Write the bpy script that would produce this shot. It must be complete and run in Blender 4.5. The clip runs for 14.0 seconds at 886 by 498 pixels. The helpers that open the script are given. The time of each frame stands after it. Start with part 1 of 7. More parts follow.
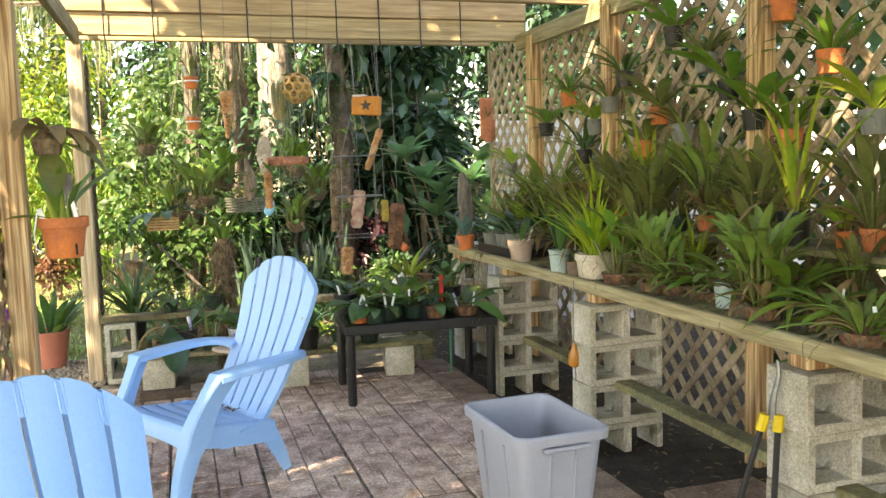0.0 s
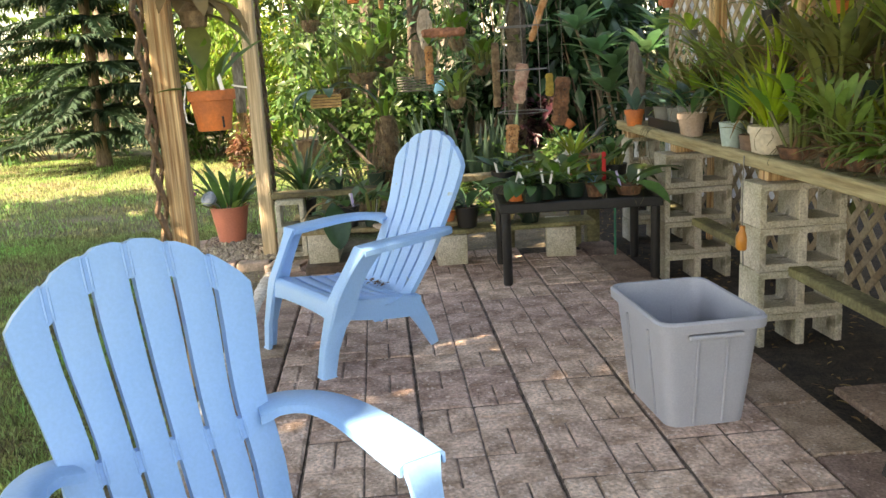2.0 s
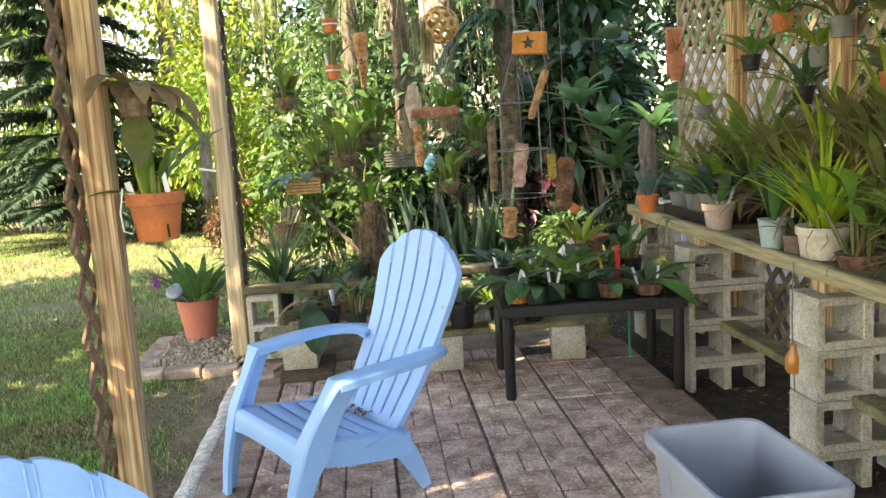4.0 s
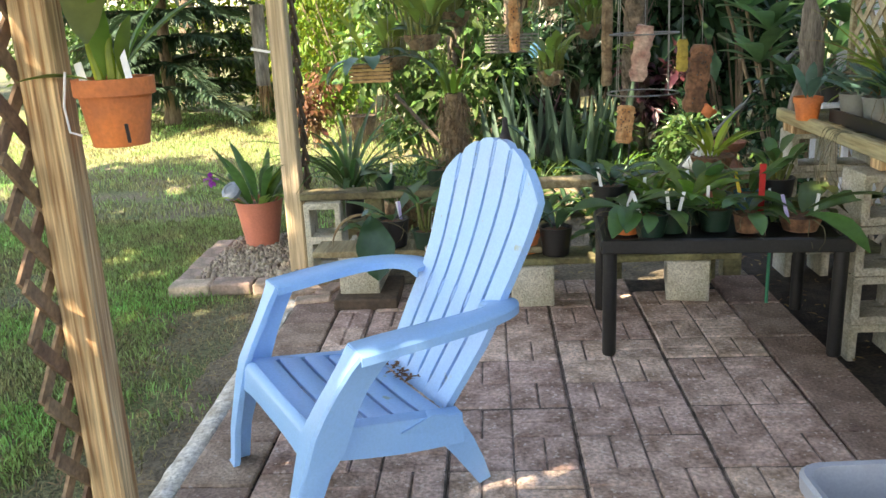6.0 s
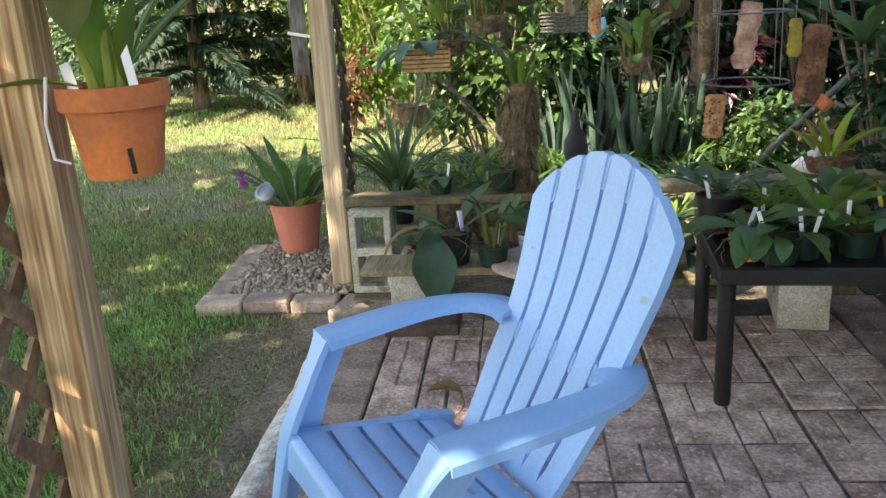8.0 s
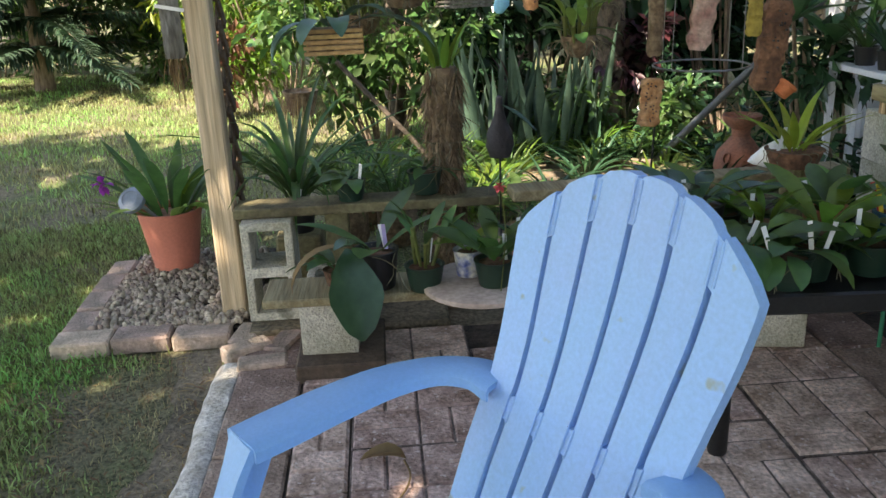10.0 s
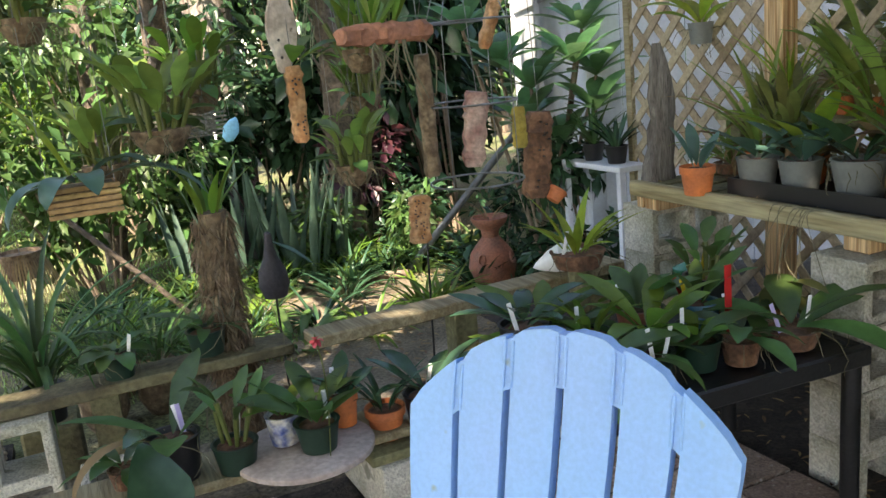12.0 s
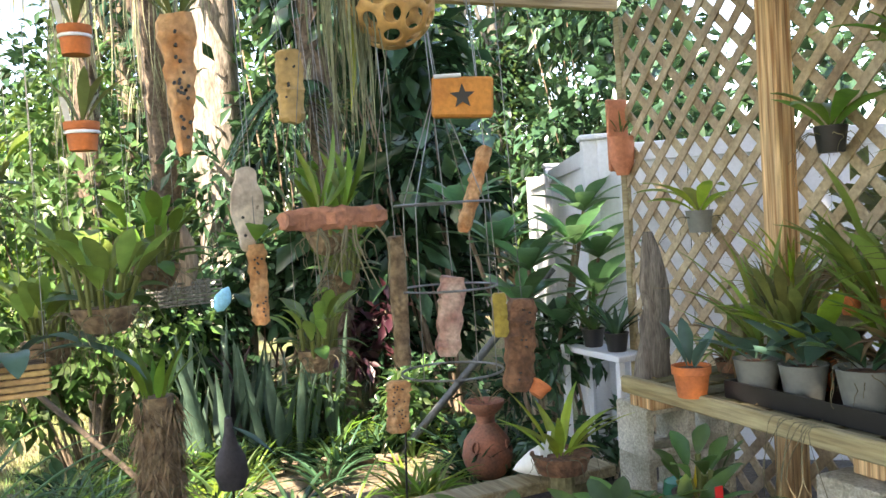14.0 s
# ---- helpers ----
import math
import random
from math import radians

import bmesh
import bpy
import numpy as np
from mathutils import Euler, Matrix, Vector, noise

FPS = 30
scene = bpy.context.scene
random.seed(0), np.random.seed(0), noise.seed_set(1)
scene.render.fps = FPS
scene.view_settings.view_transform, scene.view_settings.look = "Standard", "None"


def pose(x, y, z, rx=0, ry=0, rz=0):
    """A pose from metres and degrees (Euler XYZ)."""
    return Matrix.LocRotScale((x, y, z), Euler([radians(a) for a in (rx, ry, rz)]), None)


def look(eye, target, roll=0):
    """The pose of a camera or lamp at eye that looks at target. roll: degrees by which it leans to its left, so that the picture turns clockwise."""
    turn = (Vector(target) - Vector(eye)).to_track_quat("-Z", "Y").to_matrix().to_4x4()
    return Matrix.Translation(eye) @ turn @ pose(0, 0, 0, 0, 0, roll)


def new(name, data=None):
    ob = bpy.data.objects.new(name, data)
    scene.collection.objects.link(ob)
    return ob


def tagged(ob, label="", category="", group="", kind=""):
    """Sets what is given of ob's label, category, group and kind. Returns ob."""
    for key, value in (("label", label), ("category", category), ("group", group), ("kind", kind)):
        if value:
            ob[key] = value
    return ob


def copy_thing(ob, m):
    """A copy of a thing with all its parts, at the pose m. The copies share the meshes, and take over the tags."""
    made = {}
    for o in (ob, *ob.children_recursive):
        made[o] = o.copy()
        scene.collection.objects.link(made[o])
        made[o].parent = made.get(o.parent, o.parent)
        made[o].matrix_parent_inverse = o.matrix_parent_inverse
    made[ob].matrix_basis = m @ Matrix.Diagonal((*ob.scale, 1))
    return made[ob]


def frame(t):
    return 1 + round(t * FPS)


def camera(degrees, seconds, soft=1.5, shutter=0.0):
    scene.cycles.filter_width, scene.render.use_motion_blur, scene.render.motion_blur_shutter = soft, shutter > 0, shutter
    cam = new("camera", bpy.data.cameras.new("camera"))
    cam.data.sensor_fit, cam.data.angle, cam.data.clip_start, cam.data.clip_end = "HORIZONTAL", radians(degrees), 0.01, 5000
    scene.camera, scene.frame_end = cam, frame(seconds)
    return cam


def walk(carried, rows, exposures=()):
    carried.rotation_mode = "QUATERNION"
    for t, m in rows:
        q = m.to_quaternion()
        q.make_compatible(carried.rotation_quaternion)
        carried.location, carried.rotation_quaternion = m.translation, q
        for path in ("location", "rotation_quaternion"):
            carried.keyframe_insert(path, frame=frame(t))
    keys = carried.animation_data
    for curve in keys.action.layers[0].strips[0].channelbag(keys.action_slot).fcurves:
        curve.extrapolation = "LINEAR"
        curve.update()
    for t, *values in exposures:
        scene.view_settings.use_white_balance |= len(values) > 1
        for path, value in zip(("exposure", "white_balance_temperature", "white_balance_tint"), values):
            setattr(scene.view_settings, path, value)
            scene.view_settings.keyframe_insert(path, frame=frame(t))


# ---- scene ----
cam = camera(55.1, 14.0)
PATH = [
    (0, (-0.7, -4.116, 1.361), (-0.114, -2.213, 1.17), -1.7),
    (0.5, (-0.575, -4.062, 1.29), (-0.174, -2.139, 0.915), -1.0),
    (1, (-0.516, -4.06, 1.27), (-0.228, -2.132, 0.821), -1.8),
    (1.5, (-0.485, -4.064, 1.287), (-0.356, -2.119, 0.84), -3.8),
    (2, (-0.486, -3.994, 1.286), (-0.353, -2.047, 0.847), -3.2),
    (2.5, (-0.508, -3.802, 1.353), (-0.353, -1.833, 1.041), -2.4),
    (2.7, (-0.505, -3.745, 1.378), (-0.341, -1.772, 1.089), -2.2),
    (4.8, (-0.384, -3.047, 1.394), (-0.219, -1.078, 1.084), -4.0),
    (5, (-0.374, -2.961, 1.359), (-0.212, -0.992, 1.048), -3.8),
    (5.5, (-0.355, -2.726, 1.334), (-0.229, -0.78, 0.892), -2.1),
    (6, (-0.251, -2.475, 1.331), (-0.367, -0.553, 0.789), -2.6),
    (6.5, (-0.241, -2.3, 1.346), (-0.4, -0.389, 0.777), -2.6),
    (7, (-0.267, -2.049, 1.345), (-0.45, -0.145, 0.763), -2.4),
    (7.2, (-0.304, -2.061, 1.347), (-0.501, -0.156, 0.768), -3.0),
    (9.3, (-0.64, -1.511, 1.323), (-0.727, 0.379, 0.674), -1.4),
    (9.5, (-0.664, -1.491, 1.322), (-0.651, 0.397, 0.664), -0.5),
    (10, (-0.659, -1.301, 1.317), (-0.538, 0.584, 0.661), -2.3),
    (10.5, (-0.668, -1.114, 1.324), (-0.518, 0.799, 0.761), -4.0),
    (11, (-0.717, -1.032, 1.349), (-0.388, 0.864, 0.805), -5.5),
    (11.5, (-0.831, -0.98, 1.363), (-0.182, 0.842, 0.855), -5.3),
    (12, (-0.878, -0.969, 1.385), (-0.084, 0.807, 0.921), -5.5),
    (12.5, (-0.874, -0.967, 1.396), (0.059, 0.759, 1.005), -5.7),
    (13, (-0.868, -0.952, 1.401), (0.143, 0.757, 1.159), -5.2),
    (13.5, (-0.799, -0.907, 1.405), (0.17, 0.837, 1.263), -5.7),
    (14, (-0.613, -0.841, 1.415), (0.171, 0.997, 1.34), -3.5),
]
walk(cam, [(t, look(eye, target, roll)) for t, eye, target, roll in PATH], [(0, 2.58, 8900, 14), (0.5, 2.69, 9100, 14), (1.0, 2.34, 9100, 15), (1.5, 2.24, 9200, 15), (2.5, 2.28, 8700, 15), (5, 2.48, 8300, 14), (7, 2.33, 7800, 14), (9.5, 1.83, 7350, 14), (11, 1.84, 7400, 14), (12, 2.12, 7350, 15), (13, 2.40, 7500, 18), (13.5, 2.62, 7550, 18), (14, 2.58, 7500, 17)])

# ---- world and sun ----
world = bpy.data.worlds.new("sky")
scene.world = world
world.use_nodes = True
wn = world.node_tree
sky = wn.nodes.new("ShaderNodeTexSky")
sky.sky_type = "NISHITA"
sky.sun_disc = False
SUN_EL, SUN_AZ = 47.0, 228.0
sky.sun_elevation, sky.sun_rotation = radians(SUN_EL), radians(SUN_AZ)
wn.links.new(sky.outputs["Color"], wn.nodes["Background"].inputs["Color"])
wn.nodes["Background"].inputs["Strength"].default_value = 0.15
sun = new("sun", bpy.data.lights.new("sun", "SUN"))
sun.data.energy, sun.data.angle, sun.data.color = 5.0, radians(0.5), (1.0, 0.93, 0.82)
_d = Vector((math.sin(radians(SUN_AZ)) * math.cos(radians(SUN_EL)), math.cos(radians(SUN_AZ)) * math.cos(radians(SUN_EL)), math.sin(radians(SUN_EL))))
sun.matrix_world = look(_d * 40, (0, 0, 0))


# ---- materials ----
def material(name, base, rough=0.7, var=0.25, scale=8.0, bump=0.2, fine=60.0, metal=0.0, spec=0.5, second=None, stretch=None, trans=0.0, island=0.0, rand=0.0, coat=0.0, specks=None, speck_scale=16.0, speck_from=0.685):
    """Base colour varied by two noises, an optional second colour in patches, and fine bump."""
    m = bpy.data.materials.new(name)
    m.use_nodes = True
    nt = m.node_tree
    n, lk = nt.nodes, nt.links
    b = n["Principled BSDF"]
    b.inputs["Roughness"].default_value = rough
    b.inputs["Metallic"].default_value = metal
    b.inputs["Specular IOR Level"].default_value = spec
    b.inputs["Coat Weight"].default_value = coat
    tc = n.new("ShaderNodeTexCoord")
    mp = n.new("ShaderNodeMapping")
    if stretch:
        mp.inputs["Scale"].default_value = stretch
    lk.new(tc.outputs["Object"], mp.inputs["Vector"])
    big, small = n.new("ShaderNodeTexNoise"), n.new("ShaderNodeTexNoise")
    big.inputs["Scale"].default_value, small.inputs["Scale"].default_value = scale, fine
    big.inputs["Detail"].default_value, small.inputs["Detail"].default_value = 4, 5
    for t in (big, small):
        lk.new(mp.outputs["Vector"], t.inputs["Vector"])
    ramp = n.new("ShaderNodeValToRGB")
    c2 = second or tuple(max(0.0, c * (1 - 1.4 * var)) for c in base)
    ramp.color_ramp.elements[0].position, ramp.color_ramp.elements[1].position = 0.36, 0.64
    ramp.color_ramp.elements[0].color, ramp.color_ramp.elements[1].color = (*c2, 1), (*base, 1)
    lk.new(big.outputs["Fac"], ramp.inputs["Fac"])
    hsv = n.new("ShaderNodeHueSaturation")
    lk.new(ramp.outputs["Color"], hsv.inputs["Color"])
    mr = n.new("ShaderNodeMapRange")
    mr.inputs["From Min"].default_value, mr.inputs["From Max"].default_value = 0.3, 0.7
    mr.inputs["To Min"].default_value, mr.inputs["To Max"].default_value = 1 - var, 1 + var
    lk.new(small.outputs["Fac"], mr.inputs["Value"])
    val = mr.outputs["Result"]
    for amount, kind in ((island, "geo"), (rand, "obj")):
        if amount:
            src = n.new("ShaderNodeNewGeometry").outputs["Random Per Island"] if kind == "geo" else n.new("ShaderNodeObjectInfo").outputs["Random"]
            r = n.new("ShaderNodeMapRange")
            r.inputs["To Min"].default_value, r.inputs["To Max"].default_value = 1 - amount, 1 + amount
            lk.new(src, r.inputs["Value"])
            mu = n.new("ShaderNodeMath")
            mu.operation = "MULTIPLY"
            lk.new(val, mu.inputs[0])
            lk.new(r.outputs["Result"], mu.inputs[1])
            val = mu.outputs["Value"]
            h = n.new("ShaderNodeMapRange")
            h.inputs["To Min"].default_value, h.inputs["To Max"].default_value = 0.5 - amount * 0.06, 0.5 + amount * 0.06
            lk.new(src, h.inputs["Value"])
            lk.new(h.outputs["Result"], hsv.inputs["Hue"])
    lk.new(val, hsv.inputs["Value"])
    out = hsv.outputs["Color"]
    if specks:
        sn, sr, sm = n.new("ShaderNodeTexNoise"), n.new("ShaderNodeMapRange"), n.new("ShaderNodeMixRGB")
        sn.inputs["Scale"].default_value, sn.inputs["Detail"].default_value = speck_scale, 3
        sr.inputs["From Min"].default_value, sr.inputs["From Max"].default_value, sr.inputs["To Max"].default_value = speck_from, speck_from + 0.065, 0.75
        sm.inputs["Color2"].default_value = (*specks, 1)
        lk.new(mp.outputs["Vector"], sn.inputs["Vector"])
        lk.new(sn.outputs["Fac"], sr.inputs["Value"])
        lk.new(sr.outputs["Result"], sm.inputs["Fac"])
        lk.new(out, sm.inputs["Color1"])
        out = sm.outputs["Color"]
    lk.new(out, b.inputs["Base Color"])
    if bump:
        bp = n.new("ShaderNodeBump")
        bp.inputs["Strength"].default_value, bp.inputs["Distance"].default_value = bump, 0.01
        lk.new(small.outputs["Fac"], bp.inputs["Height"])
        lk.new(bp.outputs["Normal"], b.inputs["Normal"])
    if trans:
        tr = n.new("ShaderNodeBsdfTranslucent")
        lk.new(hsv.outputs["Color"], tr.inputs["Color"])
        mx = n.new("ShaderNodeMixShader")
        mx.inputs["Fac"].default_value = trans
        lk.new(b.outputs["BSDF"], mx.inputs[1])
        lk.new(tr.outputs["BSDF"], mx.inputs[2])
        lk.new(mx.outputs["Shader"], n["Material Output"].inputs["Surface"])
    return m


BLUE = material("blue_resin", (0.225, 0.455, 0.785), rough=0.36, var=0.05, scale=3, bump=0.03, fine=120, second=(0.26, 0.48, 0.785))
BLUESTAIN = material("stained_blue_resin", (0.27, 0.50, 0.81), rough=0.38, var=0.07, scale=3, bump=0.03, fine=120, second=(0.30, 0.49, 0.80), specks=(0.30, 0.32, 0.22))
GREYBIN = material("grey_plastic", (0.33, 0.35, 0.40), rough=0.5, var=0.06, scale=4, bump=0.06, fine=150)
BLOCK = material("concrete_block", (0.57, 0.535, 0.455), rough=0.95, var=0.3, scale=6, bump=0.9, fine=120, second=(0.36, 0.335, 0.25), rand=0.12, specks=(0.16, 0.15, 0.10), speck_scale=8.0, speck_from=0.64)
PAVER = material("cast_paver", (0.66, 0.49, 0.41), rough=0.92, var=0.36, scale=9, bump=0.8, fine=75, second=(0.31, 0.205, 0.155), rand=0.20, specks=(0.72, 0.60, 0.53), speck_scale=42.0, speck_from=0.60)
GROOVE = material("paver_groove", (0.27, 0.21, 0.18), rough=1.0, var=0.4, scale=16, bump=0.6, fine=90, second=(0.10, 0.075, 0.06))
REDPAVER = material("red_paver", (0.36, 0.255, 0.20), rough=0.92, var=0.35, scale=7, bump=0.7, fine=90, second=(0.19, 0.125, 0.095), rand=0.2, specks=(0.50, 0.42, 0.36), speck_scale=42.0, speck_from=0.62)
MORTAR = material("mortar", (0.66, 0.63, 0.57), rough=0.95, var=0.3, scale=14, bump=1.0, fine=70, second=(0.42, 0.38, 0.31))
SOIL = material("dark_soil", (0.055, 0.042, 0.033), rough=1.0, var=0.5, scale=14, bump=1.0, fine=70, second=(0.025, 0.02, 0.016))
JOINT = material("joint_soil", (0.085, 0.066, 0.052), rough=1.0, var=0.4, scale=20, bump=0.8, fine=90)
LAWN = material("lawn_ground", (0.11, 0.145, 0.045), rough=1.0, var=0.75, scale=2.2, bump=1.0, fine=70, second=(0.17, 0.145, 0.09))
EARTH = material("bare_earth", (0.23, 0.185, 0.125), rough=1.0, var=0.5, scale=5, bump=1.0, fine=60, second=(0.115, 0.095, 0.06))
GRASS = material("grass_blades", (0.25, 0.42, 0.11), rough=0.7, var=0.2, scale=1.2, bump=0, fine=8, second=(0.30, 0.27, 0.12), island=0.75, trans=0.4)
PINE = material("treated_pine", (0.70, 0.50, 0.27), rough=0.75, var=0.34, scale=4.2, bump=0.4, fine=12, second=(0.30, 0.15, 0.06), stretch=(15, 15, 0.5), specks=(0.17, 0.09, 0.04), speck_scale=0.9, speck_from=0.70)
PINEGREY = material("weathered_pine", (0.58, 0.46, 0.31), rough=0.8, var=0.28, scale=3.4, bump=0.4, fine=11, second=(0.40, 0.30, 0.185), stretch=(13, 13, 0.5), specks=(0.26, 0.17, 0.09), speck_scale=1.0, speck_from=0.70)
STRAW = material("dry_grass", (0.34, 0.28, 0.15), rough=0.9, var=0.25, scale=3, bump=0, fine=10, second=(0.22, 0.17, 0.09), island=0.5, trans=0.3)
PINE_H = material("weathered_board", (0.33, 0.285, 0.165), rough=0.85, var=0.25, scale=3.0, bump=0.35, fine=10, second=(0.22, 0.17, 0.085), stretch=(12, 0.8, 12), rand=0.12)
MOSSY = material("mossy_board", (0.22, 0.20, 0.10), rough=0.95, var=0.3, scale=5, bump=0.5, fine=60, second=(0.10, 0.085, 0.045), rand=0.2)
DARKTIMBER = material("dark_timber", (0.12, 0.085, 0.06), rough=0.9, var=0.3, scale=6, bump=0.5, fine=50, second=(0.06, 0.042, 0.03))
LATT = material("lattice_wood", (0.40, 0.325, 0.225), rough=0.9, var=0.25, scale=6, bump=0.4, fine=60, second=(0.27, 0.20, 0.125), rand=0.15)
LATTDARK = material("dark_lattice_wood", (0.17, 0.115, 0.07), rough=0.9, var=0.3, scale=8, bump=0.4, fine=60, second=(0.09, 0.06, 0.04), rand=0.15)
LATTBROWN = material("brown_lattice_wood", (0.27, 0.175, 0.105), rough=0.9, var=0.3, scale=8, bump=0.4, fine=60, second=(0.16, 0.10, 0.06), rand=0.15)
PINE_X = material("pine_beam", (0.50, 0.37, 0.21), rough=0.8, var=0.2, scale=3.0, bump=0.35, fine=10, second=(0.34, 0.23, 0.12), stretch=(0.6, 12, 14), rand=0.12)
TERRA = material("terracotta", (0.68, 0.19, 0.048), rough=0.8, var=0.12, scale=7, bump=0.25, fine=90, second=(0.42, 0.13, 0.05))
PINKPOT = material("plastic_terracotta", (0.56, 0.19, 0.125), rough=0.55, var=0.08, scale=6, bump=0.05, fine=80)
PALEPOT = material("pale_clay", (0.46, 0.36, 0.29), rough=0.85, var=0.15, scale=8, bump=0.25, fine=90, second=(0.36, 0.26, 0.19))
DARKPOT = material("black_green_plastic", (0.012, 0.035, 0.022), rough=0.4, var=0.1, bump=0.02)
BLACKPOT = material("black_plastic", (0.012, 0.012, 0.013), rough=0.45, var=0.15, bump=0.03)
CELADON = material("glazed_pot", (0.36, 0.46, 0.43), rough=0.3, var=0.1, bump=0.02)
BLACK = material("black_metal", (0.012, 0.012, 0.013), rough=0.5, var=0.3, scale=10, bump=0.15, fine=80)
WHITE = material("white_vinyl", (0.72, 0.75, 0.80), rough=0.5, var=0.06, scale=2, bump=0.03, second=(0.60, 0.62, 0.66))
TAGW = material("white_label", (0.8, 0.8, 0.78), rough=0.5, var=0.05, bump=0)
BARK = material("tree_bark", (0.26, 0.20, 0.14), rough=0.95, var=0.35, scale=5, bump=1.0, fine=22, second=(0.13, 0.095, 0.065), stretch=(3, 3, 0.6))
PALMBARK = material("palm_bark", (0.15, 0.115, 0.085), rough=1.0, var=0.45, scale=12, bump=1.0, fine=40, second=(0.075, 0.06, 0.045))
BARKPALE = material("pale_bark", (0.20, 0.19, 0.17), rough=0.95, var=0.4, scale=6, bump=1.0, fine=26, second=(0.10, 0.09, 0.07), stretch=(3, 3, 0.8))
# lighter copy of the pale bark: sun on the thick trunk is in its colour
BARKSUN = material("sunlit_bark", (0.31, 0.28, 0.24), rough=0.95, var=0.4, scale=5, bump=1.0, fine=24, second=(0.15, 0.125, 0.10), stretch=(3, 3, 0.8))
DRIFTGREY = material("grey_driftwood", (0.21, 0.19, 0.165), rough=0.95, var=0.4, scale=6, bump=1.0, fine=30, second=(0.11, 0.095, 0.08), stretch=(6, 6, 0.8))
DRIFT = material("mount_wood", (0.52, 0.31, 0.16), rough=0.9, var=0.35, scale=18, bump=0.8, fine=60, second=(0.38, 0.17, 0.065))
CORK = material("cork_bark", (0.22, 0.11, 0.06), rough=0.95, var=0.4, scale=14, bump=1.0, fine=50, second=(0.10, 0.05, 0.03))
FIBRE = material("dry_fibre", (0.25, 0.18, 0.11), rough=1, var=0.4, scale=20, bump=0.8, fine=60, second=(0.13, 0.085, 0.05))
MOSS = material("hanging_moss", (0.30, 0.32, 0.20), rough=1, var=0.3, scale=10, bump=0, island=0.3, trans=0.3)
WIRE = material("galvanised_wire", (0.25, 0.25, 0.24), rough=0.45, metal=0.8, var=0.2, bump=0)
STONE = material("pale_pebble", (0.42, 0.345, 0.265), rough=0.85, var=0.2, scale=20, bump=0.3, fine=90, island=0.35)
STONE2 = material("edging_stone", (0.47, 0.345, 0.275), rough=0.95, var=0.2, scale=10, bump=0.7, fine=90, second=(0.27, 0.22, 0.17), rand=0.25)


def leafmat(name, base, second, trans=0.35, rough=0.42, island=0.35):
    return material(name, base, rough=rough, var=0.14, scale=5, bump=0.05, fine=30, second=second, island=island, trans=trans)


L_DARK = leafmat("leaf_dark", (0.043, 0.100, 0.045), (0.026, 0.066, 0.030), 0.18, 0.27)
L_MID = leafmat("leaf_mid", (0.088, 0.165, 0.042), (0.052, 0.112, 0.03), 0.36)
L_BRIGHT = leafmat("leaf_bright", (0.16, 0.26, 0.03), (0.11, 0.21, 0.03), 0.42)
L_CANE = leafmat("leaf_cane", (0.25, 0.335, 0.075), (0.16, 0.25, 0.05), 0.45)
L_YELLOW = leafmat("leaf_yellow", (0.32, 0.36, 0.04), (0.20, 0.29, 0.03), 0.45)
L_OLIVE = leafmat("leaf_olive", (0.19, 0.20, 0.06), (0.12, 0.14, 0.04), 0.4)
L_BLUE = leafmat("leaf_bluegreen", (0.075, 0.15, 0.105), (0.045, 0.105, 0.075), 0.2, 0.34)
L_SPEAR = leafmat("leaf_spear", (0.085, 0.14, 0.095), (0.045, 0.085, 0.058), 0.15)
L_WOODS = leafmat("leaf_woodland", (0.22, 0.29, 0.07), (0.13, 0.20, 0.05), 0.5)
L_LIME = leafmat("leaf_lime", (0.42, 0.54, 0.04), (0.28, 0.42, 0.03), 0.45)
L_FRANGI = leafmat("leaf_frangipani", (0.15, 0.30, 0.12), (0.09, 0.20, 0.085), 0.38, 0.3)
L_RUST = leafmat("leaf_rust", (0.17, 0.065, 0.035), (0.09, 0.06, 0.03), 0.3)
L_DRY = leafmat("leaf_dry", (0.30, 0.21, 0.10), (0.19, 0.12, 0.055), 0.3, 0.8)
L_WINE = leafmat("leaf_wine", (0.055, 0.014, 0.022), (0.03, 0.010, 0.014), 0.15)
L_CONIFER = leafmat("leaf_conifer", (0.035, 0.075, 0.035), (0.02, 0.05, 0.025), 0.1, 0.6)


# ---- mesh tools ----
def link_mesh(name, verts, faces, mat, parent=None, label="", smooth=False):
    me = bpy.data.meshes.new(name)
    me.from_pydata([tuple(v) for v in verts], [], faces)
    me.materials.append(mat)
    if smooth:
        me.polygons.foreach_set("use_smooth", [True] * len(me.polygons))
    ob = new(name, me)
    if name in JOINED:
        ob["kind"] = "stuff"
    if parent:
        ob.parent = parent
    if label:
        ob["label"] = label
    return ob


JOINED = {"root_tangle", "stem_cluster", "cane_cluster", "leaflet_mass", "moss_mass", "root_tangle", "needle_mass", "midrib_fan", "aerial_root_tangle", "fibre_mass", "dry_root_mass", "foliage", "dry_foliage", "leaning_foliage", "leaf_base_mass", "moss", "dry_frond_cluster"}


def part(name, bm, mat, parent=None, label="", smooth=False):
    me = bpy.data.meshes.new(name)
    bmesh.ops.recalc_face_normals(bm, faces=bm.faces)
    bm.to_mesh(me)
    bm.free()
    me.materials.append(mat)
    if smooth:
        me.polygons.foreach_set("use_smooth", [True] * len(me.polygons))
        me.set_sharp_from_angle(angle=radians(40))
    ob = new(name, me)
    if name in JOINED:
        ob["kind"] = "stuff"
    if parent:
        ob.parent = parent
    if label:
        ob["label"] = label
    return ob


def thing(name, m, label, category, group="", kind=""):
    e = new(name)
    e.empty_display_size = 0.1
    e.matrix_world = m
    return tagged(e, label, category, group, kind)


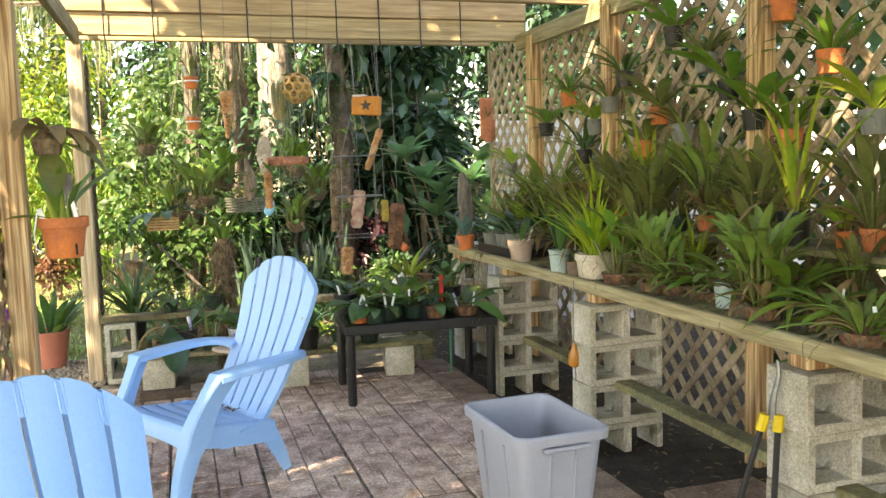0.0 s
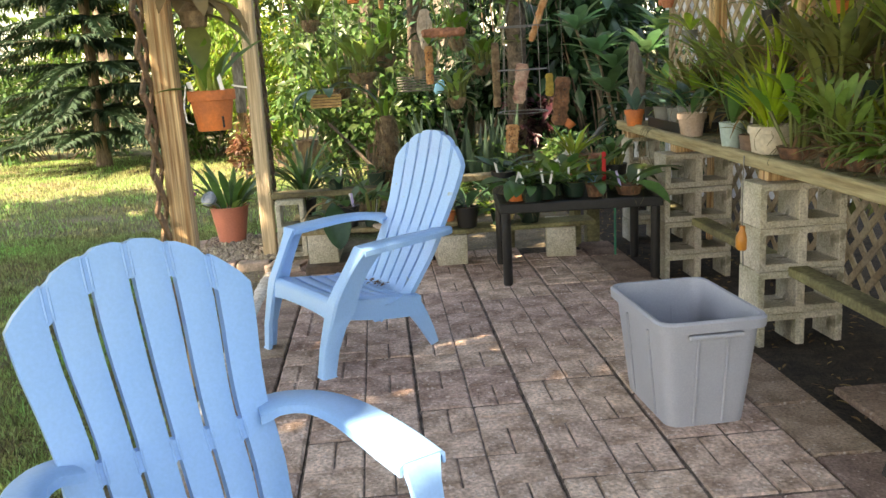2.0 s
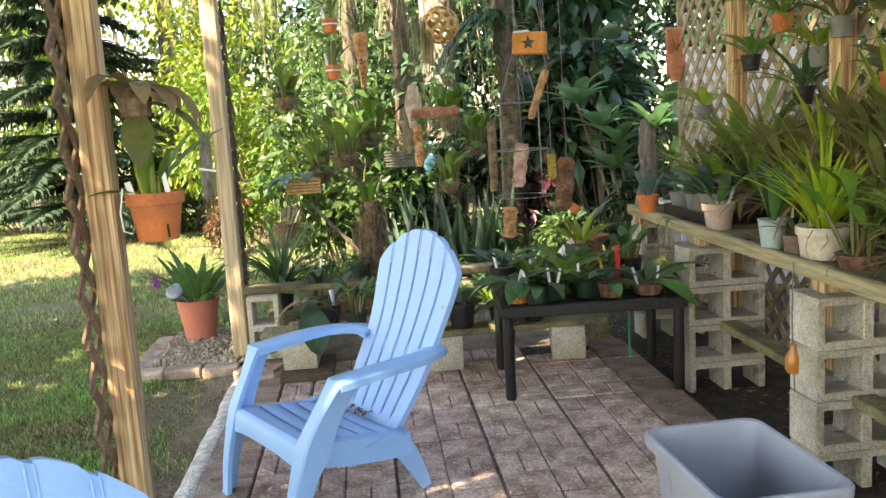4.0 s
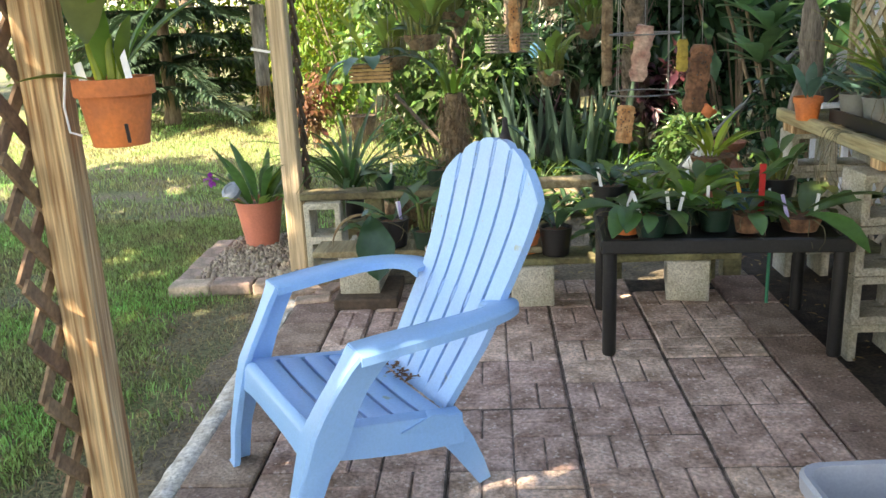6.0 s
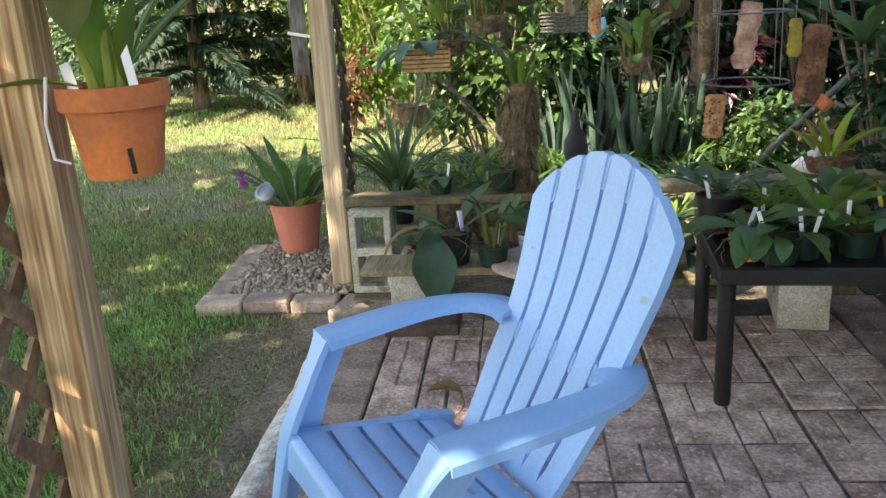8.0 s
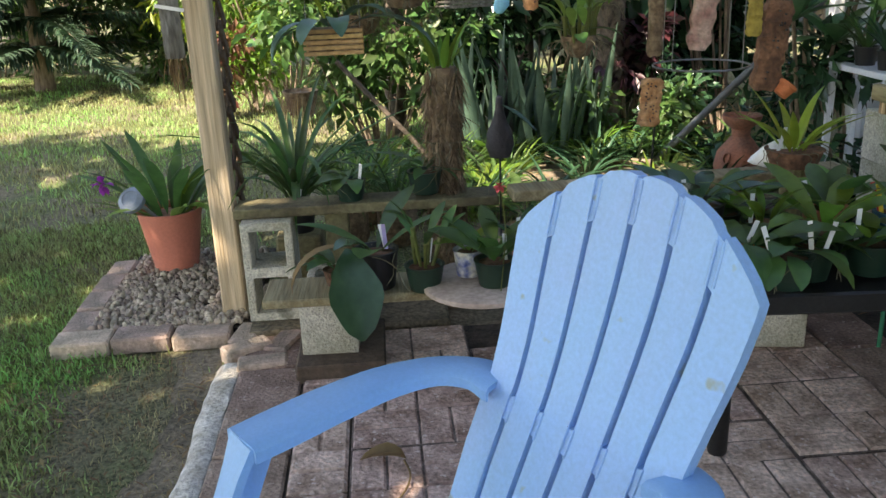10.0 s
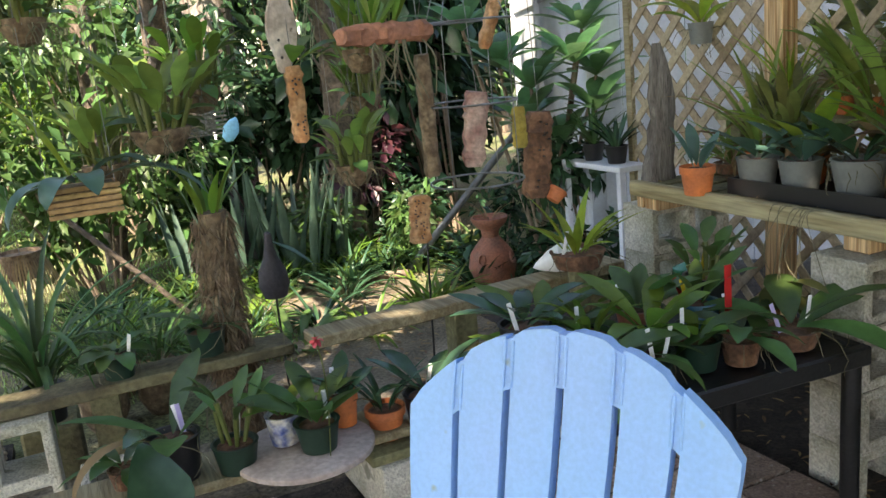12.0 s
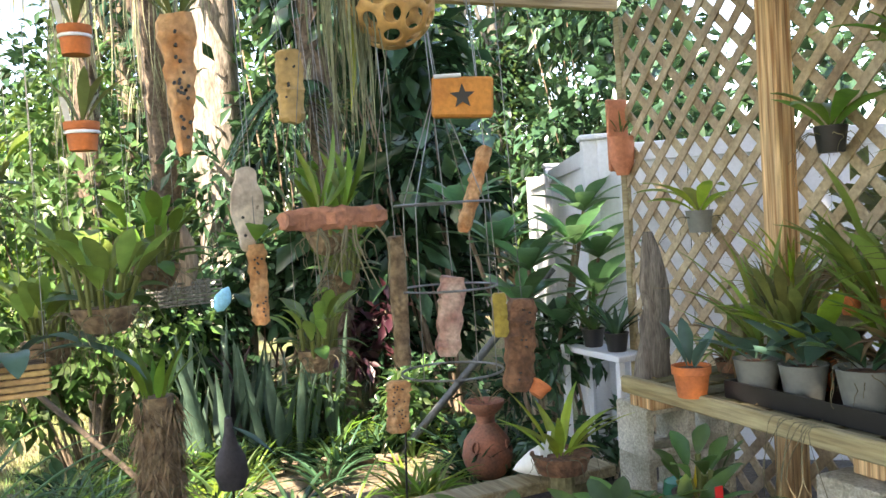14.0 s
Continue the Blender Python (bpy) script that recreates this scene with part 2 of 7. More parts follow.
def box(bm, lo, hi, m=None, bevel=0.0):
    r = bmesh.ops.create_cube(bm, size=1.0)
    c, s = [(a + b) / 2 for a, b in zip(lo, hi)], [b - a for a, b in zip(lo, hi)]
    t = Matrix.Translation(c) @ Matrix.Diagonal((*s, 1))
    bmesh.ops.transform(bm, matrix=(m @ t) if m else t, verts=r["verts"])
    if bevel:
        es = list({e for v in r["verts"] for e in v.link_edges})
        bmesh.ops.bevel(bm, geom=es, offset=bevel, segments=1, affect="EDGES")


def boxed(lo, hi, m=None, bevel=0.0):
    bm = bmesh.new()
    box(bm, lo, hi, m, bevel)
    return bm


def lathe(bm, prof, seg=24, m=None, flat=1.0):
    """Turns a profile of (radius, z) round z."""
    rings = []
    for r, z in prof:
        ring = []
        for k in range(seg):
            a = 2 * math.pi * k / seg
            v = Vector((r * math.cos(a), r * math.sin(a) * flat, z))
            ring.append(bm.verts.new(m @ v if m else v))
        rings.append(ring)
    for a, b in zip(rings, rings[1:]):
        for k in range(seg):
            bm.faces.new((a[k], a[(k + 1) % seg], b[(k + 1) % seg], b[k]))
    for ring in (rings[0], rings[-1]):
        if len({tuple(v.co) for v in ring}) > 2:
            bm.faces.new(ring)
    return bm


def tube(bm, pts, r, seg=6, r2=None):
    """A tube along points, its radius going from r to r2."""
    pts = [Vector(p) for p in pts]
    r2 = r if r2 is None else r2
    rings = []
    for i, p in enumerate(pts):
        d = (pts[min(i + 1, len(pts) - 1)] - pts[max(i - 1, 0)]).normalized()
        u = d.cross(Vector((0, 0, 1)) if abs(d.z) < 0.9 else Vector((1, 0, 0))).normalized()
        w = d.cross(u)
        rr = r + (r2 - r) * i / max(1, len(pts) - 1)
        rings.append([bm.verts.new(p + rr * (math.cos(2 * math.pi * k / seg) * u + math.sin(2 * math.pi * k / seg) * w)) for k in range(seg)])
    for a, b in zip(rings, rings[1:]):
        for k in range(seg):
            bm.faces.new((a[k], a[(k + 1) % seg], b[(k + 1) % seg], b[k]))
    bm.faces.new(rings[0])
    bm.faces.new(rings[-1])
    return bm


def prism(bm, outline, lo, hi, m=None):
    """An outline of (x, y) drawn up from lo to hi."""
    a = [bm.verts.new((m @ Vector((x, y, lo))) if m else (x, y, lo)) for x, y in outline]
    b = [bm.verts.new((m @ Vector((x, y, hi))) if m else (x, y, hi)) for x, y in outline]
    n = len(outline)
    bm.faces.new(a)
    bm.faces.new(b)
    for k in range(n):
        bm.faces.new((a[k], a[(k + 1) % n], b[(k + 1) % n], b[k]))
    return bm




class Leaves:
    """Collects leaf blades and makes one mesh of them."""

    def __init__(self):
        self.v, self.f = [], []

    def blade(self, base, way, length, width, droop=0.5, segs=5, fold=0.15, shape=0.45, twist=0.0, up=None):
        """One leaf from base along way, bending down by droop radians, widest at shape."""
        d = Vector(way).normalized()
        side = d.cross(Vector((0, 0, 1)))
        side = side.normalized() if side.length > 1e-4 else Vector((1, 0, 0))
        if twist:
            side = Matrix.Rotation(twist, 3, d) @ side
        p = Vector(base)
        start = len(self.v)
        step = length / segs
        for i in range(segs + 1):
            s = i / segs
            w = width * max(0.06, (s / shape) ** 0.6 if s < shape else (max(0.0, 1 - (s - shape) / (1 - shape))) ** (0.5 if shape >= 0.5 else 0.75)) * 0.5
            nrm = side.cross(d)
            self.v += [p - side * w + nrm * w * fold * 2, p.copy(), p + side * w + nrm * w * fold * 2]
            p = p + d * step
            d = (Matrix.Rotation(-droop / segs, 3, side) @ d).normalized()
        for i in range(segs):
            a = start + 3 * i
            self.f += [(a, a + 1, a + 4, a + 3), (a + 1, a + 2, a + 5, a + 4)]

    def make(self, name, mat, parent=None, label="", smooth=True):
        return link_mesh(name, self.v, self.f, mat, parent, label, smooth)


def leaf_cloud(name, centres, radii, count, size, mat, parent=None, label="", hang=0.3, seed=1, shape=0.5, aspect=0.42, shell=0.5, gaps=()):
    """Many small pointed leaves (four triangles each) spread in ellipsoids, none near the lines (point, way, radius) in gaps."""
    g = np.random.default_rng(seed)
    centres, radii = np.asarray(centres, float), np.asarray(radii, float)
    which = g.choice(len(centres), count, p=(radii.prod(1) ** (2 / 3)) / (radii.prod(1) ** (2 / 3)).sum())
    u = g.normal(size=(count, 3))
    u /= np.linalg.norm(u, axis=1)[:, None]
    rad = shell + (1 - shell) * g.random(count) ** 0.6
    pos = centres[which] + u * rad[:, None] * radii[which]
    for p, way, r in gaps:
        q = pos - np.array(p)
        off = q - (q @ np.array(way))[:, None] * np.array(way)
        far = np.linalg.norm(off, axis=1) > r
        pos, u = pos[far], u[far]
        count = len(pos)
    way = u + g.normal(size=(count, 3)) * 0.7
    way[:, 2] -= hang * 2
    way /= np.linalg.norm(way, axis=1)[:, None]
    side = np.cross(way, g.normal(size=(count, 3)) * 0.5 + np.array([0, 0, 1.0]))
    side /= np.linalg.norm(side, axis=1)[:, None] + 1e-9
    nrm = np.cross(side, way)
    ln = size * (0.6 + 0.8 * g.random(count))[:, None]
    wd = ln * aspect * 0.5
    v = np.empty((count, 5, 3))
    v[:, 0] = pos
    v[:, 1] = pos + way * ln * shape - side * wd + nrm * ln * 0.08
    v[:, 2] = pos + way * ln * shape - nrm * ln * 0.03
    v[:, 3] = pos + way * ln * shape + side * wd + nrm * ln * 0.08
    v[:, 4] = pos + way * ln - nrm * ln * 0.12
    base = np.arange(count)[:, None] * 5
    tri = np.array([[0, 2, 1], [0, 3, 2], [1, 2, 4], [2, 3, 4]])
    f = (base[:, :, None] + tri[None]).reshape(-1, 3)
    me = bpy.data.meshes.new(name)
    me.vertices.add(count * 5)
    me.vertices.foreach_set("co", v.ravel())
    me.loops.add(len(f) * 3)
    me.loops.foreach_set("vertex_index", f.ravel().astype(np.int32))
    me.polygons.add(len(f))
    me.polygons.foreach_set("loop_start", np.arange(0, len(f) * 3, 3, dtype=np.int32))
    me.polygons.foreach_set("loop_total", np.full(len(f), 3, dtype=np.int32))
    me.update(calc_edges=True)
    me.materials.append(mat)
    ob = new(name, me)
    if parent:
        ob.parent = parent
    if label:
        ob["label"] = label
    return ob

# ---- ground ----
S = 0.405
def ground_height(x, y):
    return -0.05 + 0.012 * noise.noise((x * 0.9, y * 0.9, 0.3))


bm = bmesh.new()
xs = sorted(set([-400, -150, -60, -30, -20, -14] + [round(-10 + 0.5 * k, 2) for k in range(37)] + [10, 14, 20, 30, 60, 150, 400]))
ys = sorted(set([-400, -150, -60, -30, -15, -10] + [round(-8 + 0.5 * k, 2) for k in range(61)] + [26, 30, 40, 60, 150, 400]))
gv = [[bm.verts.new((x, y, ground_height(x, y))) for x in xs] for y in ys]
for j in range(len(ys) - 1):
    for i in range(len(xs) - 1):
        bm.faces.new((gv[j][i], gv[j][i + 1], gv[j + 1][i + 1], gv[j + 1][i]))
tagged(part("ground", bm, LAWN, smooth=True), "shaded lawn of patchy green grass and bare earth", "lawn", kind="structure")

# ---- patio ----
patio = part("patio", boxed((-1.215, -6.2, -0.12), (1.045, 1.63, -0.016)), JOINT)
tagged(patio, "patio of cast brick-pattern concrete pavers with dark joints", "patio", kind="structure")
part("bare_earth", boxed((-0.45, 1.632, -0.12), (1.044, 4.35, -0.034)), EARTH)
tagged(bpy.data.objects["bare_earth"], "bare brown earth behind the plank shelves", "soil", kind="structure")
bm = bmesh.new()
rows = []
for k in range(120):
    y = -3.2 + 0.0405 * k
    e = -1.53 + 0.16 * noise.noise((0.0, y * 1.3, 9.0)) + 0.07 * noise.noise((2.0, y * 5.0, 9.0))
    b = 0.006 * noise.noise((4.0, y * 9.0, 1.0))
    rows.append([bm.verts.new(p) for p in ((e, y, -0.075), (e + 0.09, y, -0.048 + b), (-1.39, y, -0.040 + b), (-1.27, y, -0.042))])
for r0, r1 in zip(rows, rows[1:]):
    for i in range(3):
        bm.faces.new((r0[i], r0[i + 1], r1[i + 1], r1[i]))
part("bare_verge", bm, EARTH, smooth=True)
tagged(bpy.data.objects["bare_verge"], "trodden bare earth along the patio kerb", "soil", kind="structure")
part("garden_soil", boxed((1.046, -6.2, -0.12), (4.2, 3.1, -0.03)), SOIL)
tagged(bpy.data.objects["garden_soil"], "dark bare soil under the plant bench", "soil", kind="structure")

# ---- adirondack chairs ----
def smooth_path(pts, n=4):
    """A smooth line through points (Catmull-Rom)."""
    pts = [Vector(p) for p in pts]
    out = []
    for i in range(len(pts) - 1):
        a, b, c, d = pts[max(i - 1, 0)], pts[i], pts[i + 1], pts[min(i + 2, len(pts) - 1)]
        for k in range(n):
            t = k / n
            out.append(0.5 * ((2 * b) + (c - a) * t + (2 * a - 5 * b + 4 * c - d) * t * t + (3 * b - a - 3 * c + d) * t ** 3))
    return out + [pts[-1]]


def loft(bm, sections):
    """Joins closed rings of equal length one after the other and caps both ends."""
    rings = [[bm.verts.new(p) for p in s] for s in sections]
    n = len(rings[0])
    for a, b in zip(rings, rings[1:]):
        for k in range(n):
            bm.faces.new((a[k], a[(k + 1) % n], b[(k + 1) % n], b[k]))
    bm.faces.new(rings[0])
    bm.faces.new(rings[-1])


def back_y(z):
    """Depth of the front face of the backrest at a height: leaning and slightly bowed."""
    s = (z - 0.25) / 0.78
    return 0.485 + 0.35 * s + 0.045 * math.sin(math.pi * min(max(s, 0), 1))


def half_width(z):
    """Half the width of the backrest at a height: waist at the arms, widest at the shoulders."""
    pts = [(0.24, 0.210), (0.34, 0.228), (0.44, 0.246), (0.52, 0.250), (0.58, 0.249), (0.66, 0.260), (0.76, 0.278), (0.84, 0.287), (0.875, 0.288)]
    for (a, wa), (b, wb) in zip(pts, pts[1:]):
        if z <= b:
            return wa + (wb - wa) * max(0, (z - a)) / (b - a)
    return 0.288


def top_z(u):
    """Height of the arched top at u of the half width (-1 to 1)."""
    return 1.016 - 0.150 * abs(u) ** 2.1


def adirondack(m, label, finish=None):
    ch = thing("adirondack_chair", m, label, "chair", "blue chairs on the patio")
    n = 6
    gap = 0.014
    blue = finish or BLUE
    for k in range(n):
        bm = bmesh.new()
        u0, u1 = -1 + 2 * k / n, -1 + 2 * (k + 1) / n
        front, rear = [], []
        for i in range(27):
            s = i / 26
            fr, re = [], []
            for j in range(5):
                t = j / 4
                u = u0 + (u1 - u0) * t
                zt = top_z(u) - (0.006 if j in (0, 4) else 0)
                z = 0.25 + (zt - 0.25) * s
                x = u * half_width(min(z, 0.875))
                slot = z > 0.28
                if slot and j == 0 and k > 0:
                    x += gap / 2
                if slot and j == 4 and k < n - 1:
                    x -= gap / 2
                crown = 0.0 if j in (1, 2, 3) else 0.003
                fr.append(bm.verts.new((x, back_y(z) + crown, z)))
                re.append(bm.verts.new((x, back_y(z) + 0.030, z - 0.004)))
            front.append(fr)
            rear.append(re)
        for a, b in zip(range(26), range(1, 27)):
            for j in range(4):
                bm.faces.new((front[a][j], front[a][j + 1], front[b][j + 1], front[b][j]))
                bm.faces.new((rear[a][j + 1], rear[a][j], rear[b][j], rear[b][j + 1]))
            bm.faces.new((front[a][0], front[b][0], rear[b][0], rear[a][0]))
            bm.faces.new((front[a][4], rear[a][4], rear[b][4], front[b][4]))
        for j in range(4):
            bm.faces.new((front[0][j], rear[0][j], rear[0][j + 1], front[0][j + 1]))
            bm.faces.new((front[26][j], front[26][j + 1], rear[26][j + 1], rear[26][j]))
        part("back_slat", bm, blue, ch, smooth=True)
    # recessed webs that join the slats at the waist and along the arched top
    for span in ("waist", "crest"):
        bm = bmesh.new()
        sec = []
        for i in range(25):
            u = 0.97 * (-1 + i / 12)
            z0, z1 = (0.508, 0.552) if span == "waist" else (top_z(u) - 0.092, top_z(u) - 0.010)
            sec.append([Vector((u * half_width(min(z, 0.875)), back_y(z) + dy, z)) for z, dy in ((z0, 0.0045), (z1, 0.0045), (z1, 0.027), (z0, 0.027))])
        loft(bm, sec)
        part("back_web", bm, blue, ch, smooth=True)
    # paired ribs that carry each slot line across the two webs
    for k in range(1, n):
        for side in (-1, 1):
            for z0, z1 in ((0.506, 0.556), (top_z(-1 + 2 * k / n) - 0.088, top_z(-1 + 2 * k / n) - 0.012)):
                u, bm = -1 + 2 * k / n, bmesh.new()
                pts = [(u * half_width(min(z, 0.875)) + side * 0.0075, back_y(z) + 0.002, z) for z in (z0, (z0 + z1) / 2, z1)]
                tube(bm, pts, 0.0032, 6)
                part("back_rib", bm, blue, ch, smooth=True)
    # seat slats, running from side to side
    edges = [0.04, 0.13, 0.215, 0.30, 0.385, 0.47]
    def seat_z(y):
        return 0.350 - 0.20 * max(0, y - 0.04) ** 1.15 - (0.03 * ((0.07 - y) / 0.05) ** 2 if y < 0.07 else 0)
    for a, b in zip(edges, edges[1:]):
        bm = bmesh.new()
        ys_ = [a + 0.006, a + 0.014, (a + b) / 2, b - 0.014, b - 0.006]
        sec = []
        for x in (-0.265, -0.13, 0, 0.13, 0.265):
            sag = -0.008 * (1 - (x / 0.265) ** 2)
            top = [Vector((x, y, seat_z(y) + sag - (0.004 if i in (0, 4) else 0))) for i, y in enumerate(ys_)]
            low = [Vector((x, y, seat_z(y) + sag - 0.018)) for y in reversed(ys_)]
            sec.append(top + low)
        loft(bm, sec)
        part("seat_slat", bm, blue, ch, smooth=True)
    # front apron, drawn down at the ends into the legs
    bm = bmesh.new()
    sec = []
    for x in np.linspace(-0.29, 0.29, 13):
        dip = 0.075 + 0.02 * (abs(x) / 0.29) ** 3
        sec.append([(x, 0.048, 0.348), (x, 0.030, 0.342), (x, 0.020, 0.326), (x, 0.010, 0.348 - dip), (x, 0.028, 0.348 - dip)])
    loft(bm, sec)
    part("front_apron", bm, BLUE, ch, smooth=True)
    for sx in (-1, 1):
        # side rail
        bm = bmesh.new()
        sec = []
        for y in np.linspace(0.03, 0.50, 10):
            z = 0.354 - 0.15 * y
            h = 0.085 + 0.02 * math.sin(y * 5)
            sec.append([(sx * 0.262, y, z), (sx * 0.305, y, z - 0.004), (sx * 0.310, y, z - h), (sx * 0.292, y, z - h)])
        loft(bm, sec)
        part("side_rail", bm, BLUE, ch, smooth=True)
        # front leg rising to the arm
        bm = bmesh.new()
        sec = []
        for z, x, w, y0, d in ((0, 0.286, 0.064, -0.055, 0.07), (0.012, 0.284, 0.056, -0.050, 0.064), (0.12, 0.292, 0.060, -0.036, 0.07), (0.22, 0.298, 0.066, -0.012, 0.085), (0.28, 0.302, 0.076, 0.004, 0.11), (0.34, 0.306, 0.078, 0.022, 0.115), (0.40, 0.312, 0.072, 0.055, 0.105), (0.46, 0.322, 0.070, 0.092, 0.10), (0.52, 0.336, 0.078, 0.128, 0.105), (0.568, 0.348, 0.100, 0.158, 0.12)):
            sec.append([(sx * (x - w / 2), y0, z), (sx * (x + w / 2 - 0.008), y0, z), (sx * (x + w / 2), y0 + 0.01, z), (sx * (x + w / 2), y0 + d, z), (sx * (x + w / 2 - 0.014), y0 + d, z), (sx * (x + w / 2 - 0.014), y0 + 0.02, z), (sx * (x - w / 2), y0 + 0.02, z)])
        loft(bm, sec)
        part("front_leg", bm, BLUE, ch, smooth=True)
        # armrest, sweeping into the waist of the back
        bm = bmesh.new()
        line = smooth_path([(0.345, 0.160, 0.572), (0.350, 0.25, 0.578), (0.356, 0.36, 0.584), (0.356, 0.48, 0.588), (0.334, 0.59, 0.586), (0.282, 0.66, 0.578), (0.222, 0.685, 0.566)], 4)
        wid = smooth_path([(0.115, 0, 0), (0.118, 0, 0), (0.112, 0, 0), (0.10, 0, 0), (0.088, 0, 0), (0.10, 0, 0), (0.12, 0, 0)], 4)
        sec = []
        for i, p in enumerate(line):
            d = (line[min(i + 1, len(line) - 1)] - line[max(i - 1, 0)]).normalized()
            r = Vector((d.y, -d.x, 0)).normalized()
            w = wid[i].x / 2
            prof = [(-w, -0.030), (-w, -0.008), (-w + 0.010, 0.0), (w - 0.010, 0.0), (w, -0.008), (w, -0.032), (w - 0.006, -0.032), (w - 0.008, -0.012), (-w + 0.008, -0.012), (-w + 0.006, -0.030)]
            sec.append([Vector((sx * (p.x + r.x * a), p.y + r.y * a, p.z + b)) for a, b in prof])
        loft(bm, sec)
        part("armrest", bm, BLUE, ch, smooth=True)
        # rear leg
        bm = bmesh.new()
        sec = []
        for y, z, h in ((0.40, 0.29, 0.14), (0.485, 0.262, 0.13), (0.54, 0.17, 0.10), (0.582, 0.08, 0.07), (0.612, 0.0, 0.055)):
            e = 0.045 * (1 - z / 0.30)
            sec.append([(sx * (0.275 - e), y, z + 0.01), (sx * (0.315 - e), y, z + 0.01), (sx * (0.315 - e), y - h * 0.75, z - (0 if z == 0 else 0.02)), (sx * (0.300 - e), y - h * 0.75, z - (0 if z == 0 else 0.02)), (sx * (0.298 - e), y - 0.016, z), (sx * (0.275 - e), y - 0.014, z)])
        loft(bm, sec)
        part("rear_leg", bm, BLUE, ch, smooth=True)
    return ch


CHAIR_B = pose(-0.897, -0.346, 0, 0, 0, -58.2) @ Matrix.Scale(0.94, 4)
CHAIR_A = pose(-0.632, -2.76, 0, 0, 0, 33.4) @ Matrix.Diagonal((0.94, 0.94, 0.918, 1.0))
adirondack(CHAIR_B, "sky-blue slatted resin garden chair with stained back", BLUESTAIN)
adirondack(CHAIR_A, "sky-blue resin garden chair with sunlit arm")


# dark leaf bits caught at the back of the seat
lv = Leaves()
for k in range(46):
    p = CHAIR_B @ Vector((random.uniform(-0.16, 0.02), random.uniform(0.455, 0.50), 0.272 + random.uniform(0, 0.012)))
    a = random.uniform(0, 6.28)
    lv.blade(p, (math.cos(a), math.sin(a), 0.2), random.uniform(0.012, 0.035), random.uniform(0.006, 0.016), 0.5, 3)
tagged(lv.make("seat_debris", CORK), "dark crumbled leaf bits on the chair seat", "leaf litter", kind="stuff")


# ---- storage tote ----
def rounded(w, d, r, n=4):
    out = []
    for cx, cy, a0 in ((w - r, d - r, 0), (-w + r, d - r, 90), (-w + r, -d + r, 180), (w - r, -d + r, 270)):
        for k in range(n + 1):
            a = radians(a0 + 90 * k / n)
            out.append((cx + r * math.cos(a), cy + r * math.sin(a)))
    return out


def tote(m):
    t = thing("storage_tote", m, "open empty grey plastic storage tote without lid", "storage bin")
    bm = bmesh.new()
    outer = [(0, 0.150, 0.225), (0.05, 0.155, 0.232), (0.35, 0.182, 0.265), (0.375, 0.184, 0.267)]
    rings = [[bm.verts.new((x, y, z)) for x, y in rounded(a, b, 0.05)] for z, a, b in outer]
    rings += [[bm.verts.new((x, y, z)) for x, y in rounded(a, b, 0.055)] for z, a, b in ((0.378, 0.205, 0.292), (0.412, 0.207, 0.294), (0.42, 0.200, 0.287), (0.418, 0.188, 0.272))]
    rings += [[bm.verts.new((x, y, z)) for x, y in rounded(a, b, 0.048)] for z, a, b in ((0.37, 0.178, 0.260), (0.02, 0.146, 0.221))]
    n = len(rings[0])
    for a, b in zip(rings, rings[1:]):
        for k in range(n):
            bm.faces.new((a[k], a[(k + 1) % n], b[(k + 1) % n], b[k]))
    bm.faces.new(rings[0])
    bm.faces.new(rings[-1])
    part("tub", bm, GREYBIN, t, smooth=True)
    for sy in (-1, 1):
        part("handle", boxed((-0.10, sy * 0.29 - 0.012, 0.355), (0.10, sy * 0.29 + 0.012, 0.372), bevel=0.004), GREYBIN, t)
        for x in (-0.055, 0.055):
            mm = Matrix.Translation((x, sy * 0.245, 0.18)) @ Matrix.Rotation(-sy * 0.12, 4, "X")
            part("rib", boxed((-0.006, -0.008, -0.17), (0.006, 0.008, 0.17), mm, 0.003), GREYBIN, t)
    for sx in (-1, 1):
        for y in (-0.11, 0.11):
            mm = Matrix.Translation((sx * 0.168, y, 0.18)) @ Matrix.Rotation(sx * 0.095, 4, "Y")
            part("rib", boxed((-0.008, -0.006, -0.17), (0.008, 0.006, 0.17), mm, 0.003), GREYBIN, t)
    return t


tote(pose(0.565, -1.13, 0.001, 0, 0, 3) @ Matrix.Scale(0.94, 4))


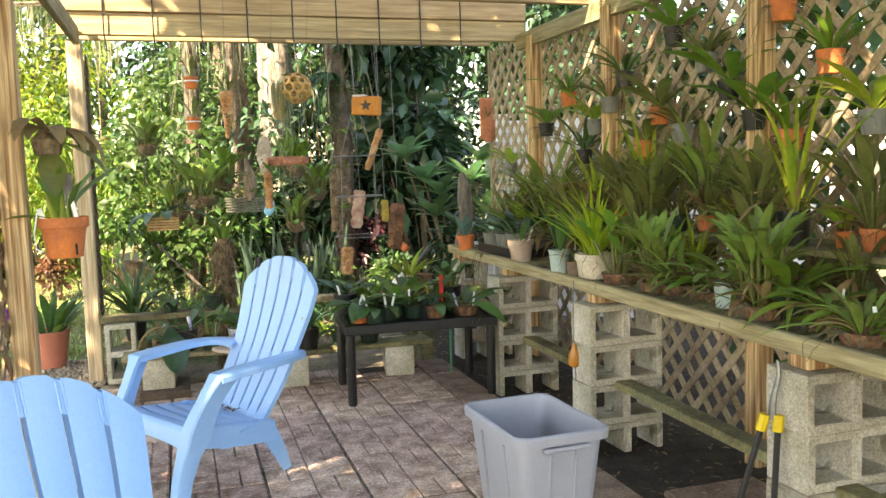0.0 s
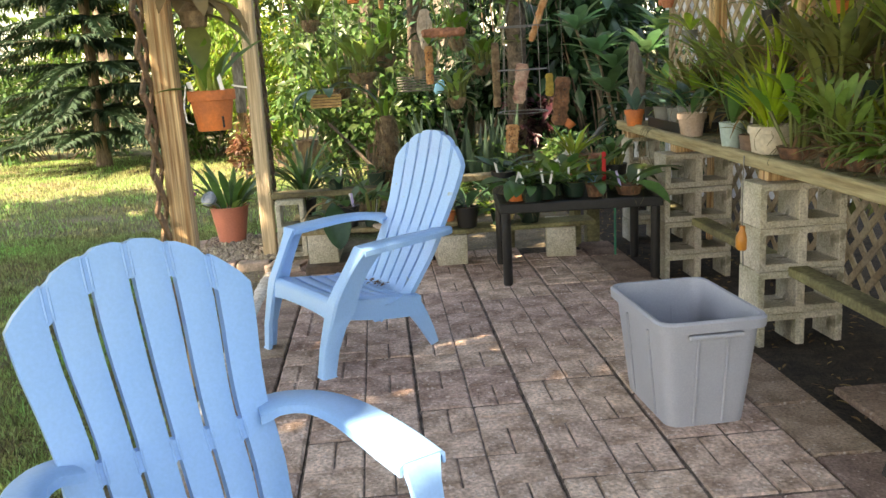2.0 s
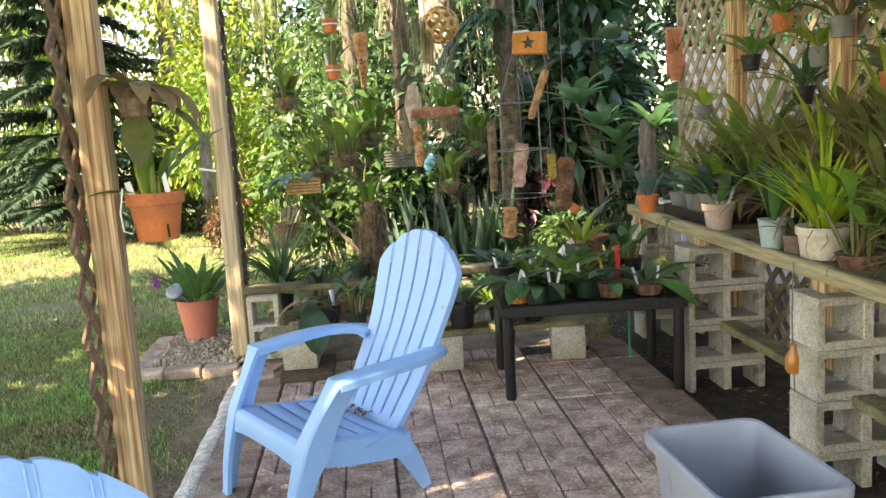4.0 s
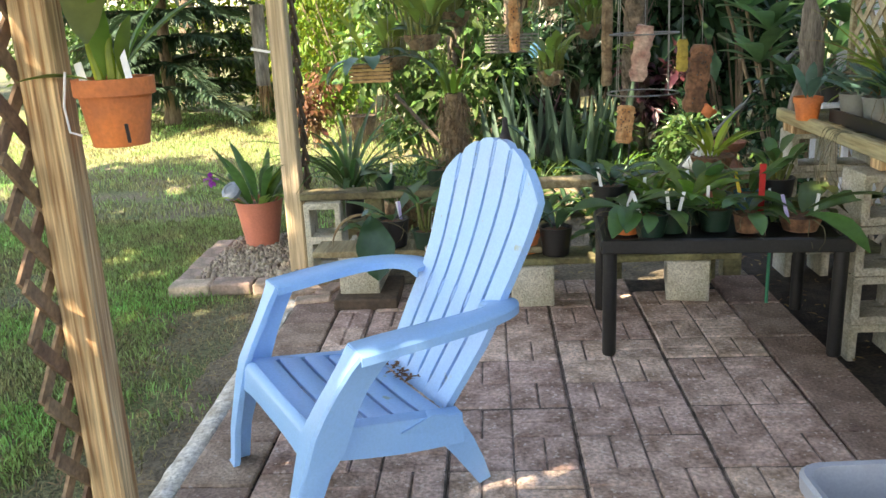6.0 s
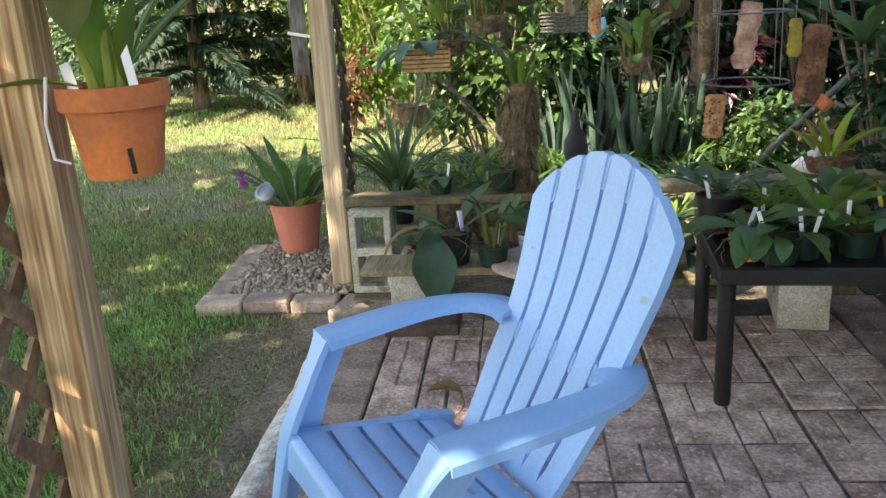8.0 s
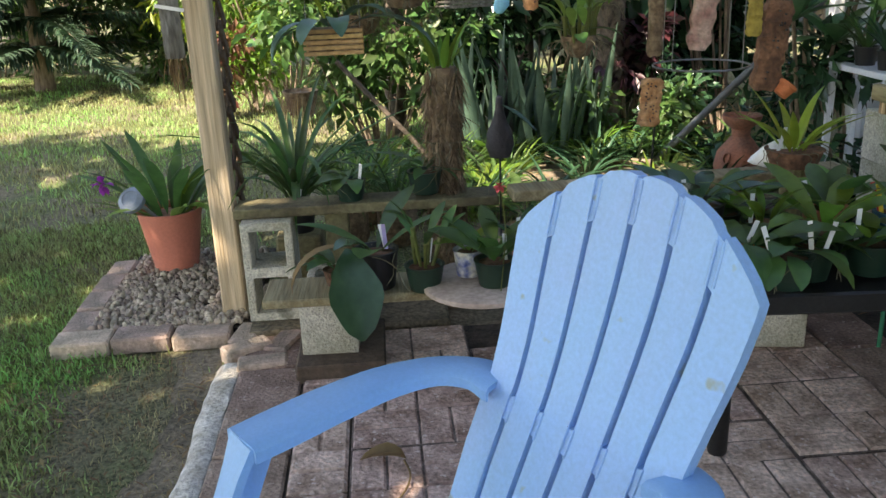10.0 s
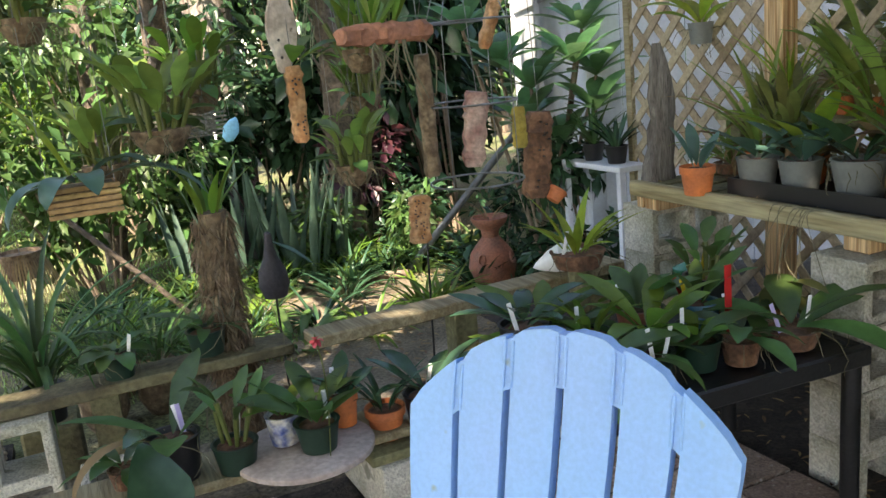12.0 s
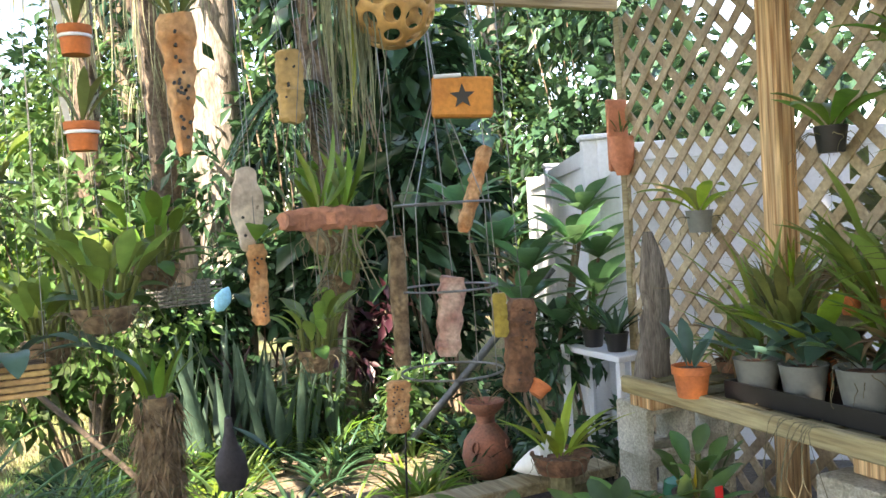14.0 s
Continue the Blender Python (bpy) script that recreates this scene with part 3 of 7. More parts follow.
# ---- concrete blocks ----
def block_mesh():
    """A two-cell block, 390 long, 190 high, cells opening along y."""
    bm = bmesh.new()
    L, H, D = 0.195, 0.095, 0.095
    xs_, zs_ = [-L, -0.163, -0.02, 0.02, 0.163, L], [-H, -0.064, 0.064, H]
    for y, flip in ((-D, False), (D, True)):
        g = [[bm.verts.new((x, y, z)) for x in xs_] for z in zs_]
        for j in range(3):
            for i in range(5):
                if j == 1 and i in (1, 3):
                    continue
                bm.faces.new((g[j][i], g[j][i + 1], g[j + 1][i + 1], g[j + 1][i]))
        if not flip:
            a = g
        else:
            for i in range(5):
                bm.faces.new((a[0][i], g[0][i], g[0][i + 1], a[0][i + 1]))
                bm.faces.new((a[3][i], a[3][i + 1], g[3][i + 1], g[3][i]))
            for j in range(3):
                bm.faces.new((a[j][0], a[j + 1][0], g[j + 1][0], g[j][0]))
                bm.faces.new((a[j][5], g[j][5], g[j + 1][5], a[j + 1][5]))
            for i in (1, 3):
                for (p, q) in (((1, i), (1, i + 1)), ((1, i + 1), (2, i + 1)), ((2, i + 1), (2, i)), ((2, i), (1, i))):
                    bm.faces.new((a[p[0]][p[1]], a[q[0]][q[1]], g[q[0]][q[1]], g[p[0]][p[1]]))
    me = bpy.data.meshes.new("concrete_block")
    bmesh.ops.recalc_face_normals(bm, faces=bm.faces)
    bmesh.ops.bevel(bm, geom=[e for e in bm.edges if e.calc_face_angle(0) > 0.5], offset=0.004, segments=1, affect="EDGES")
    bm.to_mesh(me)
    bm.free()
    me.materials.append(BLOCK)
    return me


BLOCK_ME = block_mesh()


def block(m, label="weathered hollow concrete block with two open cells", group=""):
    return tagged_at(new("concrete_block", BLOCK_ME), m, label, "concrete block", group)


def tagged_at(ob, m, label, category, group="", kind=""):
    ob.matrix_world = m
    return tagged(ob, label, category, group, kind)


def column(x, y, turn, levels, z0=-0.075):
    """A stack of blocks; x, y is the near corner on the patio side."""
    for k in range(levels):
        j = random.uniform(-0.006, 0.006)
        a = radians(turn)
        cx, cy = x + 0.195 * math.cos(a) - 0.095 * math.sin(a) + j, y + 0.195 * math.sin(a) + 0.095 * math.cos(a) + j
        block(pose(cx, cy, z0 + 0.096 + 0.192 * k, 0, 0, turn + random.uniform(-1, 1)), group="bench columns")


column(1.205, 1.655, 0, 4)
column(1.09, 0.60, 1, 4)
column(1.10, -0.57, 1, 4)
column(1.105, -2.01, 1, 4)
column(1.13, -3.3, 1, 4)

tagged(part("stepping_slab", boxed((1.16, -1.47, -0.06), (1.60, -1.10, -0.006), None, 0.006), REDPAVER), "flat brown concrete slab on the soil under the bench", "slab")

# ---- plant bench ----
bench = thing("plant_bench", pose(1.158, 1.70, 0, 0, 0, -0.6), "long mossy slatted timber plant bench on concrete block columns", "plant bench")
BY = -5.2
part("front_beam", boxed((-0.030, BY, 0.752), (0.006, 0.0, 0.810), None, 0.006), PINE_H, bench, "pale weathered edge board")
part("end_board", boxed((0.006, -0.035, 0.70), (0.62, 0.0, 0.775), None, 0.004), PINE, bench)
part("back_beam", boxed((0.62, BY, 0.72), (0.66, 0.0, 0.775), None, 0.004), PINE, bench)
for k in range(40):
    y = -0.02 - 0.128 * k
    part("slat", boxed((0.006, y - 0.100, 0.778), (0.72, y, 0.798 + random.uniform(-0.003, 0.003)), None, 0.003), MOSSY, bench)
for y in (-0.07, -1.0, -2.17, -3.62, -4.9):
    part("support_block", boxed((0.02, y - 0.045, 0.695), (0.55, y + 0.045, 0.777), None, 0.004), PINE, bench)
part("lower_rail", boxed((0.10, BY, 0.285), (0.19, -0.35, 0.325), None, 0.004), MOSSY, bench)
part("upper_shelf", boxed((0.36, BY, 1.000), (0.68, -0.05, 1.025), None, 0.004), MOSSY, bench)
for k in range(7):
    part("shelf_leg", boxed((0.40, -0.15 - 0.8 * k, 0.80), (0.46, -0.09 - 0.8 * k, 1.0), None, 0.004), MOSSY, bench)

# ---- low black table ----
tb = thing("plant_table", pose(0.195, 0.655, 0, 0, 0, -4), "low black metal mesh-topped plant table", "table")
part("front_rail", boxed((-0.035, -0.040, 0.418), (0.875, -0.005, 0.475), None, 0.006), BLACK, tb)
part("back_rail", boxed((-0.035, 0.525, 0.418), (0.875, 0.56, 0.475), None, 0.006), BLACK, tb)
part("side_rail", boxed((-0.035, -0.005, 0.418), (0.0, 0.525, 0.473), None, 0.005), BLACK, tb)
part("side_rail", boxed((0.84, -0.005, 0.418), (0.875, 0.525, 0.473), None, 0.005), BLACK, tb)
part("tabletop", boxed((0.0, -0.005, 0.448), (0.84, 0.525, 0.465)), BLACK, tb)
for x in (0.0, 0.84):
    for y in (0.0, 0.52):
        part("leg", lathe(bmesh.new(), [(0.024, 0), (0.027, 0.01), (0.027, 0.42)], 12, Matrix.Translation((x, y, 0))), BLACK, tb, smooth=True)

# ---- pergola ----
def post(x, y, h, label, twist=0.0, mat=None):
    p = thing("pergola_post", pose(x, y, -0.06, 0, 0, twist), label, "post", "pergola posts")
    part("timber", boxed((-0.046, -0.046, 0), (0.046, 0.046, h), None, 0.007), mat or PINE, p)
    return p


p1 = post(-1.32, -0.427, 2.4, "knotty treated pine pergola post with lattice strip")
p2 = post(-1.292, 1.893, 2.31, "weathered pine pergola post beside gravel bed", mat=PINEGREY)
post(1.76, 1.54, 2.33, "stained pine post in the lattice wall")
post(1.76, 0.42, 2.33, "stained pine post in the lattice wall")
post(1.76, -0.93, 2.33, "stained pine post in the lattice wall")
post(1.76, -3, 2.33, "stained pine post in the lattice wall")
post(-1.32, -4.7, 2.33, "treated pine pergola post at patio edge")


def lattice_strip(parent, x, y0, y1, z0, z1, pitch=0.105, mat=None, half=0.019):
    """A narrow upright strip of crossed slats in a plane of constant x."""
    n = int((z1 - z0) / pitch)
    w = y1 - y0
    for side, dx in ((1, -0.0055), (-1, 0.0055)):
        for k in range(n):
            m = Matrix.Translation((x + dx, (y0 + y1) / 2, z0 + k * pitch + w / 2)) @ Matrix.Rotation(side * math.pi / 4, 4, "X")
            part("lattice_slat", boxed((-0.005, -w * 0.72, -half), (0.005, w * 0.72, half), m), mat or LATTDARK, parent)


lattice_strip(p1, -0.058, -0.160, -0.005, 0.02, 2.3, 0.155, LATTBROWN, 0.019)
lattice_strip(p2, 0.052, 0.055, 0.17, 0.42, 2.3)
for nm, lo, hi, lab in (
    ("pergola_beam", (-1.38, 1.82, 2.27), (1.81, 1.865, 2.415), "long weathered pine beam with hanging hooks"),
    ("pergola_beam", (-1.38, 1.8, 2.417), (1.81, 1.88, 2.595), "broad upper pine beam board"),
    ("pergola_beam", (-1.38, 0.627, 2.315), (1.81, 0.665, 2.455), "long weathered pine rafter"),
    ("pergola_beam", (-1.38, -0.57, 2.345), (1.81, -0.532, 2.485), "long weathered pine rafter"),
    ("pergola_beam", (-1.38, -1.805, 2.345), (1.81, -1.767, 2.485), "long weathered pine rafter"),
    ("pergola_beam", (-1.38, -3.135, 2.345), (1.81, -3.097, 2.485), "long weathered pine rafter"),
    ("pergola_beam", (-1.38, 2.55, 2.345), (1.81, 2.59, 2.415), "thin weathered hanging rail beyond the main beam"),
    ("pergola_beam", (-1.3, 1.882, 2.417), (-1.26, 2.64, 2.475), "short weathered joist end"),
    ("pergola_beam", (1.41, 1.882, 2.417), (1.45, 2.64, 2.475), "short weathered joist end"),
    ("pergola_beam", (-1.29, -4.75, 2.205), (-1.25, 1.81, 2.315), "dark side beam along the lawn edge"),
    ("pergola_beam", (1.73, -4.75, 2.205), (1.77, 1.81, 2.315), "pine top rail of the lattice wall"),
):
    tagged(part(nm, boxed(lo, hi, None, 0.005), PINE_X if "side" not in lab and "rail of" not in lab and "joist" not in lab else PINE_H), lab, "beam", "pergola beams")

# ---- lattice wall ----
latt = thing("lattice_wall", pose(1.805, 2.56, 0), "weathered diagonal wooden lattice panel wall", "lattice", kind="structure")
LY0, LZ0, LZ1 = -6.1, 0.0, 2.31
def lattice_slats(parent):
    """Crossed diagonal slats clipped to the panel, as pieces of their own."""
    pitch, w = 0.155, 0.019
    k = LY0 - (LZ1 - LZ0)
    while k < LZ1 - LZ0:
        for side in (1, -1):
            # line y = k + side * (z - z0), clipped in y and z
            pts = []
            for z in (LZ0, LZ1):
                y = (k + (z - LZ0)) if side == 1 else (k + (LZ1 - z))
                pts.append((y, z))
            (ya, za), (yb, zb) = pts
            lo, hi = 0.0, 1.0
            d = yb - ya
            t0, t1 = sorted(((LY0 - ya) / d, (0 - ya) / d))
            lo, hi = max(lo, t0), min(hi, t1)
            if hi - lo < 0.03:
                continue
            a = Vector((0, ya + d * lo, za + (zb - za) * lo))
            b = Vector((0, ya + d * hi, za + (zb - za) * hi))
            c, L = (a + b) / 2, (b - a).length
            ang = math.atan2((b - a).z, (b - a).y)
            m = Matrix.Translation((side * 0.0045, c.y, c.z)) @ Matrix.Rotation(ang, 4, "X")
            part("lattice_slat", boxed((-0.004, -L / 2, -w), (0.004, L / 2, w), m), LATT, parent)
        k += pitch
lattice_slats(latt)
part("lattice_frame", boxed((-0.014, -0.03, 0.0), (0.014, 0.012, LZ1), None, 0.003), PINE_H, latt)

# ---- white fence ----
def fence_run(a, b, top=1.86):
    f = thing("vinyl_fence", Matrix.Translation((a[0], a[1], 0)), "plain white vinyl privacy fence with capped posts", "fence", kind="structure")
    d = Vector((b[0] - a[0], b[1] - a[1], 0))
    n = max(1, int(d.length / 1.9))
    u = d / n
    ang = math.atan2(d.y, d.x)
    for k in range(n + 1):
        m = Matrix.Translation(u * k) @ Matrix.Rotation(ang, 4, "Z")
        bm = boxed((-0.06, -0.06, -0.1), (0.06, 0.06, top + 0.03), m, 0.006)
        box(bm, (-0.075, -0.075, top + 0.03), (0.075, 0.075, top + 0.06), m, 0.006)
        part("fence_post", bm, WHITE, f)
        if k < n:
            m2 = Matrix.Translation(u * (k + 0.5)) @ Matrix.Rotation(ang, 4, "Z")
            L = u.length / 2 - 0.06
            part("rail", boxed((-L, -0.03, top - 0.10), (L, 0.03, top), m2, 0.005), WHITE, f)
            for j in range(8):
                xa = -L + 2 * L * j / 8
                part("fence_board", boxed((xa + 0.002, -0.012, 0.0), (xa + 2 * L / 8 - 0.002, 0.012, top - 0.10), m2, 0.003), WHITE, f)
fence_run((2.05, 3.2), (4.35, 8.0), 1.76)
fence_run((2.12, 3.14), (4.5, 1.35), 1.76)

# ---- gravel bed, block row and planks ----
def edging(x, y, turn, L=0.20, W=0.105):
    tagged_at(part("edging_stone", boxed((-L / 2 + 0.003, -W / 2 + 0.003, -0.05), (L / 2 - 0.003, W / 2 - 0.003, 0.014), None, 0.008), STONE2), pose(x, y, random.uniform(-0.006, 0.004), random.uniform(-2, 2), 0, turn), "worn tan concrete edging stone round a gravel bed", "edging stone", "gravel bed edging")


for k in range(3):
    edging(-1.835 + 0.222 * k, 1.70 + 0.004 * k, 1, 0.22, 0.13)
for k in range(4):
    edging(-1.885 - 0.006 * k, 1.865 + 0.205 * k, 92, 0.20, 0.12)
for k, (x, y, a) in enumerate(((-1.20, 1.53, 30), (-1.13, 1.41, 5), (-1.22, 1.66, 80), (-1.07, 1.57, 70))):
    edging(x, y, a, 0.18, 0.10)
gp = np.random.default_rng(3)
pv, pf = [], []
ico = [(-0.526, 0.851, 0), (0.526, 0.851, 0), (-0.526, -0.851, 0), (0.526, -0.851, 0), (0, -0.526, 0.851), (0, 0.526, 0.851), (0, -0.526, -0.851), (0, 0.526, -0.851), (0.851, 0, -0.526), (0.851, 0, 0.526), (-0.851, 0, -0.526), (-0.851, 0, 0.526)]
icf = [(0, 11, 5), (0, 5, 1), (0, 1, 7), (0, 7, 10), (0, 10, 11), (1, 5, 9), (5, 11, 4), (11, 10, 2), (10, 7, 6), (7, 1, 8), (3, 9, 4), (3, 4, 2), (3, 2, 6), (3, 6, 8), (3, 8, 9), (4, 9, 5), (2, 4, 11), (6, 2, 10), (8, 6, 7), (9, 8, 1)]
for k in range(2300):
    x, y = gp.uniform(-1.83, -1.24), gp.uniform(1.75, 2.64)
    s = gp.uniform(0.008, 0.019)
    q = Euler(gp.uniform(0, 6, 3)).to_matrix()
    sc = Vector((s * gp.uniform(0.8, 1.3), s * gp.uniform(0.8, 1.2), s * gp.uniform(0.55, 0.8)))
    base = len(pv)
    c = Vector((x, y, -0.005 + gp.uniform(0, 0.022)))
    pv += [c + q @ Vector((v[0] * sc.x, v[1] * sc.y, v[2] * sc.z)) for v in ico]
    pf += [tuple(base + i for i in f) for f in icf]
tagged(link_mesh("gravel", pv, pf, STONE, None, "", True), "bed of pale rounded pebbles", "gravel", kind="stuff")
tagged(part("gravel_soil", boxed((-1.87, 1.74, -0.06), (-1.22, 2.68, -0.008)), SOIL), "dark soil under the pebbles", "soil", kind="structure")

tagged(part("soil_ledge", boxed((-1.215, 1.632, -0.12), (-0.452, 2.15, 0.012), None, 0.01), EARTH), "low ledge of bare earth under a block and plank", "soil", kind="structure")
block(pose(-1.118, 1.825, 0.209, 0, 90, 0), "weathered concrete block standing on end beside the post", "block row")
block(pose(-0.878, 1.53, 0.141, 90, 0, 88), "stained concrete block holding a plank shelf", "block row")
block(pose(-0.072, 1.412, 0.097, 90, 0, 91), "concrete block holding a plank shelf", "block row")
block(pose(0.665, 1.435, 0.097, 90, 0, 80), "concrete block standing under the black table", "block row")
tagged(part("block_pad", boxed((-1.0, 1.25, -0.02), (-0.70, 1.62, 0.046), None, 0.006), DARKTIMBER), "dark brown timber pad under a block", "timber pad")


def plank(lo, hi, turn, label, mat=None):
    c = [(a + b) / 2 for a, b in zip(lo, hi)]
    ob = part("shelf_plank", boxed([a - b for a, b in zip(lo, c)], [a - b for a, b in zip(hi, c)], None, 0.005), mat or PINE_H)
    tagged_at(ob, pose(*c, 0, 0, turn), label, "plank", "shelf planks")


plank((-1.09, 1.29, 0.238), (-0.02, 1.50, 0.267), -1, "weathered plank shelf holding orchid pots")
plank((-0.19, 1.24, 0.194), (0.86, 1.44, 0.224), 1, "mossy plank shelf between concrete blocks", MOSSY)
plank((-1.24, 1.78, 0.408), (-0.24, 1.93, 0.445), 0, "thick mossy plank on a concrete block", MOSSY)
plank((-0.22, 1.62, 0.47), (1.06, 1.74, 0.51), 3, "long sunlit weathered timber rail", PINE_H)
part_ = part("round_board", lathe(bmesh.new(), [(0.0, 0.0), (0.195, 0.0), (0.205, 0.006), (0.205, 0.020), (0.195, 0.026), (0.0, 0.026)], 40), material("board_wood", (0.52, 0.43, 0.37), rough=0.8, var=0.2, scale=5, bump=0.2, second=(0.38, 0.30, 0.25)), smooth=True)
tagged_at(part_, pose(-0.36, 1.31, 0.269), "round pale wooden board holding flower pots", "round board")
for k, (x, y) in enumerate(((-0.86, 1.86), (0.35, 1.68), (0.95, 1.715))):
    tagged(part("timber_stub", boxed((x - 0.045, y - 0.045, -0.06), (x + 0.045, y + 0.045, 0.406 if x < 0 else 0.468), None, 0.005), MOSSY), "short dark timber stub under a plank", "timber stub", "plank stubs")

# ---- potted plants ----
def pot_profile(rt, rb, h, rim=True):
    t = 0.006
    if rim:
        return [(rb, 0), (rb + 0.7 * (rt - rb), 0.74 * h), (rt, 0.74 * h), (rt * 1.03, h * 0.76), (rt * 1.03, h), (rt * 0.93, h), (rt * 0.90, h * 0.86), (0.0, h * 0.86)]
    return [(rb, 0), (rt, h * 0.97), (rt * 1.04, h * 0.975), (rt * 1.04, h), (rt - t, h), (rt - 2 * t, h * 0.88), (0.0, h * 0.88)]


def add_pot(th, rt, rb, h, mat, rim=True, soil=True):
    part("pot", lathe(bmesh.new(), pot_profile(rt, rb, h, rim), 28), mat, th, smooth=True)
    if soil:
        bm = bmesh.new()
        lathe(bm, [(rt * 0.88, h * 0.86), (rt * 0.7, h * 0.90), (rt * 0.3, h * 0.915), (0.001, h * 0.92)], 16)
        part("potting_bark", bm, CORK, th)


def add_tag(th, x, y, z, lean=0.2, mat=None, h=0.10, w=0.013):
    m = Matrix.Translation((x, y, z)) @ Matrix.Rotation(lean, 4, "Y") @ Matrix.Rotation(lean * 0.7, 4, "X")
    part("plant_label", boxed((-w / 2, -0.001, 0), (w / 2, 0.001, h), m), mat or TAGW, th)


def leaves_strap(n, L, w, spread, droop, g, base_r=0.02, z0=0.0):
    lv = Leaves()
    for k in range(n):
        a = 2 * math.pi * k / n + g.uniform(-0.5, 0.5)
        sp = spread * g.uniform(0.35, 1.1)
        d = Vector((math.cos(a) * math.sin(sp), math.sin(a) * math.sin(sp), math.cos(sp)))
        r = base_r * g.uniform(0.3, 1.0)
        lv.blade((r * math.cos(a), r * math.sin(a), z0), d, L * g.uniform(0.65, 1.15), w * g.uniform(0.8, 1.2), droop * g.uniform(0.5, 1.4), 7, 0.25, 0.35)
    return lv


def leaves_broad(n, L, w, spread, droop, g, base_r=0.02, z0=0.0):
    lv = Leaves()
    for k in range(n):
        a = 2.4 * k + g.uniform(-0.3, 0.3)
        sp = spread * g.uniform(0.7, 1.1)
        d = Vector((math.cos(a) * math.sin(sp), math.sin(a) * math.sin(sp), math.cos(sp)))
        lv.blade((base_r * math.cos(a), base_r * math.sin(a), z0 + 0.004 * k), d, L * g.uniform(0.7, 1.15), w * g.uniform(0.85, 1.15), droop * g.uniform(0.6, 1.3), 7, 0.12, 0.58, g.uniform(-0.3, 0.3))
    return lv


def leaves_cane(n, L, w, g, z0=0.0, base_r=0.04):
    """Upright canes with leaves at the tips."""
    lv, bms = Leaves(), []
    for k in range(n):
        a = 2.4 * k
        r = base_r * g.uniform(0.2, 1)
        lean = g.uniform(0.05, 0.45)
        d = Vector((math.cos(a) * math.sin(lean), math.sin(a) * math.sin(lean), math.cos(lean)))
        p = Vector((r * math.cos(a), r * math.sin(a), z0))
        h = L * g.uniform(0.25, 0.6)
        bms.append(tube(bmesh.new(), [p, p + d * h * 0.5, p + d * h], 0.006, 6, 0.009))
        for j in range(int(g.integers(1, 3))):
            b = a + g.uniform(-1.2, 1.2)
            d2 = (d + Vector((math.cos(b), math.sin(b), 0)) * g.uniform(0.15, 0.5)).normalized()
            lv.blade(p + d * h * 0.97, d2, L * g.uniform(0.4, 0.66), w * g.uniform(1.0, 1.45), g.uniform(0.2, 1.1), 7, 0.14, 0.58)
    return lv, bms


def roots(th, r, z, n, L, g, name="root_tangle"):
    bm = bmesh.new()
    for k in range(n):
        a = g.uniform(0, 6.28)
        p = Vector((r * math.cos(a), r * math.sin(a), z))
        pts = [p]
        d = Vector((math.cos(a) * 0.7, math.sin(a) * 0.7, 0.2))
        ln = L * g.uniform(0.5, 1.3)
        for j in range(8):
            p = p + d * ln / 8
            d = (d + Vector((g.uniform(-0.9, 0.9), g.uniform(-0.9, 0.9), g.uniform(-1.1, 0.1)))).normalized()
            pts.append(p)
        tube(bm, pts, 0.0019, 4, 0.001)
    part(name, bm, DRIFT2, th, smooth=True)


DRIFT2 = material("root_skin", (0.16, 0.145, 0.085), rough=0.8, var=0.2, bump=0.2)


def potted(m, pot, plant, label, seed=0, tags=(), root=0, group=""):
    """pot: (top radius, base radius, height, material, rim); plant: (kind, count, length, width, spread, droop, material)."""
    g = np.random.default_rng(seed)
    th = thing("potted_plant", m, label, "potted plant", group)
    rt, rb, h, pm, rim = pot
    add_pot(th, rt, rb, h, pm, rim)
    kind, n, L, w, sp, dr, lm = plant
    z0 = h * 0.88
    if kind == "strap":
        leaves_strap(n, L, w, sp, dr, g, rt * 0.45, z0).make("foliage", lm, th)
    elif kind == "broad":
        leaves_broad(n, L, w, sp, dr, g, rt * 0.2, z0).make("foliage", lm, th)
    elif kind == "cane":
        lv, bms = leaves_cane(n, L, w, g, z0, rt * 0.6)
        lv.make("foliage", lm, th)
        for bm in bms:
            part("cane", bm, L_OLIVE, th, smooth=True)
    if group == "bench plants":
        leaves_strap(8, L * 0.75, w * 0.9, 1.0, 1.7, g, rt * 0.5, z0).make("dry_foliage", L_DRY, th)
    for k, tm in enumerate(tags):
        a = g.uniform(0, 6.28)
        add_tag(th, rt * 0.6 * math.cos(a), rt * 0.6 * math.sin(a), z0 - 0.01, g.uniform(-0.3, 0.3), tm)
    if root:
        roots(th, rt * 0.8, h * 0.95, root, rt * 2.2, g)
    return th


REDTAG = material("red_label", (0.55, 0.02, 0.02), rough=0.5, var=0.05, bump=0)
YELTAG = material("yellow_label", (0.65, 0.50, 0.03), rough=0.5, var=0.05, bump=0)
LILTAG = material("lilac_label", (0.45, 0.38, 0.62), rough=0.5, var=0.05, bump=0)
PINKF = material("pink_flower", (0.65, 0.10, 0.12), rough=0.6, var=0.2, bump=0, trans=0.3)
PURPF = material("purple_flower", (0.45, 0.06, 0.50), rough=0.6, var=0.2, bump=0, trans=0.3)
WHITEF = material("white_flower", (0.80, 0.80, 0.74), rough=0.6, var=0.05, bump=0, trans=0.3)
SKYB = material("pale_blue_paint", (0.25, 0.60, 0.80), rough=0.5, var=0.15, bump=0)

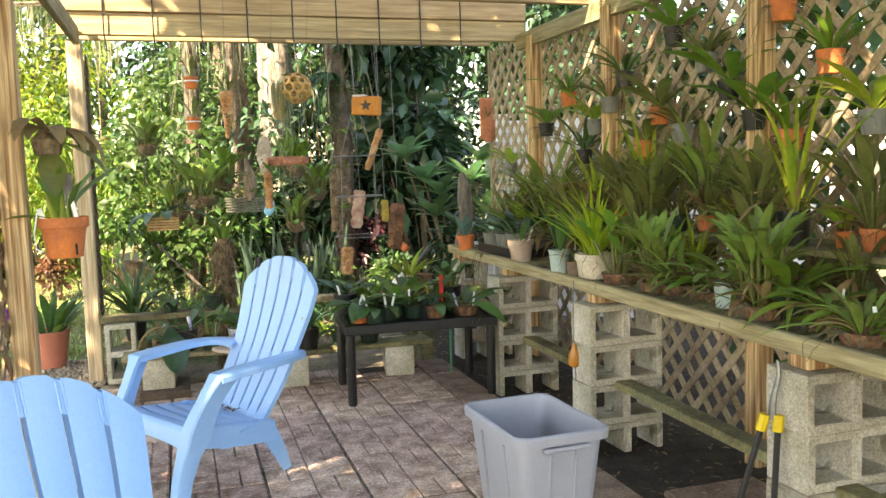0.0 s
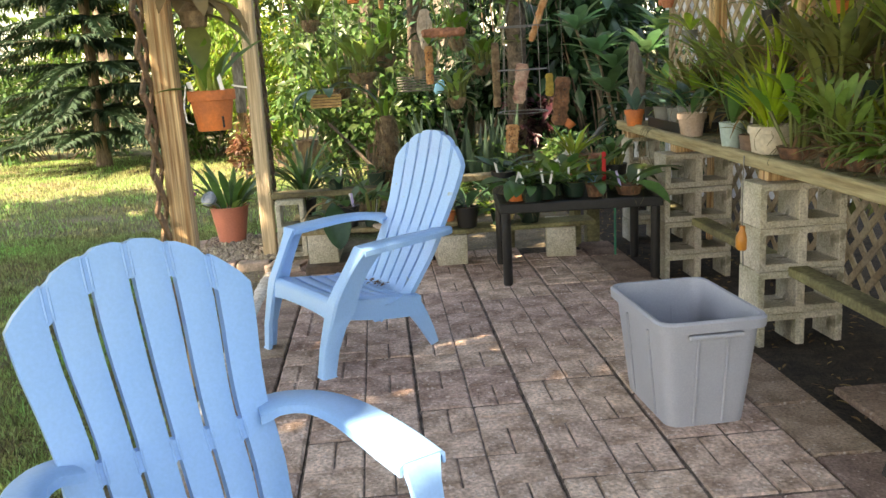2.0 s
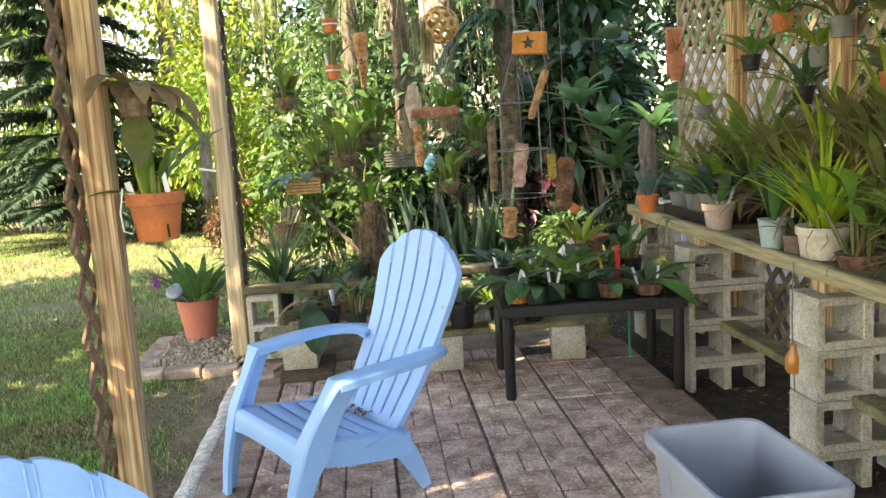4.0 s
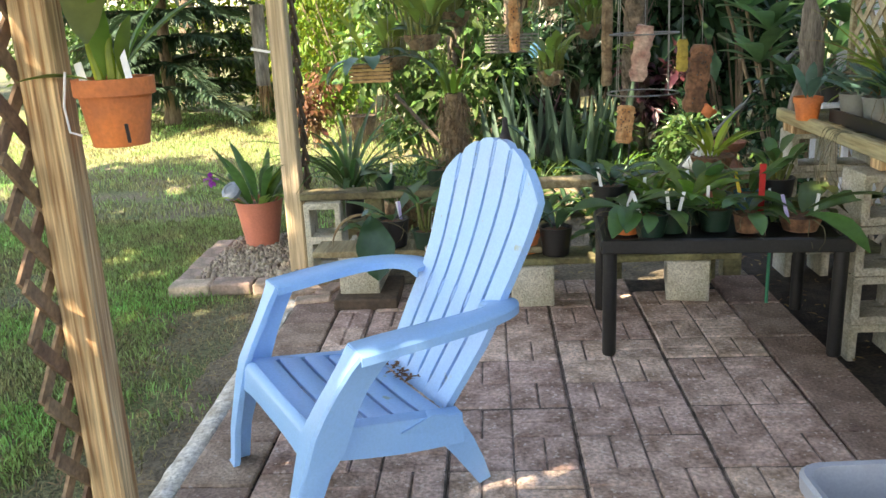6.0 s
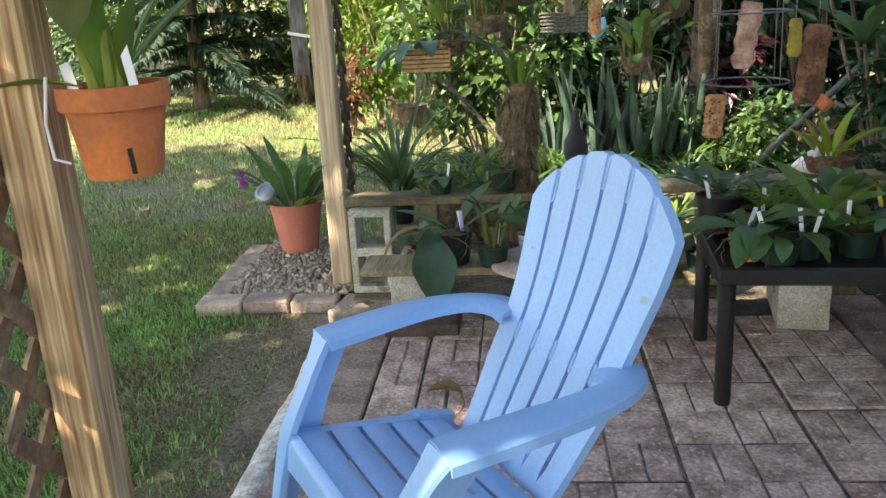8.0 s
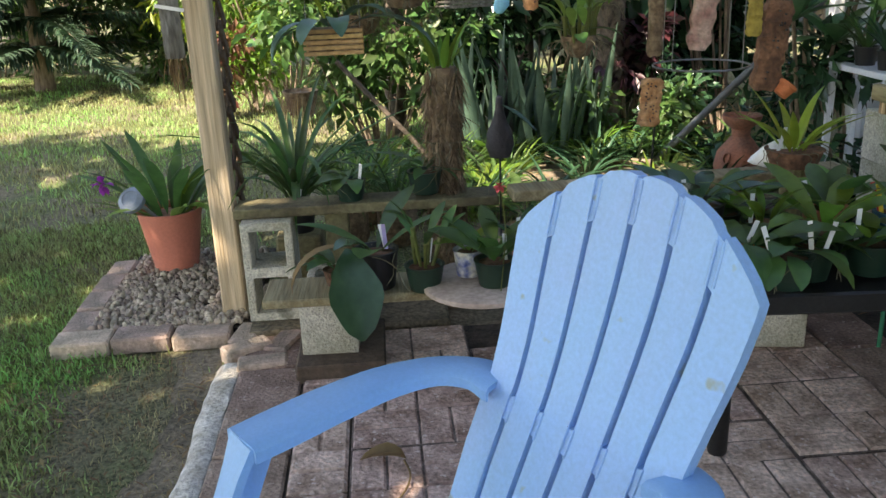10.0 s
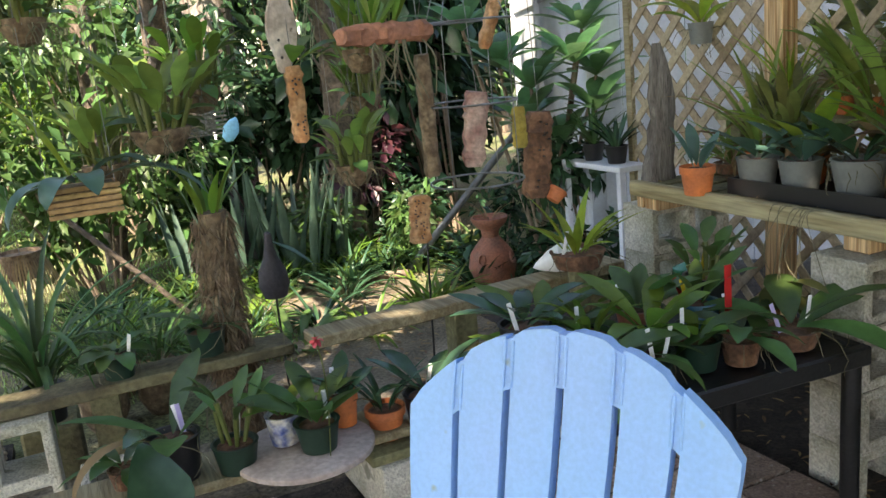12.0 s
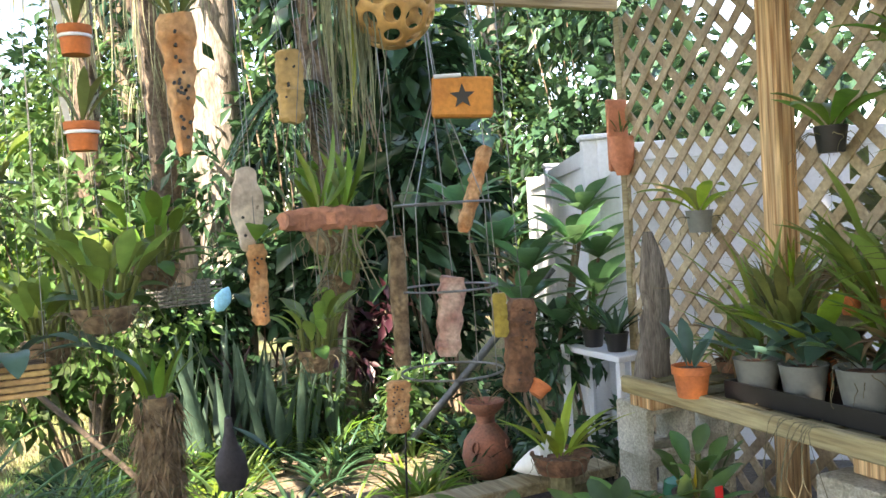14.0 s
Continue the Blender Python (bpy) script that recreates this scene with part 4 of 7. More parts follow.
T_POT = (0.062, 0.044, 0.10, TERRA, True)
P_POT = (0.075, 0.055, 0.125, PALEPOT, True)
D_POT = (0.065, 0.050, 0.085, DARKPOT, False)
B_POT = (0.075, 0.060, 0.13, BLACKPOT, False)
C_POT = (0.055, 0.040, 0.12, CELADON, False)
G_POT = (0.070, 0.052, 0.12, material("grey_plastic_pot", (0.17, 0.18, 0.165), rough=0.5, var=0.1, bump=0.03), False)

BZ = 0.80
# front row on the bench
potted(pose(1.135, 1.317, BZ), (0.060, 0.045, 0.10, TERRA, True), ("broad", 4, 0.15, 0.055, 0.5, 0.4, L_BLUE), "small terracotta pot with a blue-green leafy plant", 11)
potted(pose(1.200, 0.499, BZ), P_POT, ("broad", 6, 0.20, 0.05, 0.7, 0.6, L_MID), "pale clay pot with a leafy orchid", 12, (TAGW,))
potted(pose(1.160, -0.114, BZ), C_POT, ("broad", 4, 0.24, 0.07, 0.35, 0.4, L_MID), "pale green glazed cup with tall leaves", 13)
potted(pose(1.230, -0.374, BZ), (0.095, 0.078, 0.12, material("cream_basket_pot", (0.62, 0.55, 0.42), rough=0.7, var=0.15, bump=0.2), True), ("strap", 34, 0.40, 0.026, 0.75, 0.9, L_LIME), "cream pierced pot with bright yellow-green strap leaves", 14, (TAGW,), 8)
potted(pose(1.200, -0.235, BZ), (0.05, 0.045, 0.07, material("brown_pot", (0.20, 0.13, 0.09), rough=0.8, var=0.2), True), ("strap", 10, 0.20, 0.015, 0.9, 1.2, L_OLIVE), "small brown pierced pot with thin leaves", 15)
potted(pose(1.240, -0.607, BZ), (0.085, 0.07, 0.05, CORK, False), ("cane", 9, 0.34, 0.05, 0, 0, L_BRIGHT), "bulbous orchid clump in loose bark", 16, (), 18)
potted(pose(1.270, -1.379, BZ), (0.052, 0.042, 0.10, CELADON, False), ("broad", 9, 0.30, 0.07, 1.1, 1.0, L_CANE), "white ceramic pot with pale succulent leaves", 17)
potted(pose(1.320, -1.658, BZ), D_POT, ("broad", 7, 0.26, 0.09, 0.8, 0.7, L_BRIGHT), "dark plastic pot with yellow-green leaves", 18, (TAGW,))
potted(pose(1.290, 1.195, BZ), G_POT, ("broad", 7, 0.22, 0.06, 1.0, 0.5, L_BLUE), "grey plastic pot with blue-green foliage", 19)
potted(pose(1.320, 1.039, BZ), G_POT, ("broad", 8, 0.20, 0.06, 1.0, 0.5, L_BLUE), "grey plastic pot with blue-green foliage", 20, (TAGW,))
potted(pose(1.320, 0.813, BZ), (0.085, 0.06, 0.14, G_POT[3], False), ("broad", 8, 0.24, 0.07, 1.1, 0.6, L_DARK), "pot of dark glossy leaves with trailing roots", 21, (), 26)
tray = thing("seed_tray", pose(1.370, 0.934, BZ), "shallow black plastic seed tray", "tray")
bm = bmesh.new()
box(bm, (-0.16, -0.30, 0), (0.16, 0.30, 0.008))
for lo, hi in (((-0.17, -0.31, 0), (-0.16, 0.31, 0.055)), ((0.16, -0.31, 0), (0.17, 0.31, 0.055)), ((-0.16, -0.31, 0), (0.16, -0.30, 0.055)), ((-0.16, 0.30, 0), (0.16, 0.31, 0.055))):
    box(bm, lo, hi)
part("tray_body", bm, BLACKPOT, tray)

# prototypes, then copies along the bench and its upper shelf
PROTO = [
    potted(pose(1.490, 1.369, BZ), T_POT, ("strap", 13, 0.54, 0.030, 0.50, 0.8, L_CANE), "terracotta pot with long upright green strap leaves", 31, (TAGW,), 8, group="bench plants"),
    potted(pose(1.470, 0.708, BZ), B_POT, ("broad", 10, 0.38, 0.056, 0.7, 0.8, L_BRIGHT), "black pot with tall broad green leaves", 32, (TAGW,), 10, group="bench plants"),
    potted(pose(1.500, 0.291, BZ), T_POT, ("cane", 18, 0.48, 0.046, 0, 0, L_OLIVE), "terracotta pot with olive orchid canes", 33, (), 18, group="bench plants"),
    potted(pose(1.370, 0.117, BZ), D_POT, ("strap", 34, 0.42, 0.017, 0.9, 1.3, L_OLIVE), "dark pot with fine arching olive leaves", 34, (TAGW,), 12, group="bench plants"),
    potted(pose(1.570, 0.917, BZ), T_POT, ("cane", 24, 0.60, 0.046, 0, 0, L_CANE), "terracotta pot with crowded bright orchid canes", 37, (TAGW,), 20, group="bench plants"),
    potted(pose(1.390, -0.774, BZ), G_POT, ("strap", 20, 0.34, 0.028, 0.9, 0.9, L_CANE), "grey pot with spreading yellow-green leaves", 38, (TAGW, YELTAG), 16, group="bench plants"),
    potted(pose(1.470, 1.135, BZ), T_POT, ("broad", 10, 0.32, 0.06, 0.8, 0.8, L_YELLOW), "terracotta pot with yellow-green paddle leaves", 39, (WHITEF, TAGW), 12, group="bench plants"),
    potted(pose(1.450, -0.049, BZ), B_POT, ("strap", 11, 0.54, 0.034, 0.5, 0.8, L_YELLOW), "black pot with tall yellow-green blades", 35, (WHITEF,), 8, group="bench plants"),
    potted(pose(1.490, -0.449, BZ), P_POT, ("cane", 22, 0.56, 0.038, 0, 0, L_OLIVE), "pale clay pot with tall leafy canes", 36, (), 20, group="bench plants"),
]
CLUMP = [
    potted(pose(1.290, -1.02, BZ), (0.075, 0.065, 0.045, CORK, False), ("strap", 22, 0.34, 0.026, 1.15, 1.5, L_CANE), "bare-rooted orchid clump with arching yellow-green leaves", 81, (TAGW,), 30, group="bench plants"),
    potted(pose(1.270, -1.55, BZ), (0.080, 0.070, 0.045, CORK, False), ("cane", 16, 0.36, 0.04, 0, 0, L_CANE), "bare-rooted orchid clump of crowded canes", 82, (), 34, group="bench plants"),
    potted(pose(1.330, -1.25, BZ), (0.070, 0.060, 0.04, CORK, False), ("broad", 12, 0.30, 0.05, 1.2, 1.2, L_BRIGHT), "bare-rooted orchid with leaves drooping over the bench edge", 83, (TAGW,), 26, group="bench plants"),
]
gb = np.random.default_rng(21)
spots = []
for k in range(24):
    spots.append((1.37 + gb.uniform(-0.06, 0.2), 1.54 - 0.175 * k + gb.uniform(-0.04, 0.04), BZ))
for k in range(25):
    spots.append((1.56 + gb.uniform(-0.07, 0.12), 1.50 - 0.172 * k + gb.uniform(-0.03, 0.03), 1.026))
for k in range(10):
    spots.append((1.23 + gb.uniform(-0.03, 0.1), -0.91 - 0.24 * k, BZ))
for k, (x, y, z) in enumerate(spots):
    if z == BZ and 0.66 < y < 1.22 and x < 1.53:
        continue
    pr = PROTO[int(gb.integers(0, len(PROTO)))]
    if z == BZ and (x < 1.36 or k % 3 == 0):
        pr = CLUMP[k % 3]
    s = (gb.uniform(0.75, 1.1) if pr in CLUMP else gb.uniform(0.45, 0.82)) if z == BZ else gb.uniform(0.5, 0.98)
    c = copy_thing(pr, pose(x, y, z, 0, 0, gb.uniform(0, 360)))
    c.scale = (s * gb.uniform(0.85, 1.1), s * gb.uniform(0.85, 1.0), s * gb.uniform(0.85, 1.2))

# plants with straps hung on the lattice
for k, (y, z) in enumerate(((1.45, 1.62), (1.05, 1.80), (0.65, 1.60), (0.25, 1.85), (-0.15, 1.62), (-0.6, 1.85), (-1.0, 1.55), (-1.5, 1.75), (2.2, 1.35), (0.82, 1.42), (0.02, 1.45), (-0.38, 1.52), (-0.8, 1.70), (-1.25, 1.45), (-1.75, 1.50), (-2.1, 1.72), (-2.5, 1.50), (0.45, 1.72), (-0.3, 2.02), (-1.2, 2.0), (-1.9, 2.02))):
    th = thing("wall_orchid", pose(1.72, 0.9 * y - 0.04, 0.97 * z - 0.02), "orchid in a small hanging pot on the lattice", "hanging plant", "lattice orchids")
    g = np.random.default_rng(60 + k)
    pm = (BLACKPOT, TERRA, G_POT[3])[k % 3]
    part("pot", lathe(bmesh.new(), pot_profile(0.055, 0.042, 0.09, False), 20), pm, th, smooth=True)
    part("hook", tube(bmesh.new(), [(0.05, 0, 0.09), (0.07, 0, 0.20), (0.085, 0, 0.22), (0.09, 0, 0.19)], 0.002, 5), WIRE, th)
    if k % 2:
        leaves_strap(16, g.uniform(0.28, 0.44), 0.026, 0.9, 1.2, g, 0.02, 0.07).make("foliage", (L_MID, L_BRIGHT, L_OLIVE)[k % 3], th)
    else:
        leaves_broad(10, g.uniform(0.22, 0.34), 0.065, 0.9, 0.9, g, 0.01, 0.07).make("foliage", (L_BRIGHT, L_OLIVE, L_YELLOW)[k % 3], th)
    roots(th, 0.05, 0.06, 8, 0.2, g)

# grey driftwood on the bench
def driftwood(m, h, r, label, mat, seed):
    g = np.random.default_rng(seed)
    bm = bmesh.new()
    rings = []
    n = 12
    for i in range(9):
        s = i / 8
        rr = r * (1.1 - 0.15 * s + 0.15 * math.sin(5 * s + seed)) * (1, 1, 1, 1, 1, 1, 0.85, 0.6, 0.3)[i]
        off = Vector((0.02 * math.sin(4 * s), 0.02 * math.cos(3 * s), 0))
        rings.append([off + Vector((rr * math.cos(2 * math.pi * k / n) * g.uniform(0.75, 1.2), rr * 0.6 * math.sin(2 * math.pi * k / n) * g.uniform(0.75, 1.2), h * s)) for k in range(n)])
    loft(bm, rings)
    return tagged_at(part("driftwood", bm, mat, smooth=True), m, label, "driftwood")


driftwood(pose(1.235, 1.64, BZ), 0.52, 0.06, "upright grey weathered driftwood slab", DRIFTGREY, 2)

# plants on the low black table
TZ = 0.475
G2 = "table plants"
potted(pose(0.265, 0.715, TZ), (0.055, 0.042, 0.085, TERRA, True), ("broad", 9, 0.21, 0.085, 1.3, 1.2, L_MID), "terracotta pot of broad drooping orchid leaves", 41, (TAGW,), 10, G2)
potted(pose(0.433, 0.722, TZ), D_POT, ("broad", 7, 0.17, 0.07, 1.3, 1.0, L_MID), "dark pot of rounded orchid leaves", 42, (TAGW, TAGW), 4, G2)
potted(pose(0.602, 0.730, TZ), D_POT, ("broad", 6, 0.14, 0.05, 1.0, 0.8, L_BRIGHT), "small dark pot of pale green leaves", 43, (TAGW,), 4, G2)
potted(pose(0.910, 0.692, TZ), (0.08, 0.06, 0.055, CORK, False), ("broad", 6, 0.32, 0.10, 1.2, 1.1, L_MID), "bark basket with long glossy orchid leaves", 44, (TAGW, LILTAG), 8, G2)
potted(pose(0.789, 0.933, TZ), (0.06, 0.05, 0.10, material("blue_glazed_pot", (0.05, 0.16, 0.26), rough=0.25, var=0.3, scale=30, second=(0.20, 0.34, 0.42)), False), ("broad", 6, 0.20, 0.05, 0.7, 0.6, L_MID), "blue patterned pot with leafy orchid and labels", 45, (REDTAG, YELTAG), 4, G2)
potted(pose(0.620, 1.007, TZ), (0.065, 0.05, 0.10, PINKPOT, False), ("broad", 7, 0.20, 0.06, 0.9, 0.7, L_MID), "pink pot of dark green leaves", 46, (TAGW,), 0, G2)
potted(pose(0.415, 0.958, TZ), D_POT, ("strap", 10, 0.22, 0.026, 0.8, 0.9, L_BRIGHT), "dark pot with upright strap leaves", 47, (TAGW,), 6, G2)
potted(pose(0.246, 1.031, TZ), B_POT, ("broad", 8, 0.22, 0.055, 1.0, 0.8, L_DARK), "black pot of dark leaves", 48, (TAGW,), 0, G2)
potted(pose(0.929, 1.051, TZ), B_POT, ("cane", 8, 0.19, 0.04, 0, 0, L_MID), "black pot of short canes", 49, (YELTAG,), 0, G2)
potted(pose(0.804, 1.59, 0.55), (0.10, 0.08, 0.06, CORK, False), ("strap", 14, 0.26, 0.035, 0.9, 0.7, L_YELLOW), "slatted basket orchid with yellow-green leaves", 50, (TAGW,), 8)
tagged(part("basket_stand", lathe(bmesh.new(), [(0.05, -0.05), (0.04, 0.0), (0.04, 0.54), (0.08, 0.55)], 10, Matrix.Translation((0.804, 1.59, 0))), MOSSY), "dark log stand under a basket orchid", "log stand")
g = np.random.default_rng(5)
for k, mt in enumerate((REDTAG,)):
    th = thing("label_stake", pose(0.803, 0.825, TZ), "red plastic plant label stake", "plant label")
    part("stake", boxed((-0.012, -0.0015, 0), (0.012, 0.0015, 0.23)), mt, th)

EXTRA = [
    potted(pose(0.349, 0.674, TZ), D_POT, ("broad", 9, 0.17, 0.065, 1.35, 1.2, L_MID), "dark pot of broad leaves drooping over the table edge", 141, (TAGW,), 5, G2),
    potted(pose(0.527, 0.842, TZ), D_POT, ("broad", 8, 0.22, 0.06, 0.9, 0.9, L_BRIGHT), "dark pot of pale green arching leaves", 142, (), 6, G2),
    potted(pose(0.714, 0.686, TZ), (0.055, 0.042, 0.07, CORK, False), ("broad", 8, 0.19, 0.06, 1.3, 1.0, L_MID), "bark-filled basket of spreading orchid leaves", 143, (), 8, G2),
]
for k, (x, y, s, r) in enumerate(((0.30, 0.87, 0.9, 40), (0.69, 1.06, 1.0, 200), (0.47, 1.10, 1.05, 95), (0.88, 0.85, 0.9, 300), (0.35, 1.12, 1.0, 10))):
    c = copy_thing(EXTRA[k % 3], pose(x, y, TZ, 0, 0, r))
    c.scale = (s, s, s * 0.8)
for k, (x, y, z, r, s) in enumerate(((0.26, 1.33, 0.224, 60, 1.0), (0.45, 1.34, 0.224, 200, 1.1), (-0.85, 1.42, 0.267, 10, 0.8), (-0.80, 1.85, 0.445, 150, 0.9))):
    c = copy_thing(EXTRA[k % 3], pose(x, y, z, 0, 0, r))
    c.scale = (s, s, s)

# plants on the planks and the round board
orch = potted(pose(-0.712, 1.374, 0.272), B_POT, ("broad", 4, 0.36, 0.085, 1.15, 0.45, L_MID), "black pot orchid with long arching leaves", 51, (LILTAG, TAGW), 10)
giant = Leaves()
giant.blade((-0.02, -0.03, 0.13), (-0.42, -0.25, 0.62), 0.15, 0.09, 1.6, 5, 0.1, 0.6)
giant.blade((-0.09, -0.10, 0.17), (0.10, -0.30, -0.62), 0.30, 0.19, 0.2, 9, 0.10, 0.5)
giant.make("drooping_leaf", L_DARK, orch, "huge drooping dark green leaf", True)
dry = Leaves()
dry.blade((-0.05, -0.03, 0.13), (-0.75, -0.2, 0.45), 0.32, 0.05, 2.2, 9, 0.2, 0.5)
dry.make("dying_leaf", L_DRY, orch, "yellow-brown withered leaf")
potted(pose(-0.554, 1.32, 0.272), D_POT, ("cane", 5, 0.24, 0.04, 0, 0, L_MID), "dark green pot with pale canes and label", 52, (TAGW,), 0)
potted(pose(-0.405, 1.35, 0.3), (0.05, 0.04, 0.09, material("painted_pot", (0.62, 0.60, 0.50), rough=0.4, var=0.4, scale=22, second=(0.05, 0.09, 0.30), bump=0.02), False), ("broad", 7, 0.14, 0.05, 0.9, 0.7, L_BRIGHT), "painted blue and cream pot with bright leaves", 53)
potted(pose(-0.331, 1.25, 0.3), D_POT, ("broad", 9, 0.20, 0.075, 0.9, 0.7, L_MID), "dark pot of broad green orchid leaves", 54, (TAGW,))
potted(pose(-0.215, 1.36, 0.3), (0.045, 0.035, 0.10, TERRA, True), ("broad", 5, 0.16, 0.06, 0.8, 0.6, L_DARK), "slim terracotta pot with dark leaves", 55, (TAGW,))
potted(pose(0.041, 1.31, 0.226), B_POT, ("broad", 7, 0.22, 0.06, 0.9, 0.8, L_DARK), "black pot of dark drooping leaves", 56, (TAGW,))
potted(pose(-0.089, 1.35, 0.226), T_POT, ("strap", 12, 0.24, 0.02, 0.9, 0.9, L_DARK), "terracotta pot with narrow dark leaves", 57)
potted(pose(-1.05, 2.28, 0.2), B_POT, ("strap", 44, 0.66, 0.030, 0.55, 1.9, L_MID), "tall clump of green arching strap leaves", 58, (TAGW,))
tagged(part("plant_stand", boxed((-1.15, 2.18, -0.06), (-0.95, 2.38, 0.20), None, 0.01), MOSSY), "dark timber stand under a strap-leaved plant", "plant stand")
potted(pose(-0.517, 1.83, 0.462), D_POT, ("broad", 10, 0.20, 0.05, 1.3, 0.9, L_MID), "dark pot of arching leaves on a plank", 59)

# large pink pot on the gravel, with a solar lamp
bigpot = thing("potted_orchid", pose(-1.645, 2.46, 0.015), "large pink plastic pot of upright orchid leaves with purple flower", "potted plant")
add_pot(bigpot, 0.142, 0.098, 0.27, PINKPOT, False)
g = np.random.default_rng(9)
leaves_broad(17, 0.40, 0.058, 0.48, 0.7, g, 0.07, 0.20).make("foliage", L_MID, bigpot)
leaves_broad(12, 0.34, 0.052, 0.75, 1.1, g, 0.08, 0.20).make("foliage", L_CANE, bigpot)
leaves_strap(6, 0.36, 0.03, 1.0, 0.6, g, 0.08, 0.22).make("leaning_foliage", L_BRIGHT, bigpot)
fl = Leaves()
for k in range(9):
    a = k * 0.7
    fl.blade((-0.24 + 0.01 * math.cos(a * 3), -0.10, 0.42 + 0.012 * math.sin(a * 2)), (math.cos(a), -0.5, math.sin(a)), 0.05, 0.036, 0.4, 3)
fl.make("flower", PURPF, bigpot, "small purple flower cluster")
part("flower_stem", tube(bmesh.new(), [(-0.02, 0, 0.22), (-0.12, -0.05, 0.40), (-0.24, -0.10, 0.42)], 0.003, 5), L_OLIVE, bigpot)
lamp = thing("solar_lamp", pose(-1.74, 2.34, 0), "grey round solar garden lamp on a stake", "garden lamp")
part("lamp_head", lathe(bmesh.new(), [(0.0, -0.035), (0.03, -0.035), (0.058, -0.012), (0.062, 0.0), (0.058, 0.012), (0.036, 0.022), (0.034, 0.018), (0.0, 0.018)], 26, Matrix.Translation((-0.02, -0.02, 0.365)) @ Matrix.Rotation(0.85, 4, "X") @ Matrix.Rotation(-0.25, 4, "Y")), material("lamp_grey", (0.20, 0.24, 0.30), rough=0.35, var=0.1), lamp, smooth=True)
part("stake", tube(bmesh.new(), [(0.05, 0.07, 0.25), (0.02, 0.03, 0.31), (-0.015, -0.01, 0.35)], 0.009, 8), material("lamp_stake", (0.35, 0.35, 0.34), rough=0.4, var=0.1), lamp)

# ---- hanging things ----
def wire_to(parent, pts, r=0.0016, mat=None):
    part("hanging_wire", tube(bmesh.new(), pts, r, 5), mat or WIRE, parent)


def hang(th, p, r=0.0012, mat=None):
    """A thin wire from a point of the thing up to the beam or limb it hangs from."""
    w = th.matrix_world @ Vector(p)
    for limit, y, z in ((0.1, -0.55, 2.355), (1.3, 0.646, 2.325), (2.2, 1.845, 2.27), (3.6, 2.57, 2.355), (9.0, 4.60, 2.96)):
        if w.y < limit:
            break
    x = min(max(w.x, -1.3), 0.3) if y > 4 else w.x
    wire_to(th, [p, th.matrix_world.inverted() @ Vector((x, y, z))], r, mat)


def drop(z, beam=2.35):
    """Length from a height up to the beam."""
    return beam - z


# terracotta pot in a white wire bracket on the lawn-side post
hp = thing("hanging_pot", pose(-1.145, -0.45, 1.05), "terracotta pot of upright orchid leaves in a wire bracket", "hanging plant")
part("pot", lathe(bmesh.new(), pot_profile(0.092, 0.066, 0.160, True), 36), TERRA, hp, smooth=True)
bm = bmesh.new()
lathe(bm, [(0.082, 0.138), (0.065, 0.146), (0.03, 0.150), (0.001, 0.152)], 20)
part("potting_bark", bm, CORK, hp)
# black box on the wall: the shade inside the drain slot is put in as colour
part("dark_slot_inset", boxed((0.028, -0.0815, 0.025), (0.036, -0.077, 0.070), Matrix.Rotation(0.17, 4, "X") @ Matrix.Rotation(0.25, 4, "Z")), BLACKPOT, hp)
g = np.random.default_rng(1)
lv = Leaves()
for x, y, a, b, L, w in ((-0.02, 0, 0.05, -0.1, 0.22, 0.055), (0.02, 0.01, 0.35, 0.2, 0.26, 0.05), (-0.03, 0.02, -0.2, 0.1, 0.20, 0.05), (0.03, -0.01, 0.15, -0.1, 0.16, 0.045), (0.0, 0.03, 0.7, 0.5, 0.34, 0.05), (-0.04, -0.02, -0.95, -0.3, 0.17, 0.04)):
    lv.blade((x, y, 0.155), (a, b, 1.0 if abs(a) < 0.9 else 0.25), L, w, 0.5, 7, 0.2, 0.5)
lv.make("foliage", L_BRIGHT, hp)
for x, a in ((-0.03, -0.25), (0.0, 0.0), (0.02, 0.15)):
    part("cane", tube(bmesh.new(), [(x, 0, 0.15), (x + a * 0.06, 0, 0.22), (x + a * 0.1, 0.01, 0.26)], 0.013, 8, 0.007), L_YELLOW, hp, smooth=True)
add_tag(hp, 0.055, -0.03, 0.14, -0.2, None, 0.105, 0.016)
add_tag(hp, -0.07, 0.0, 0.14, -0.3, None, 0.06, 0.02)
part("wire_bracket", tube(bmesh.new(), [(-0.085, -0.06, 0.18), (-0.10, -0.06, 0.10), (-0.095, -0.06, 0.04), (-0.072, -0.05, 0.03)], 0.003, 6), TAGW, hp, "white wire bracket")

# dry epiphyte above it
sg = thing("hanging_epiphyte", pose(-1.19, -0.4, 1.46), "dried brown staghorn-like epiphyte tied to the post", "hanging plant")
g = np.random.default_rng(31)
for k in range(12):
    a = 0.5 * k
    lv = Leaves()
    lv.blade((0, 0, 0.08), (math.cos(a) * 0.8 + 0.4, math.sin(a) * 0.5, 0.3), g.uniform(0.15, 0.3), 0.07, 1.9, 6, 0.2, 0.6)
    lv.make("dry_frond", L_DRY, sg)
for p, d, ln, w, dr in (((0.02, 0, 0.05), (0.6, -0.1, -0.15), 0.26, 0.10, 0.9), ((0.0, 0, 0.02), (0.1, -0.4, -0.3), 0.24, 0.11, 0.7)):
    lv = Leaves()
    lv.blade(p, d, ln, w, dr, 7, 0.15, 0.5)
    lv.make("broad_frond", L_OLIVE, sg)
part("root_mass", lathe(bmesh.new(), [(0.0, -0.03), (0.05, 0.0), (0.06, 0.06), (0.0, 0.12)], 12), FIBRE, sg)

